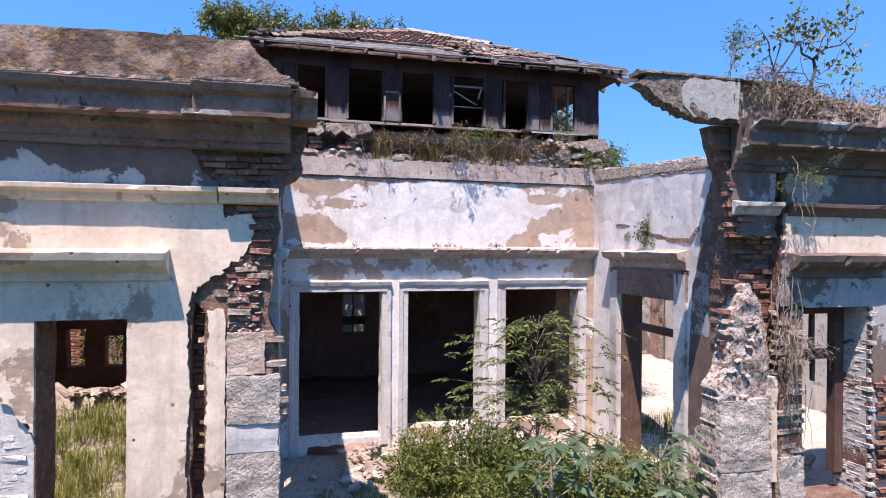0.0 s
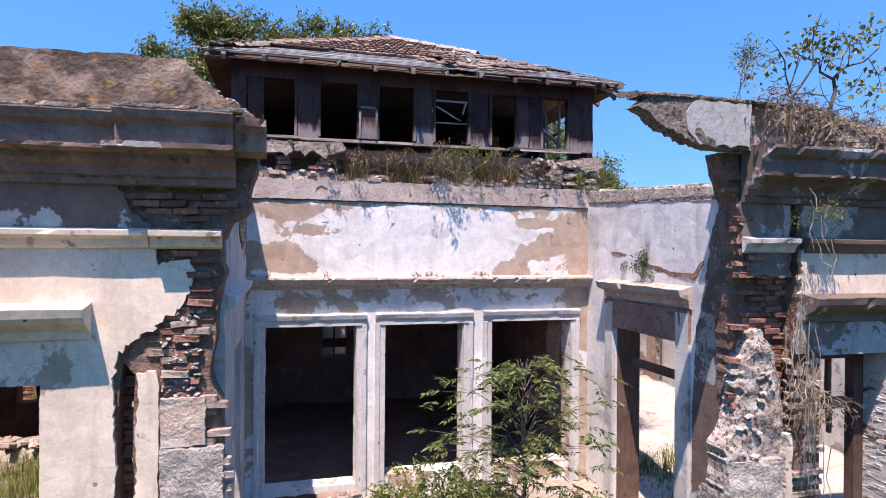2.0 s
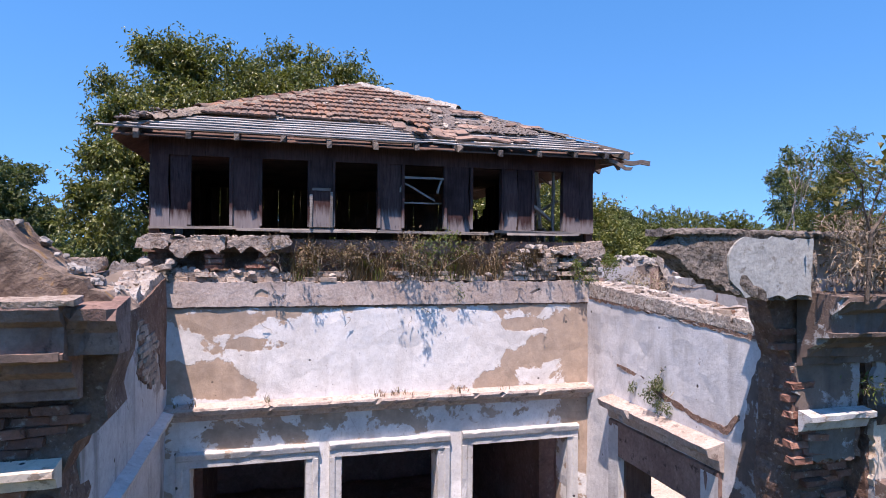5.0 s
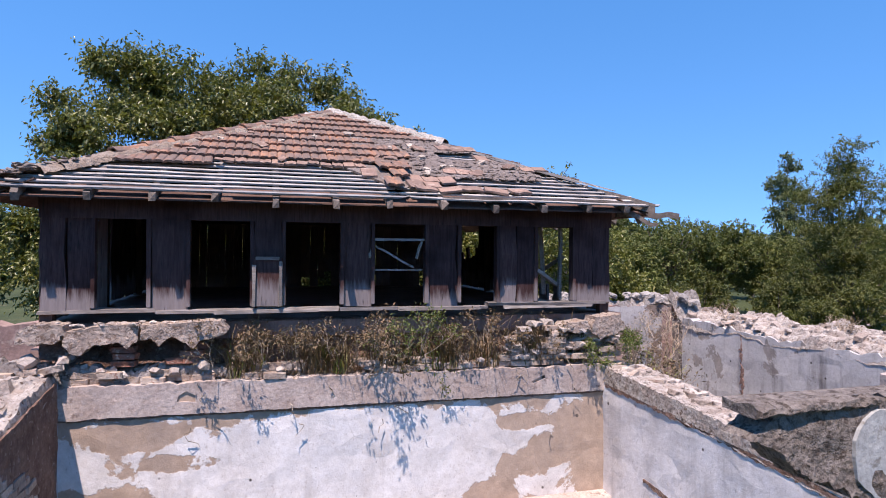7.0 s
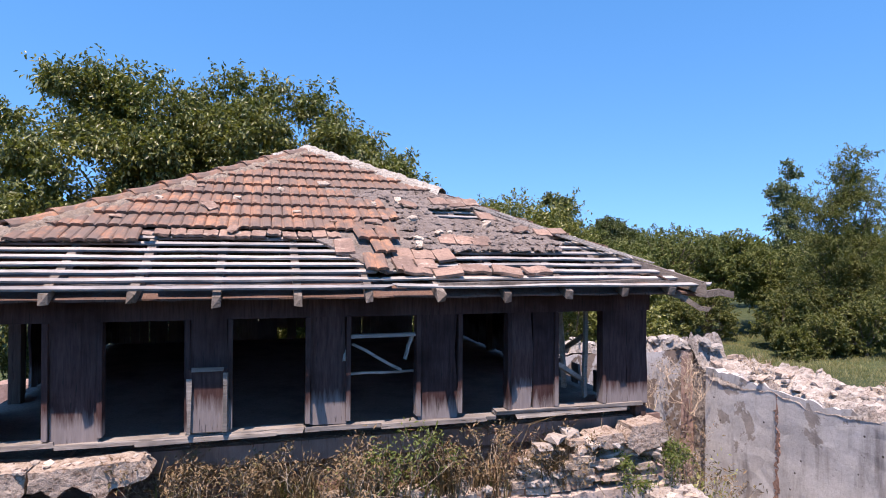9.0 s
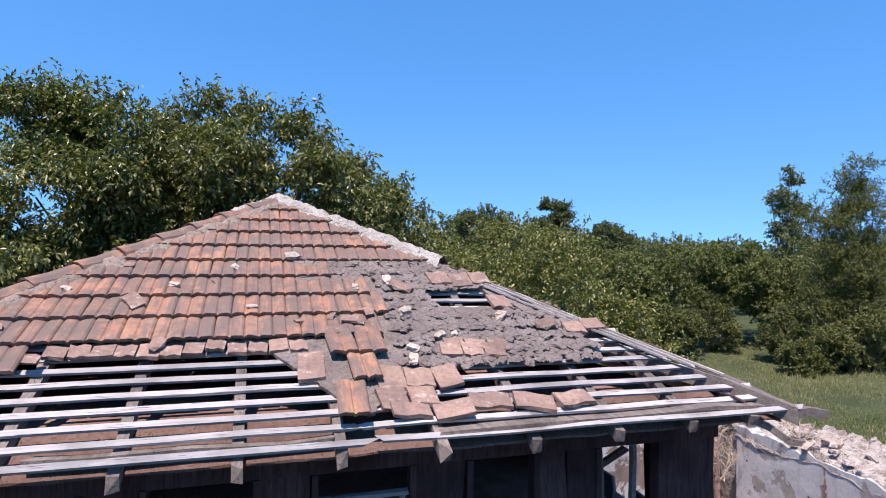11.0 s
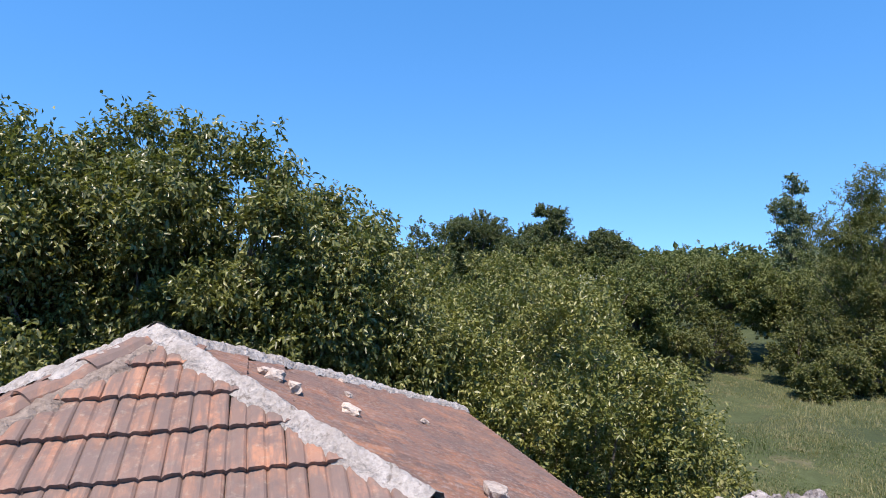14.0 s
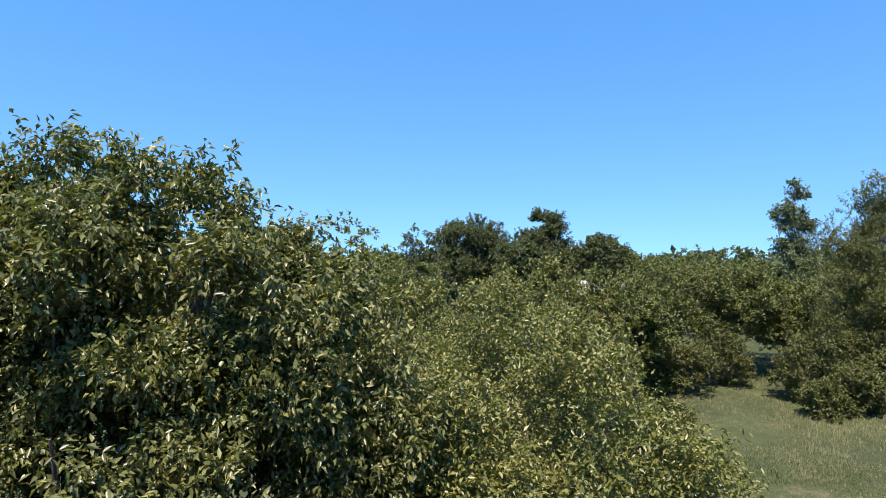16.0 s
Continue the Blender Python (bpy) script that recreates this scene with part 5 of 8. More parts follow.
def joined_tile(side, s, low, rnd):
    me = DULL_TILES[rnd.randrange(5)]
    m = SF[side] @ Matrix.Translation((s, -low, 0.004)) @ pose(0, 0, 0, 0, 0, rnd.gauss(0, 0.5))
    base = len(far_verts)
    far_verts.extend(m @ Vector(c) - APEX for c in trimmed(me, side, s, low) or [v.co for v in me.vertices])
    far_faces.extend([base + i for i in p.vertices] for p in me.polygons)


for side, length in (("r", LEN_R), ("b", LEN_F), ("l", LEN_R)):
    d = 0.32
    row = 0
    while d < length + 0.05:
        h = half_width(side, d - 0.18)
        s = -20 * TW + (row % 2) * TW * 0.5
        while s < h + 0.05:
            if s > -h - TW - 0.05:
                bare = side == "r" and d > 3.3 and s < -2.9 + rnd.uniform(-0.2, 0.2)
                if not bare:
                    if side == "r" and d < 2.6 and s < 1.6:
                        lay_tile("r", s, d, k)
                        k += 1
                    else:
                        joined_tile(side, s, d, rnd)
            s += TW
        d += 0.325
        row += 1
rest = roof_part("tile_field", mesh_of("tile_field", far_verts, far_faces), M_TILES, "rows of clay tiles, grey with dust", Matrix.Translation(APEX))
tagged(rest, kind="stuff")

# laths and rafters
LATH = [plank_mesh("lath", 1.0, 1.0, 1.0, 400 + s, 7) for s in range(6)]
for me in LATH:
    me.materials.append(M_LATH)


def lath(side, s0, s1, d, k, width=0.05, n=-0.028, thick=0.018):
    m = SF[side] @ Matrix.Translation(((s0 + s1) / 2, -d, n)) @ pose(0, 0, 0, 0, 0, rnd.gauss(0, 0.15)) @ Matrix.Diagonal((s1 - s0, width, thick, 1))
    return roof_part("lath", LATH[k % 6], None, "", m)


k = 0
d = 1.0
EAVE = LEN_F * 0.984
while d < EAVE + 0.02:
    h = half_width("f", d) + 0.04
    cut = rnd.uniform(-0.12, 0.12)
    lath("f", -h - (0.1 if d > 3.6 else 0), 0.35 + cut, d, k)
    lath("f", 0.352 + cut, h + (rnd.uniform(-0.05, 0.12)), d, k + 1)
    k += 2
    d += 0.1435
d = 1.4
while d < LEN_R:
    h = half_width("r", d)
    lath("r", -h, min(h, 1.2), d, k)
    k += 1
    d += 0.15
RAFT = [plank_mesh("rafter", 1.0, 1.0, 1.0, 500 + s, 6) for s in range(4)]
for me in RAFT:
    me.materials.append(M_RAFTER)
TIPS = [-0.45, 0.15, 0.744, 1.33, 1.924, 2.545, 3.139, 3.735, 4.366, 4.986, 5.576, 6.1]
for i, x in enumerate(TIPS):
    top = abs(x - 2.86) / RUN_R * LEN_F + 0.1
    low = EAVE + 0.05 + rnd.uniform(0, 0.05)
    m = SF["f"] @ Matrix.Translation((x - 2.86, -(top + low) / 2, -0.087)) @ pose(0, 0, 0, 0, 0, 90 + rnd.gauss(0, 0.6)) @ Matrix.Diagonal((low - top, 0.066, 0.078, 1))
    roof_part("rafter", RAFT[i % 4], None, "", m)
for i in range(11):
    yy = 11.2 + i * 0.62
    top = abs(yy - 14.6) / RUN_F * LEN_R + 0.1
    low = LEN_R + 0.1 + rnd.uniform(0, 0.08)
    m = SF["r"] @ Matrix.Translation((yy - 14.6, -(top + low) / 2, -0.09)) @ pose(0, 0, 0, 0, 0, 90) @ Matrix.Diagonal((low - top, 0.075, 0.09, 1))
    roof_part("rafter", RAFT[i % 4], None, "", m)


def along(a, b, f):
    return Vector(a).lerp(Vector(b), f)


FR, FL, BR, BL = ((APEX.x + sx * RUN_R, APEX.y + sy * RUN_F, APEX.z - RISE) for sx, sy in ((1, -1), (-1, -1), (1, 1), (-1, 1)))


def hip_stick(a, b, w, t, k, name="hip_board"):
    d = b - a
    m = Matrix.Translation((a + b) / 2) @ d.to_track_quat("X", "Z").to_matrix().to_4x4() @ Matrix.Diagonal((d.length, w, t, 1))
    return roof_part(name, RAFT[k % 4], None, "", m)


hip_stick(along(APEX, FR, 0.35) - Vector((0, 0, 0.1)), along(APEX, FR, 1.0) - Vector((0, 0, 0.1)), 0.09, 0.12, 0, "hip_rafter")
hip_stick(along(APEX, FL, 0.1) - Vector((0, 0, 0.1)), along(APEX, FL, 0.95) - Vector((0, 0, 0.1)), 0.08, 0.1, 1, "hip_rafter")
for j, (f0, f1, dx) in enumerate(((0.56, 0.93, 0.1), (0.66, 0.96, 0.17))):
    hip_stick(along(APEX, FR, f0) + Vector((dx, dx, 0.01 - abs(dx) * 0.25)), along(APEX, FR, f1) + Vector((dx, dx, 0.0 - abs(dx) * 0.25)), 0.06, 0.022, j)
# pale grey strips lying side by side along the bared hip
STRIPS = [plank_mesh("hip_strip", 1.0, 1.0, 1.0, 540 + s, 8) for s in range(4)]
for me in STRIPS:
    me.materials.append(M_BEAM)
for j, (f0, f1, dx) in enumerate(((0.49, 0.9, 0.0), (0.48, 0.86, -0.045), (0.51, 0.82, -0.088))):
    ends = [along(APEX, FR, f) + Vector((dx + rnd.gauss(0, 0.004), dx, 0.022 - abs(dx) * 0.3)) for f in (f0, f1)]
    d = ends[1] - ends[0]
    roof_part("hip_strip", STRIPS[j % 4], None, "", Matrix.Translation((ends[0] + ends[1]) / 2) @ d.to_track_quat("X", "Z").to_matrix().to_4x4() @ Matrix.Diagonal((d.length, 0.032, 0.016, 1)))
hip_stick(Vector((6.2, 11.2, 7.45)), Vector((6.95, 10.95, 7.42)), 0.06, 0.07, 2, "loose_rafter")
hip_stick(Vector((6.1, 11.0, 7.5)), Vector((6.5, 10.75, 7.28)), 0.05, 0.05, 3, "loose_rafter")
hip_stick(Vector((3.75, 10.88, 7.555)), Vector((6.2, 10.89, 7.565)), 0.13, 0.03, 1, "fascia_board")
hip_stick(Vector((-0.7, 10.92, 7.55)), Vector((1.3, 10.92, 7.545)), 0.08, 0.03, 2, "fascia_board")
hip_stick(Vector((1.5, 10.91, 7.55)), Vector((3.1, 10.92, 7.54)), 0.07, 0.03, 3, "fascia_board")


# hips: clay caps on one, crumbled lime mortar on the others
def cap_mesh(seed):
    r = random.Random(seed)
    bm = bmesh.new()
    rows = []
    for f in (0.0, 0.5, 1.0):
        w = 0.115 - 0.015 * f
        rows.append([[bm.verts.new((f * 0.42 + r.gauss(0, 0.003), (w + o) * math.cos(a) + r.gauss(0, 0.002), (0.085 + o) * math.sin(a) - 0.02 + (0.025 if f == 0 else 0))) for a in (math.pi * i / 6 for i in range(7))] for o in (0.0, -0.018)])
    for (a, ai), (b, bi) in zip(rows, rows[1:]):
        for i in range(6):
            bm.faces.new((a[i], a[i + 1], b[i + 1], b[i]))
            bm.faces.new((ai[i + 1], ai[i], bi[i], bi[i + 1]))
    for o, inn in (rows[0], rows[-1]):
        for i in range(6):
            bm.faces.new((o[i], inn[i], inn[i + 1], o[i + 1]))
    bmesh.ops.recalc_face_normals(bm, faces=bm.faces[:])
    me = bpy.data.meshes.new("hip_cap")
    bm.to_mesh(me)
    bm.free()
    return me


CAPS = [cap_mesh(s) for s in range(3)]
for me in CAPS:
    me.materials.append(M_TILE)
up_left = Vector(APEX) - Vector(FL)
q = up_left.to_track_quat("X", "Z").to_matrix().to_4x4()
n_caps = 13
for i in range(n_caps):
    f = 0.955 - i * 0.40 / up_left.length
    if f < 0.06:
        break
    p = along(APEX, FL, f)
    m = Matrix.Translation(p + Vector((0, 0, 0.008))) @ q @ pose(0, 0, 0, rnd.gauss(0, 2), 0, rnd.gauss(0, 1.5))
    if f < 0.8:
        roof_part("hip_cap", CAPS[i % 3], None, "", m)


def mortar_ridge(a, b, width, height, seed, step=0.03):
    """A lumpy ridge of old mortar from a to b."""
    a, b = Vector(a), Vector(b)
    n = int((b - a).length / step)
    way = (b - a).normalized()
    side = way.cross(Vector((0, 0, 1))).normalized()
    verts, faces = [], []
    shape = ((-1.2, -0.15), (-1.0, 0.2), (-0.75, 0.55), (-0.4, 0.85), (-0.05, 1.0), (0.35, 0.9), (0.7, 0.6), (0.95, 0.25), (1.2, -0.15))
    for i in range(n + 1):
        p = a.lerp(b, i / n)
        k = 1 + 0.3 * noise.noise(p * 2.5 + Vector((seed, 0, 0))) + 0.3 * noise.noise(p * 8 + Vector((seed, 3, 0)))
        for s, h in shape:
            q = p + side * (s * width * k) + Vector((0, 0, h * height * k - 0.03 * abs(s)))
            q += Vector((noise.noise(q * 17), noise.noise(q * 17 + Vector((5, 0, 0))), 1.3 * noise.noise(q * 17 + Vector((0, 9, 0))))) * 0.016
            q.z += 0.012 * noise.noise(q * 42)
            verts.append(q)
    w = len(shape)
    for i in range(n):
        faces += [(i * w + c, i * w + c + 1, (i + 1) * w + c + 1, (i + 1) * w + c) for c in range(w - 1)]
    return mesh_of("hip_mortar", verts, faces, True)


up = Vector((0, 0, 0.02))
roof_part("hip_mortar", mortar_ridge(APEX + up * 2, along(APEX, FR, 0.42) + up * 1.4, 0.092, 0.06, 1), M_HIP, "crumbling white lime mortar on the hip")
roof_part("hip_mortar", mortar_ridge(APEX + Vector((0.04, -0.12, -0.03)), along(APEX, FL, 0.85) + Vector((0.04, -0.12, -0.03)), 0.075, 0.045, 7), M_HIPBED)
roof_part("hip_mortar", mortar_ridge(APEX + up * 2, along(APEX, BR, 0.99) + up * 2, 0.075, 0.05, 2), M_HIP)
roof_part("hip_mortar", mortar_ridge(APEX + up, along(APEX, FL, 0.14) + up * 2, 0.1, 0.06, 3), M_HIP)
roof_part("hip_mortar", mortar_ridge(APEX + up * 2, along(APEX, BL, 0.9) + up * 2, 0.11, 0.06, 4), M_HIP)
roof_part("hip_mortar", mortar_ridge(along(APEX, FL, 0.05) + up * 0.2, along(APEX, FL, 0.9) + up * 0.2, 0.15, 0.05, 5), M_HIPBED, "tan mortar bed under the hip caps")


# mud bed where the tiles are gone
def on_front(u, v, w):
    p = SF["f"] @ Vector((u - 2.86, v, 0.008 - w))
    return p - APEX


def up_of(yy):
    return -(14.6 - yy) / RUN_F * LEN_F


mud = sheet([(2.6, up_of(13.1), 0.03), (4.25, up_of(13.02), 0.03), (5.25, up_of(11.85), 0.05), (5.15, up_of(11.5), 0.05), (4.4, up_of(11.5), 0.05), (3.95, up_of(11.42), 0.05), (3.3, up_of(11.0), 0.05), (3.05, up_of(11.3), 0.05), (2.75, up_of(11.66), 0.04), (2.7, up_of(12.3), 0.03)], 0.03,
            on_front, [[(4.06, up_of(12.54), 0.02), (4.14, up_of(12.22), 0.02), (4.62, up_of(12.21), 0.02), (4.68, up_of(12.12), 0.02), (4.93, up_of(12.08), 0.02), (4.6, up_of(12.54), 0.02)]], 0.055, 0.014, 91, 0.06)
roof_part("mud_bed", mud, M_MUD, "lumpy grey mud bed laid bare", Matrix.Translation(APEX))
CLODS = [chunk_mesh("clod", 60 + s, 0.5, 0.35) for s in range(6)]
for me in CLODS:
    me.materials.append(M_MUD)
CHIPS = [chunk_mesh("tile_shard", 80 + s, 0.3, 0.8) for s in range(5)]
for me in CHIPS:
    me.materials.append(M_FLAT)
# loose rubble at the foot of the capped hip
for i in range(40):
    f = rnd.uniform(0.78, 0.97)
    p = along(APEX, FL, f) + Vector((rnd.gauss(0, 0.09), rnd.gauss(0, 0.09), 0.03 + rnd.uniform(0, 0.03)))
    s = rnd.uniform(0.05, 0.11)
    roof_part("mortar_lump", CLODS[i % 6], None, "", Matrix.Translation(p) @ pose(0, 0, 0, rnd.uniform(-20, 20), rnd.uniform(-20, 20), rnd.uniform(0, 360)) @ Matrix.Diagonal((s * 1.3, s, s * 0.8, 1)))


def clods():
    """The bed's own lumps, in one piece."""
    r = random.Random(8)
    verts, faces = [], []
    for i in range(2300):
        yy = r.uniform(11.45, 13.0)
        lo = 3.0 if yy > 12.72 else 3.66
        hi = 2.86 + (14.6 - yy) / RUN_F * RUN_R - 0.05
        x = r.uniform(lo, hi)
        if yy < 12.1 and x > 5.2 or (4.02 < x < 5.0 and 12.14 < yy < 12.56):
            continue
        if r.random() < 0.75:
            yy = 11.45 + round((yy - 11.45) / 0.155) * 0.155 + r.gauss(0, 0.015)
            x = round(x / 0.1) * 0.1 + r.gauss(0, 0.012) + 0.05 * (round(yy / 0.155) % 2)
        s = r.uniform(0.045, 0.085)
        m = Matrix.Translation(on_front(x, up_of(yy), -0.014)) @ SF["f"].to_3x3().to_4x4() @ pose(0, 0, 0, r.uniform(-15, 15), r.uniform(-15, 15), r.uniform(0, 360)) @ Matrix.Diagonal((s * 1.5, s * 1.15, s * 0.7, 1))
        me = CLODS[r.randrange(6)]
        base = len(verts)
        verts += [m @ v.co for v in me.vertices]
        faces += [[base + j for j in p.vertices] for p in me.polygons]
    return mesh_of("mud_clods", verts, faces)


tagged(roof_part("mud_clods", clods(), M_MUD, "crumbled lumps of the mud bed", Matrix.Translation(APEX)), kind="stuff")
FLATS = [plank_mesh("flat_tile", 1.0, 1.0, 1.0, 600 + s, 3) for s in range(4)]
for me in FLATS:
    me.materials.append(M_FLAT)


def flat_tile(x, yy, w, l, tilt, n=0.02, t=0.03, k=0):
    m = SF["f"] @ Matrix.Translation((x - 2.86, up_of(yy), n)) @ pose(0, 0, 0, rnd.gauss(0, 2), rnd.gauss(0, 2), tilt) @ Matrix.Diagonal((w, l, t, 1))
    return roof_part("flat_tile", FLATS[k % 4], None, "", m)


k = 0
for x0, x1, yy, w, l in ((1.32, 2.95, 11.72, 0.14, 0.13), (3.42, 3.95, 11.3, 0.2, 0.24), (3.4, 3.9, 11.13, 0.2, 0.2), (3.45, 4.0, 10.98, 0.28, 0.15), (4.0, 4.95, 11.02, 0.3, 0.16), (3.95, 4.4, 11.55, 0.17, 0.16), (4.15, 4.75, 12.66, 0.2, 0.24), (4.6, 4.8, 12.24, 0.18, 0.2), (5.1, 5.5, 11.85, 0.19, 0.18), (4.0, 4.5, 11.62, 0.17, 0.14), (2.9, 3.1, 11.5, 0.2, 0.3)):
    x = x0
    while x < x1 - w * 0.5:
        flat_tile(x + w / 2, yy + rnd.gauss(0, 0.015), w * rnd.uniform(0.88, 0.98), l * rnd.uniform(0.9, 1.1), rnd.gauss(0, 4), 0.034 if 11.5 < yy < 12.7 and x > 3.9 else 0.016, 0.026, k)
        x += w
        k += 1
LUMPS = [chunk_mesh("stone", 140 + s, 0.75, 0.4, 2) for s in range(6)]
for me in LUMPS:
    me.materials.append(M_LOOSE)


# stones and shards lying on the roof
def lie(side, s, d, size, me_list, name, label, category, lift=0.5, base_n=0.045):
    me = me_list[int(abs(s * 37 + d * 11)) % len(me_list)]
    m = SF[side] @ Matrix.Translation((s, -d, base_n + size * 0.22 * lift)) @ pose(0, 0, 0, rnd.uniform(-8, 8), rnd.uniform(-8, 8), rnd.uniform(0, 360)) @ Matrix.Diagonal((size * 1.3, size * 0.85, size * 0.8, 1))
    ob = part(name, me, None, None, "", m)
    return tagged(ob, label, category, "fallen pieces on the roof")


dF = lambda yy: (14.6 - yy) / RUN_F * LEN_F
for x, yy, s, me_list in ((2.95, 13.06, 0.16, LUMPS), (2.0, 12.55, 0.1, LUMPS), (1.25, 12.5, 0.09, LUMPS), (1.75, 12.3, 0.24, CHIPS), (2.6, 12.2, 0.09, LUMPS), (2.95, 12.0, 0.08, CHIPS), (3.2, 12.05, 0.09, CHIPS), (3.35, 11.98, 0.2, CHIPS), (3.5, 12.1, 0.16, CHIPS), (3.45, 12.5, 0.1, LUMPS), (3.75, 12.6, 0.13, LUMPS), (3.85, 12.48, 0.22, CHIPS), (3.8, 12.1, 0.12, LUMPS), (4.0, 11.75, 0.1, LUMPS), (4.12, 11.76, 0.08, LUMPS), (3.75, 11.6, 0.1, LUMPS), (3.72, 11.47, 0.11, LUMPS), (4.95, 11.85, 0.18, CHIPS), (4.6, 12.0, 0.14, LUMPS), (2.0, 11.75, 0.16, CHIPS), (1.3, 11.62, 0.15, CHIPS), (0.95, 12.0, 0.13, CHIPS), (2.3, 12.62, 0.08, CHIPS), (1.6, 12.9, 0.1, CHIPS), (2.45, 12.86, 0.1, LUMPS)):
    lie("f", x - 2.86, dF(yy), s * 0.75, me_list, "stone" if me_list is LUMPS else "tile_shard", "pale lump of mortar lying on the roof tiles" if me_list is LUMPS else "broken piece of red clay tile on the roof", "stone" if me_list is LUMPS else "tile shard")
for s, d, size in ((-0.1, 1.0, 0.13), (0.05, 0.86, 0.16), (0.1, 0.78, 0.1), (-0.1, 1.45, 0.12), (0.6, 1.55, 0.07), (1.3, 1.6, 0.06), (-1.05, 2.3, 0.22), (-1.3, 2.45, 0.14), (0.9, 2.4, 0.07)):
    lie("r", s, d, size, LUMPS, "stone", "pale lump of mortar lying on the roof tiles", "stone")


# ---- trees behind the house ----
tree("walnut_tree", "large leafy tree with glossy drooping leaves behind the timber storey", (0.5, 23.0, -0.15),
     [(-2.3, 0.0, 9.9, 2.0, 2.3, 2.4), (-0.8, -0.2, 10.3, 1.5, 2.0, 2.25), (0.9, 0.0, 10.3, 1.7, 2.4, 2.4), (2.4, -0.3, 9.95, 1.6, 2.1, 2.2), (3.95, -0.4, 9.55, 1.35, 1.9, 2.0), (5.05, -0.2, 8.6, 1.35, 1.9, 2.1), (-2.4, -1.5, 7.0, 2.2, 1.9, 2.6), (1.0, -1.7, 7.2, 2.5, 1.8, 2.7), (4.1, -1.3, 6.4, 2.3, 1.9, 2.7), (6.0, -0.9, 5.6, 1.6, 1.9, 2.6), (-3.4, -0.9, 7.2, 1.3, 1.7, 2.0), (1.0, 0.5, 8.6, 3.0, 2.0, 2.2)],
     0.32, 24000, 13, 0.134, 0.062, M_LEAF, 101, shell=0.3, twig=0.42, droop=0.6, clumps=430, puff=0.46, bark=M_DARKBARK)
tree("olive_tree", "dense olive-green tree with small dull leaves behind the house", (9.8, 22.0, -0.15),
     [(0.0, 0.6, 6.2, 3.0, 3.0, 3.5), (2.0, -0.4, 3.8, 2.2, 2.5, 3.3), (-1.7, -0.8, 5.0, 2.0, 2.2, 3.6), (0.6, -1.2, 4.4, 2.6, 2.0, 3.5), (1.2, 0.4, 6.6, 1.9, 2.0, 2.2)],
     0.2, 9000, 13, 0.11, 0.055, M_OLIVE, 102, shell=0.35, twig=0.36, droop=0.2, clumps=270, puff=0.5)
tree("olive_tree", "olive-green tree with a rounded crown beyond the house", (11.6, 28.5, -0.15),
     [(0.0, 0.0, 7.0, 2.8, 2.6, 2.9), (2.0, 0.6, 5.6, 2.4, 2.2, 3.2), (-2.0, 0.4, 6.0, 2.2, 2.2, 3.0), (3.6, 0.8, 4.4, 1.8, 2.0, 2.6)],
     0.18, 5200, 14, 0.12, 0.06, M_OLIVE, 103, shell=0.32, twig=0.4, droop=0.1, clumps=260, puff=0.55)


def far_tree(x, y, h, r, mat, seed, label, twigs=900, size=0.36, low=0.1, slim=1.0):
    r_ = random.Random(seed)
    lobes = [(0, 0, h * 0.62, r * 0.75 * slim, r * 0.75, h * 0.36)]
    for i in range(6):
        a = i * 1.05 + r_.uniform(-0.3, 0.3)
        lobes.append((math.cos(a) * r * 0.55 * slim, math.sin(a) * r * 0.55, h * r_.uniform(low + 0.2, 0.72), r * r_.uniform(0.35, 0.55) * slim, r * r_.uniform(0.35, 0.55), h * r_.uniform(0.16, 0.27)))
    return tree("far_tree", label, (x, y, -0.2), lobes, 0.02 * h + 0.05, twigs, 14, size, size * 0.5, mat, seed, shell=0.4, twig=size * 1.6, droop=0.15, group="trees round the meadow", clumps=75, puff=r * 0.27)


GREEN, DARK = "rounded green tree at the edge of the meadow", "dark distant tree above the woods"
YELLOW = "yellow-green tree with a full crown beyond the house"
# trees close behind the house and round the meadow: x, y, height, breadth, lowest leaves
for i, (x, y, h, r, low, mat, label) in enumerate((
        (8.4, 35.0, 12.9, 3.2, 0.1, M_OLIVE, YELLOW), (19.5, 48.5, 10.3, 3.3, 0.1, M_OLIVE, YELLOW), (24.3, 47.5, 10.6, 3.4, 0.1, M_OLIVE, YELLOW), (28.0, 50.5, 9.9, 3.2, 0.15, M_FAR, GREEN),
        (32.4, 51.5, 9.0, 3.0, 0.36, M_FAR, GREEN), (40.6, 57.5, 11.4, 4.4, 0.36, M_FAR, GREEN), (46.4, 56.5, 11.0, 4.2, 0.36, M_FAR, GREEN), (51.8, 55.5, 9.0, 3.6, 0.3, M_FAR, GREEN), (36.8, 61.0, 9.4, 4.0, 0.2, M_FAR, GREEN), (57.0, 60.0, 10.6, 5.2, 0.1, M_FAR, GREEN), (64.0, 58.0, 12.0, 5.4, 0.1, M_FAR, GREEN), (16.0, 60.0, 10.6, 4.0, 0.1, M_FAR, GREEN))):
    far_tree(x, y, h, r, mat, 200 + i, label, 1700, 0.24 if y > 40 else 0.18, low=low)
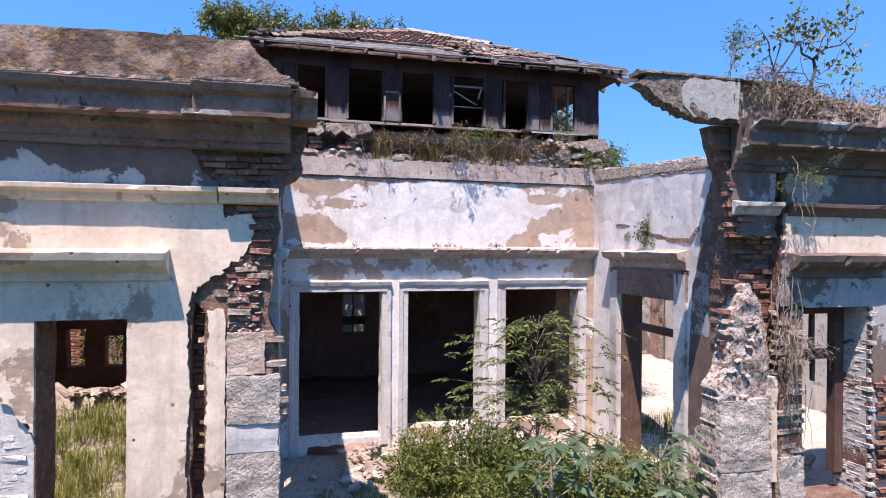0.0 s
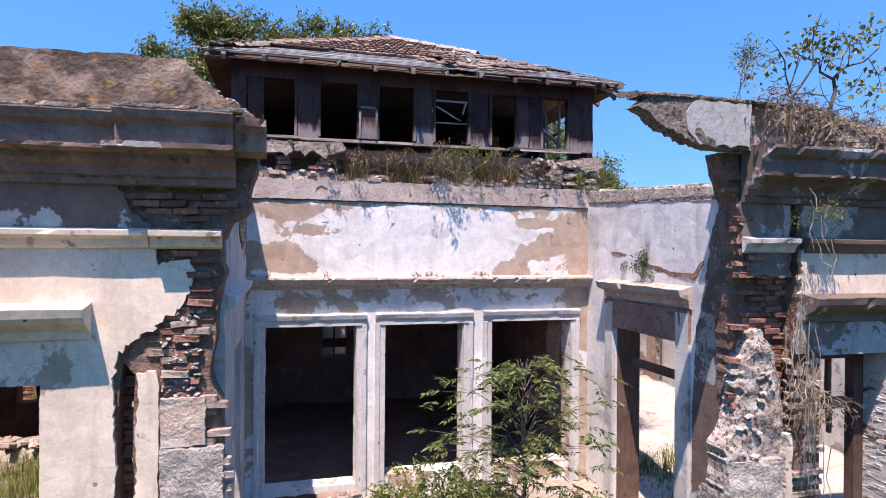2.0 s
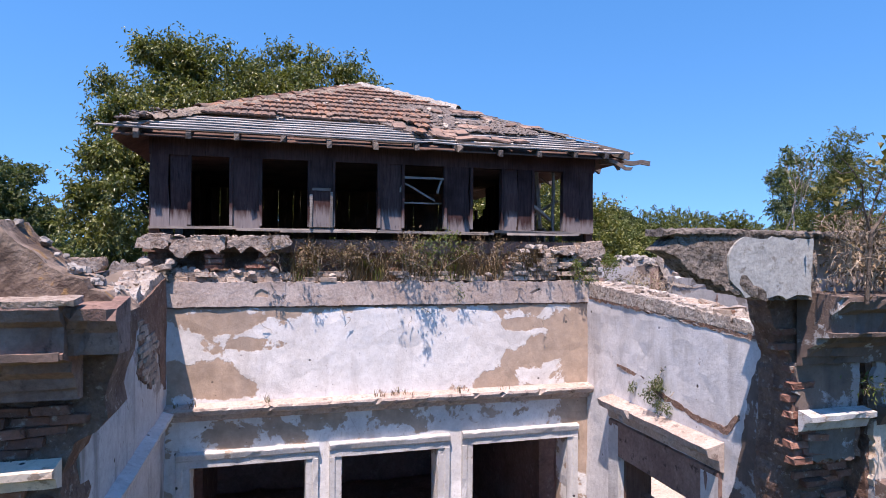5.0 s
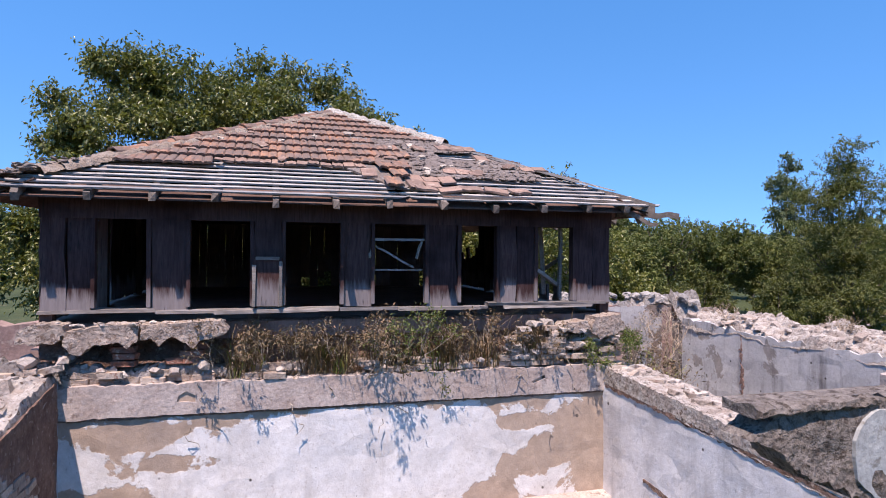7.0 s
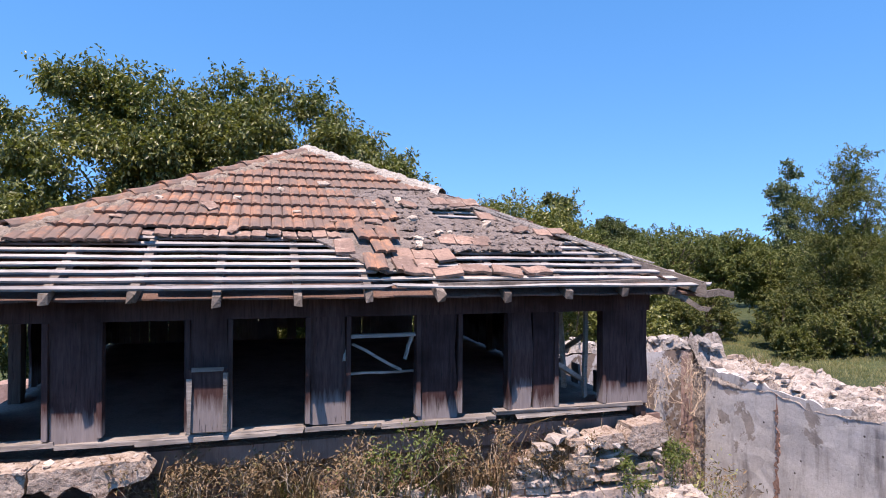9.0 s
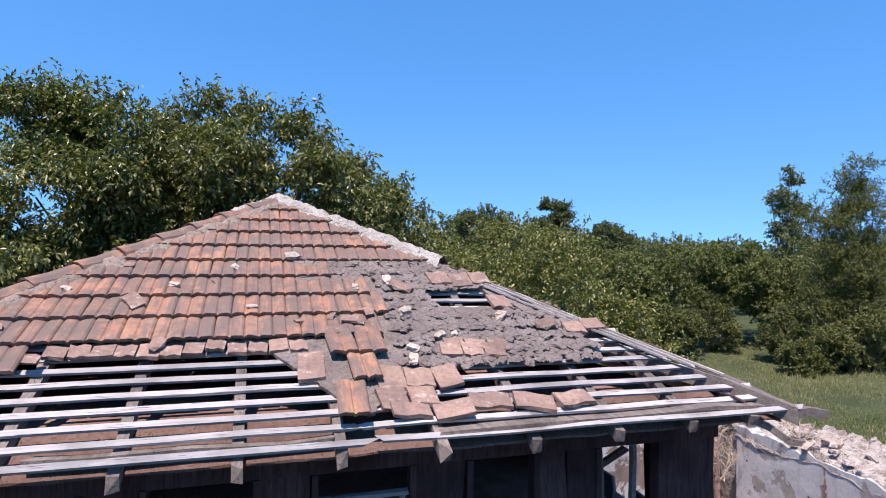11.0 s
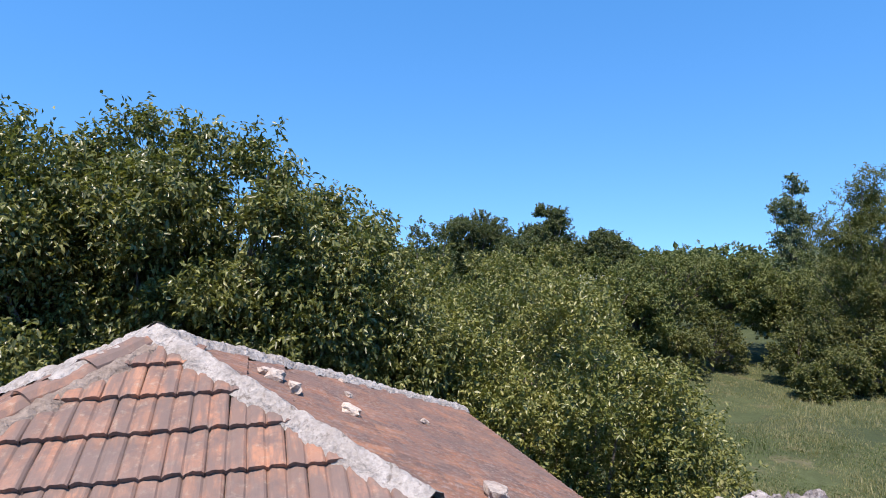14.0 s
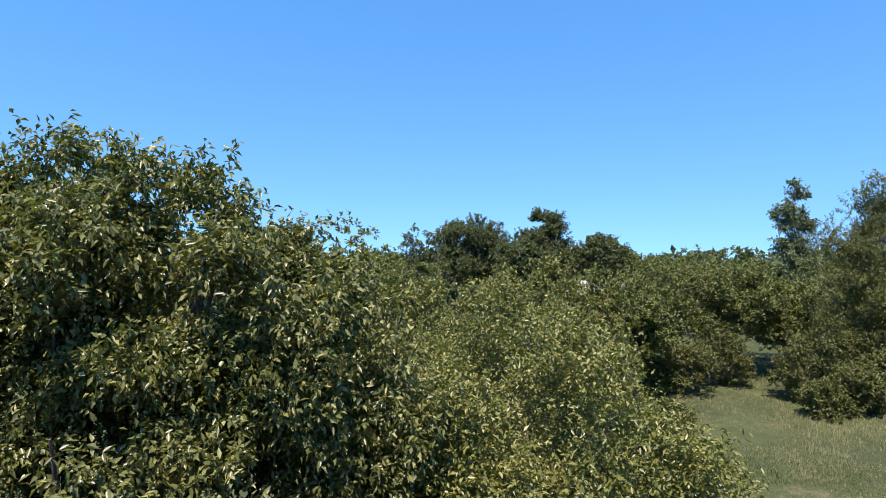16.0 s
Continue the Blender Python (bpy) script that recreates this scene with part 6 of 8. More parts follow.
tree("feathery_tree", "tall feathery olive-brown tree with loose boughs down to the grass", (52.0, 48.0, -0.2),
     [(0.4, 0, 14.6, 2.2, 2.2, 3.0), (-1.7, 0.5, 11.8, 2.2, 2.2, 2.8), (2.2, 0, 12.2, 2.6, 2.2, 3.4), (-2.8, 0, 8.2, 2.6, 2.2, 3.0), (3.2, 0, 7.6, 3.0, 2.2, 3.4), (0, -1, 7.4, 3.0, 2.2, 3.4), (-4.2, 0, 4.2, 2.6, 2.2, 2.8), (4.6, 0, 4.0, 3.2, 2.2, 3.4), (0, -1.4, 3.8, 3.4, 2.2, 3.0)],
     0.3, 4000, 15, 0.27, 0.085, M_FEATHER, 221, shell=0.7, twig=0.8, droop=0.3, clumps=200, puff=0.8)
for i, (x, y, h, r) in enumerate(((34.4, 53.0, 3.9, 1.9), (37.2, 52.0, 4.1, 2.3), (41.8, 53.6, 5.6, 2.6), (44.6, 47.6, 5.0, 2.4), (30.0, 44.0, 1.6, 1.0), (49.0, 45.5, 4.0, 2.6), (41.6, 43.4, 2.4, 1.5), (44.6, 43.4, 3.4, 2.0), (48.0, 42.6, 4.8, 2.4))):
    far_tree(x, y, h, r, M_FEATHER, 230 + i, "low olive-green bush on the meadow", 600, 0.24, low=-0.1)
tree("eucalyptus_tree", "tall slender grey-green eucalyptus over the woods", (67.0, 69.0, -0.2),
     [(0.2, 0, 18.6, 1.1, 1.2, 1.7), (-0.9, 0, 15.6, 1.3, 1.4, 1.6), (1.3, 0, 14.6, 1.6, 1.4, 1.5), (-0.6, 0, 12.0, 2.2, 1.8, 1.6), (1.6, 0, 10.6, 2.0, 1.8, 1.8), (-1.6, 0, 8.4, 2.2, 1.8, 2.0), (0.8, 0, 6.0, 2.6, 2.0, 2.6)],
     0.3, 1100, 14, 0.42, 0.16, M_EUCA, 224, shell=0.6, twig=0.7, droop=0.6, clumps=70, puff=0.75, group="trees round the meadow")
far_tree(19.6, 70.0, 14.2, 1.9, M_FARDARK, 225, "slender dark tree over the crowns", 420, 0.3, low=0.3, slim=0.8)
far_tree(21.2, 69.0, 13.2, 2.2, M_FARDARK, 226, "slender dark tree over the crowns", 420, 0.3, low=0.3, slim=0.9)
for i, (x, y, h, r, d) in enumerate(((46.3, 124, 19.6, 7.0, 1), (54.6, 109.7, 19.4, 4.6, 1), (46.8, 103, 14.6, 3.6, 1), (66.7, 108, 14.6, 6.0, 1), (67.5, 97, 11.2, 5.0, 0), (28, 118, 11.5, 7, 0), (84, 104, 12.0, 8, 0), (58, 84, 8.6, 5.5, 0), (72, 80, 10.5, 6, 0), (16, 98, 11.0, 6, 0), (80, 66, 12, 7, 0), (-20, 58, 14.0, 4.5, 1))):
    far_tree(x, y, h, r, M_FARDARK if d else M_FAR, 240 + i, DARK if d else GREEN, 2600 if d else 900, 0.5 if y > 90 else 0.34, low=0.3 if d else 0.1)


def far_house(x, y, turn):
    """A small white house far behind the trees, its gable and roof above them."""
    root = thing("white_house", "distant white house with a pale gabled roof among the trees", "house", (x, y, -1.5))
    root.rotation_euler = (0, 0, radians(turn))
    bm = bmesh.new()
    ring = [(-3.5, 0), (3.5, 0), (3.5, 6.4), (0, 8.2), (-3.5, 6.4)]
    a, b = [bm.verts.new((u, -4.5, v)) for u, v in ring], [bm.verts.new((u, 4.5, v)) for u, v in ring]
    for i in range(5):
        bm.faces.new((a[i], a[(i + 1) % 5], b[(i + 1) % 5], b[i]))
    bm.faces.new(a)
    bm.faces.new(b)
    part("wall", bm, M_FRAME, root)
    for s in (-1, 1):
        bm = bmesh.new()
        q = [bm.verts.new(p) for dz in (0.04, 0.2) for p in ((0, -4.8, 8.22 + dz), (0, 4.8, 8.22 + dz), (s * 3.9, 4.8, 6.2 + dz), (s * 3.9, -4.8, 6.2 + dz))]
        for f in ((0, 1, 2, 3), (4, 5, 6, 7), (0, 1, 5, 4), (1, 2, 6, 5), (2, 3, 7, 6), (3, 0, 4, 7)):
            bm.faces.new([q[k] for k in f])
        part("roof", bm, M_SLAB, root)
    for u in (-1.6, 1.6):
        part("window", box(u - 0.5, u + 0.5, -4.54, -4.46, 3.9, 5.3), M_DARKWOOD, root)


far_house(55.5, 92.0, 20)


def far_woods():
    rng = np.random.default_rng(12)
    lobes = []
    for i in range(330):
        # Lobes from 170 on are unseen woods behind the camera, added to cut skylight
        a = rng.uniform(-0.75, 1.35) if i < 170 else rng.uniform(1.6, 5.4)
        d = rng.uniform(150, 420) if i < 170 else rng.uniform(45, 120)
        h = rng.uniform(8, 13.5)
        lobes.append((math.sin(a) * d, math.cos(a) * d, h * 0.5, rng.uniform(6, 12), rng.uniform(6, 12), h * 0.5))
    at, way, _ = crown_points(lobes, 15000, 6, rng, 0.4, 2.0, 0.2)
    return leaves_mesh("far_woods", at, way, 2.4, 1.5, rng)


tagged(part("far_woods", far_woods(), M_FARDARK, None), "belt of dark woods, its unseen half behind the camera added to cut skylight", "woods", kind="stuff")


def field_grass(name, seed, n, near, deep, a0, a1, low, high, width):
    rng = np.random.default_rng(seed)
    d = near + deep * rng.uniform(0, 1, n) ** 1.2
    a = rng.uniform(a0, a1, n)
    p = np.stack([4 + np.sin(a) * d, 11 + np.cos(a) * d, np.full(n, -0.12)], 1)
    thick = np.array([noise.noise((x * 0.16, y * 0.16, seed)) + 0.5 * noise.noise((x * 0.5, y * 0.5, seed)) for x, y, _ in p])
    keep = thick > -0.4
    p, thick = p[keep], thick[keep]
    p[:, 2] += [0.35 * noise.noise((x * 0.06, y * 0.06, 2)) * min(1, max(0, (max(abs(x - 4), abs(y - 12)) - 14) / 12)) - 0.03 for x, y, _ in p]
    return blades_mesh(name, p, low + (high - low) * np.clip(thick + 0.25, 0, 1), width, 0.8, rng)


tagged(part("meadow_grass", field_grass("meadow_grass", 31, 90000, 14, 26, 0.45, 1.1, 0.1, 0.3, 0.032), M_MEADOWGRASS, None), "uneven green meadow grass near the ruin", "grass", kind="stuff")
tagged(part("straw_grass", field_grass("straw_grass", 32, 60000, 27, 35, 0.5, 1.05, 0.12, 0.5, 0.024), M_STRAWGRASS, None), "tall straw-coloured grass farther out on the meadow", "grass", kind="stuff")


# ---- plants in and on the ruin ----
def twiggy(bm, p, d, length, r, depth, rnd, tips, spread=0.55, lift=0.15):
    """A forking bare limb; collects the ends of its twigs."""
    e = p + d * length
    m = p.lerp(e, 0.5) + Vector((rnd.gauss(0, 1), rnd.gauss(0, 1), rnd.gauss(0, 1))) * length * 0.08
    tube(bm, [p, m, e], [r, r * 0.85, r * 0.65], 5 if depth > 1 else 4)
    tips.append((m, d))
    if depth == 0:
        tips.append((e, d))
        return
    for _ in range(rnd.choice((2, 2, 3))):
        nd = (d + Vector((rnd.gauss(0, spread), rnd.gauss(0, spread), rnd.gauss(lift, spread)))).normalized()
        twiggy(bm, e, nd, length * rnd.uniform(0.6, 0.85), r * 0.62, depth - 1, rnd, tips, spread, lift)


def shrub(name, label, base, stems, length, r, depth, leaf_mat, per_tip, leaf_l, leaf_w, seed, spread=0.55, lift=0.15, up=(0, 0, 1), category="shrub", lump=0.08, bark=M_TWIG, skip=0):
    rnd = random.Random(seed)
    rng = np.random.default_rng(seed)
    root = thing(name, label, category, base)
    bm, tips = bmesh.new(), []
    for _ in range(stems):
        d = (Vector(up) + Vector((rnd.gauss(0, 0.4), rnd.gauss(0, 0.4), 0))).normalized()
        twiggy(bm, Vector((rnd.gauss(0, 0.05), rnd.gauss(0, 0.05), -0.05)), d, length, r, depth, rnd, tips, spread, lift)
    part("stem", bm, bark, root)
    if leaf_mat and per_tip:
        tips = [t for t in tips if rnd.random() >= skip]
        p = np.repeat(np.array([t[0] for t in tips]), per_tip, 0) + rng.normal(size=(len(tips) * per_tip, 3)) * lump
        w = unit(np.repeat(np.array([t[1] for t in tips]), per_tip, 0) * 0.6 + rng.normal(size=p.shape) * 0.8 - (0, 0, 0.3))
        part("foliage", leaves_mesh("foliage", p, w, leaf_l, leaf_w, rng), leaf_mat, root)
    return root


def frond_leaves(rng, bases, ways, length, pairs, ll, lw):
    """Feathered leaves: pairs of leaflets along an arched stalk."""
    at, way = [], []
    for b, w in zip(bases, ways):
        w = unit(w)
        side = unit(np.cross(w, (0, 0, 1.0)))
        ln = length * rng.uniform(0.7, 1.2)
        for i in range(1, pairs + 1):
            f = i / pairs
            p = b + w * ln * f + np.array((0, 0, -0.35 * ln * f * f))
            for s in (-1, 1):
                at.append(p)
                way.append(unit(side * s + w * 0.45 + np.array((0, 0, -0.25)) + rng.normal(size=3) * 0.12))
        at.append(b + w * ln + np.array((0, 0, -0.35 * ln)))
        way.append(unit(w - np.array((0, 0, 0.4))))
    return np.array(at), np.array(way)


def sapling(base, height, seed):
    rng = np.random.default_rng(seed)
    rnd = random.Random(seed)
    root = thing("locust_sapling", "young locust sapling with feathered yellow-green leaves in front of an opening", "sapling", base)
    bm = bmesh.new()
    tube(bm, [(0, 0, -0.1), (0.03, 0.02, height * 0.4), (-0.02, 0.05, height * 0.7), (0.05, 0, height * 0.9)], [0.03, 0.024, 0.016, 0.005], 6)
    bases, ways = [], []
    for i in range(190):
        z = height * (0.34 + 0.62 * rnd.random())
        a = rnd.uniform(0, 6.283)
        reach = rnd.uniform(0.15, 1.0) * (1.2 if z < height * 0.85 else 0.5)
        d = Vector((math.cos(a) * 1.1, math.sin(a) * 0.7, 0.3))
        e = Vector((0, 0, z - 0.15)) + d * reach
        if i % 2 == 0:
            tube(bm, [(0, 0, z - 0.3), e.lerp(Vector((0, 0, z)), 0.4), e], [0.007, 0.005, 0.003], 4)
        bases.append(tuple(e))
        ways.append((d.x + rnd.gauss(0, 0.5), d.y + rnd.gauss(0, 0.5), 0.15 + rnd.gauss(0, 0.25)))
    part("stem", bm, M_BARK, root)
    at, way = frond_leaves(rng, np.array(bases), np.array(ways), 0.27, 7, 0.1, 0.04)
    part("foliage", leaves_mesh("foliage", at, way, 0.115, 0.034, rng, 0.1), M_LOCUST, root)


sapling((3.65, 8.55, 0.15), 3.05, 4)


def castor(base, height, seed, n=10):
    """A castor plant: stout stem and big star-shaped leaves."""
    rng = np.random.default_rng(seed)
    rnd = random.Random(seed)
    root = thing("castor_plant", "castor plant with big grey-green star-shaped leaves among weeds", "plant", base, group="castor plants in the porch")
    bm = bmesh.new()
    tube(bm, [(0, 0, -0.1), (0.03, 0.02, height * 0.5), (0, 0, height)], [0.03, 0.025, 0.012], 6)
    at, way = [], []
    for i in range(n):
        z = height * rnd.uniform(0.45, 1.0)
        a = i * 2.4 + rnd.uniform(-0.3, 0.3)
        c = Vector((math.cos(a), math.sin(a), 0.35)) * rnd.uniform(0.15, 0.38) + Vector((0, 0, z))
        tube(bm, [(0, 0, z - 0.08), c], [0.009, 0.006], 4)
        tip = Vector((math.cos(a), math.sin(a), -0.35)).normalized()
        side = tip.cross(Vector((0, 0, 1))).normalized()
        for j in range(9):
            t = math.radians(-150 + 37.5 * j)
            d = tip * math.cos(t) + side * math.sin(t)
            at.append(tuple(c))
            way.append(tuple((d + Vector((0, 0, -0.12))).normalized()))
    part("stem", bm, M_TWIG, root)
    part("foliage", leaves_mesh("foliage", np.array(at), np.array(way), 0.2, 0.075, rng, 0.05), M_CASTOR, root)


for i, (x, y, h) in enumerate(((2.76, 6.06, 2.0), (3.44, 6.47, 1.6), (4.27, 6.31, 1.6), (3.0, 6.9, 1.3), (5.1, 7.2, 0.9), (4.6, 6.6, 1.1), (5.6, 6.2, 0.9), (6.4, 6.1, 0.8), (7.0, 6.0, 0.8), (3.9, 5.9, 1.2))):
    castor((x, y, 0.1 if y > 6.3 else -0.1), h, 50 + i)
for i, (x, y, rx, h, mat, label) in enumerate((
        (2.45, 8.9, 0.75, 1.25, M_WEED, "bushy green weeds growing through the rubble"), (2.0, 9.4, 0.4, 0.85, M_WEED, "bushy green weeds growing through the rubble"),
        (3.1, 7.6, 0.8, 1.15, M_WEED, "bushy green weeds growing through the rubble"), (4.2, 7.6, 0.9, 1.1, M_GRASS, "straggling yellow-green weeds in the porch"),
        (2.5, 6.9, 0.7, 0.8, M_GRASS, "straggling yellow-green weeds in the porch"), (5.0, 8.0, 0.6, 0.75, M_WEED, "bushy green weeds growing through the rubble"),
        (3.8, 6.4, 0.9, 1.1, M_WEED, "bushy green weeds growing through the rubble"), (4.9, 6.3, 0.7, 0.7, M_GRASS, "straggling yellow-green weeds in the porch"),
        (3.4, 9.2, 0.6, 0.9, M_WEED, "bushy green weeds growing through the rubble"), (6.3, 6.2, 0.7, 0.5, M_WEED, "bushy green weeds growing through the rubble"), (7.4, 6.1, 0.6, 0.6, M_GRASS, "straggling yellow-green weeds in the porch"))):
    tree("weed_bush", label, (x, y, 0.1 if y > 6.3 else -0.12), [(0, 0, h * 0.55, rx, rx, h * 0.5), (rx * 0.5, 0.1, h * 0.4, rx * 0.6, rx * 0.6, h * 0.45), (-rx * 0.5, -0.1, h * 0.45, rx * 0.6, rx * 0.6, h * 0.4)],
         0.015, int(420 * rx * h) + 60, 14, 0.075, 0.032, mat, 300 + i, shell=0.7, twig=0.26, droop=0.1, bark=M_TWIG, group="weeds in the porch")

# dry growth along the wall under the timber storey
rng = np.random.default_rng(17)


def tufts(name, label, places, per, spread, height, width, lean, material, seed, category="grass"):
    """Tufts of blades, all in one piece."""
    g = np.random.default_rng(seed)
    c = np.repeat(np.array(places, float), per, 0)
    h = np.repeat(height * g.uniform(0.5, 1.3, len(places)), per)
    c[:, :2] += g.normal(size=(len(c), 2)) * spread
    return tagged(part(name, blades_mesh(name, c, h, width, lean, g), material, None), label, category, kind="stuff")


r_ = random.Random(3)
def ragged(n):
    """Places along the wall top in uneven clumps with bare gaps."""
    out = []
    while len(out) < n:
        x = r_.uniform(1.35, 5.6)
        if noise.noise((x * 2.3, 4.0, 0)) + 0.4 * noise.noise((x * 7, 1.0, 0)) + 0.12 > r_.uniform(-0.1, 0.35):
            out.append((x, r_.uniform(10.96, 11.13), 5.6))
    return out


tufts("dry_grass", "dry brown grass along the broken wall top", ragged(60), 22, 0.06, 0.42, 0.013, 0.9, M_STRAW, 21)
tufts("dry_grass", "tall dry stalks along the broken wall top", ragged(26), 7, 0.05, 0.72, 0.011, 0.75, M_STRAW, 28)
tufts("green_tufts", "green weeds among the dry grass on the wall", ragged(16), 12, 0.06, 0.34, 0.018, 0.8, M_GRASS, 22)
tufts("ledge_weeds", "small weeds on the ledge", [(r_.uniform(0.0, 5.8), 10.82, 4.01) for _ in range(12)], 8, 0.04, 0.11, 0.012, 0.7, M_STRAW, 24)
tufts("room_grass", "long green and yellow grass inside the roofless room", [(r_.uniform(-4.6, -0.8), y, -0.02 + 1.68 * max(0, min(1, (y - 9.6) / 1.15))) for y in (r_.uniform(9.62, 10.6) for _ in range(560))], 24, 0.09, 0.26, 0.011, 0.8, M_ROOMGRASS, 25)
tufts("porch_grass", "low grass on the rubble of the porch", [(r_.uniform(0.2, 5.6), r_.uniform(6.6, 9.6), 0.16) for _ in range(130)], 16, 0.1, 0.22, 0.016, 0.7, M_GRASS, 26)
tufts("room_weeds", "low green weeds on the bleached floor", [(r_.uniform(6.6, 8.4), r_.uniform(8.6, 11.5), 0.35) for _ in range(60)], 18, 0.1, 0.28, 0.018, 0.7, M_GRASS, 27)
for i, (x, y, z, ln, dep, mat, per) in enumerate(((1.75, 11.05, 5.6, 0.22, 3, M_STRAW, 4), (2.6, 11.05, 5.6, 0.24, 3, M_STRAW, 3), (3.55, 11.02, 5.6, 0.27, 3, M_WEED, 4), (4.0, 11.05, 5.6, 0.2, 3, M_STRAW, 3), (4.7, 11.0, 5.6, 0.2, 3, M_STRAW, 3), (2.1, 11.0, 5.6, 0.22, 3, M_STRAW, 4), (5.55, 10.98, 5.6, 0.14, 3, M_WEED, 5), (6.12, 10.9, 5.55, 0.17, 3, M_WEED, 6), (3.1, 11.05, 5.6, 0.2, 3, M_STRAW, 3), (3.25, 10.98, 5.6, 0.25, 3, M_WEED, 3), (1.5, 11.0, 5.6, 0.25, 3, M_STRAW, 4), (4.4, 11.0, 5.6, 0.27, 3, M_STRAW, 4), (2.9, 10.96, 5.6, 0.28, 3, M_STRAW, 4), (5.2, 10.96, 5.62, 0.22, 3, M_STRAW, 4))):
    shrub("wall_weed", "half-dry weed rooted in the broken wall top", (x, y, z), 4, ln, 0.007, dep, mat, per, 0.045, 0.018, 400 + i, category="weed", lump=0.03)
# tufts rooted in the side wall's face
for i, (y, z, ln) in enumerate(((9.0, 4.66, 0.1), (9.12, 4.6, 0.09), (9.05, 4.48, 0.11), (8.9, 4.4, 0.1), (9.2, 4.42, 0.07), (9.6, 4.4, 0.06))):
    shrub("wall_plant", "small dark plant hanging from a crack of the side wall", (5.83, y, z), 1, ln, 0.005, 3, M_FARDARK, 3, 0.05, 0.018, 420 + i, spread=0.45, lift=-0.5, up=(-0.35, 0, -0.75), category="plant", lump=0.04)
# the tree on the right parapet and the dry brush round it
def crooked_tree():
    """A small gnarled tree leaning out over the cornice, its leaves in sparse bunches at the limbs' ends."""
    limbs = [
        ([(6.34, 6.47, 5.66), (6.47, 6.47, 5.91), (6.52, 6.47, 6.05), (6.57, 6.47, 6.21), (6.63, 6.47, 6.34), (6.59, 6.47, 6.49)], [0.05, 0.045, 0.042, 0.04, 0.036, 0.034]),
        ([(6.59, 6.47, 6.49), (6.46, 6.47, 6.56), (6.29, 6.47, 6.62), (6.13, 6.47, 6.69), (5.96, 6.47, 6.78)], [0.03, 0.026, 0.02, 0.014, 0.006]),
        ([(6.57, 6.45, 6.48), (6.66, 6.45, 6.58), (6.83, 6.45, 6.66), (7.07, 6.45, 6.74), (7.22, 6.45, 6.88), (7.28, 6.45, 7.07)], [0.03, 0.025, 0.02, 0.017, 0.012, 0.006]),
        ([(5.84, 6.3, 5.62), (5.86, 6.3, 5.98), (5.85, 6.3, 6.19), (6.0, 6.3, 6.33), (6.09, 6.3, 6.52), (6.14, 6.3, 6.8), (6.19, 6.3, 6.99), (6.22, 6.3, 7.14)], [0.03, 0.03, 0.028, 0.024, 0.02, 0.016, 0.011, 0.005]),
        ([(5.87, 6.32, 6.2), (6.06, 6.32, 6.24), (6.25, 6.32, 6.21), (6.37, 6.32, 6.09)], [0.016, 0.014, 0.014, 0.012]),
        ([(5.85, 6.3, 6.19), (5.76, 6.3, 6.39), (5.72, 6.3, 6.55), (5.63, 6.3, 6.66), (5.56, 6.3, 6.78)], [0.02, 0.016, 0.013, 0.009, 0.004]),
        ([(5.82, 6.3, 6.25), (5.89, 6.3, 6.44), (5.95, 6.3, 6.6), (6.04, 6.3, 6.73)], [0.015, 0.012, 0.009, 0.004]),
        ([(6.52, 6.42, 6.09), (6.72, 6.42, 6.13), (6.88, 6.42, 6.03)], [0.016, 0.012, 0.006]),
        ([(6.66, 6.45, 6.58), (6.74, 6.45, 6.77), (6.9, 6.45, 6.91), (7.07, 6.45, 7.02), (7.15, 6.45, 7.26)], [0.014, 0.012, 0.01, 0.007, 0.003]),
        ([(6.44, 6.45, 6.55), (6.5, 6.45, 6.68), (6.58, 6.45, 6.88), (6.62, 6.45, 7.14)], [0.012, 0.01, 0.007, 0.003]),
        ([(6.49, 6.4, 6.19), (6.69, 6.4, 6.33), (6.81, 6.4, 6.44)], [0.012, 0.009, 0.004]),
        ([(7.01, 6.4, 6.72), (7.14, 6.4, 6.56), (7.18, 6.4, 6.33)], [0.01, 0.008, 0.004])]
    bunches = [(6.04, 6.42, 6.77), (6.2, 6.42, 6.9), (6.25, 6.42, 6.98), (6.12, 6.42, 6.71), (6.43, 6.42, 6.78), (6.53, 6.42, 6.74), (6.52, 6.42, 6.62), (6.47, 6.42, 6.87), (6.83, 6.42, 6.93), (6.93, 6.42, 6.97), (6.95, 6.42, 6.83), (7.02, 6.42, 7.04), (6.71, 6.42, 6.38), (6.81, 6.42, 6.34), (7.11, 6.42, 6.3), (7.17, 6.42, 6.37), (7.18, 6.42, 6.66), (6.64, 6.42, 6.94), (7.11, 6.42, 7.18), (6.16, 6.42, 6.82), (5.65, 6.42, 6.54), (5.49, 6.42, 6.44)]
    base = Vector(limbs[0][0][0])
    root = thing("parapet_tree", "small crooked tree with yellowing leaves rooted in the parapet", "tree", base)
    rnd, rng = random.Random(511), np.random.default_rng(511)
    for k, (pts, radii) in enumerate(limbs):
        bm = bmesh.new()
        pts = [Vector(p) - base + Vector((rnd.gauss(0, 0.008), rnd.gauss(0, 0.03) if k else 0, rnd.gauss(0, 0.008))) for p in pts]
        tube(bm, pts, [0.56 * r for r in radii], 7 if k == 0 else 5)
        for p, q in zip(pts[1:], pts[2:]):
            if radii[0] < 0.031 and rnd.random() < 0.8:
                d = Vector((rnd.gauss(0, 1), rnd.gauss(0, 1), rnd.gauss(0.5, 0.8))).normalized()
                tube(bm, [p, p + d * 0.12, p + d * 0.2 + Vector((0, 0, 0.06))], [0.006, 0.0045, 0.002], 4)
        part("trunk" if k == 0 else "limb", bm, M_DARKBARK, root)
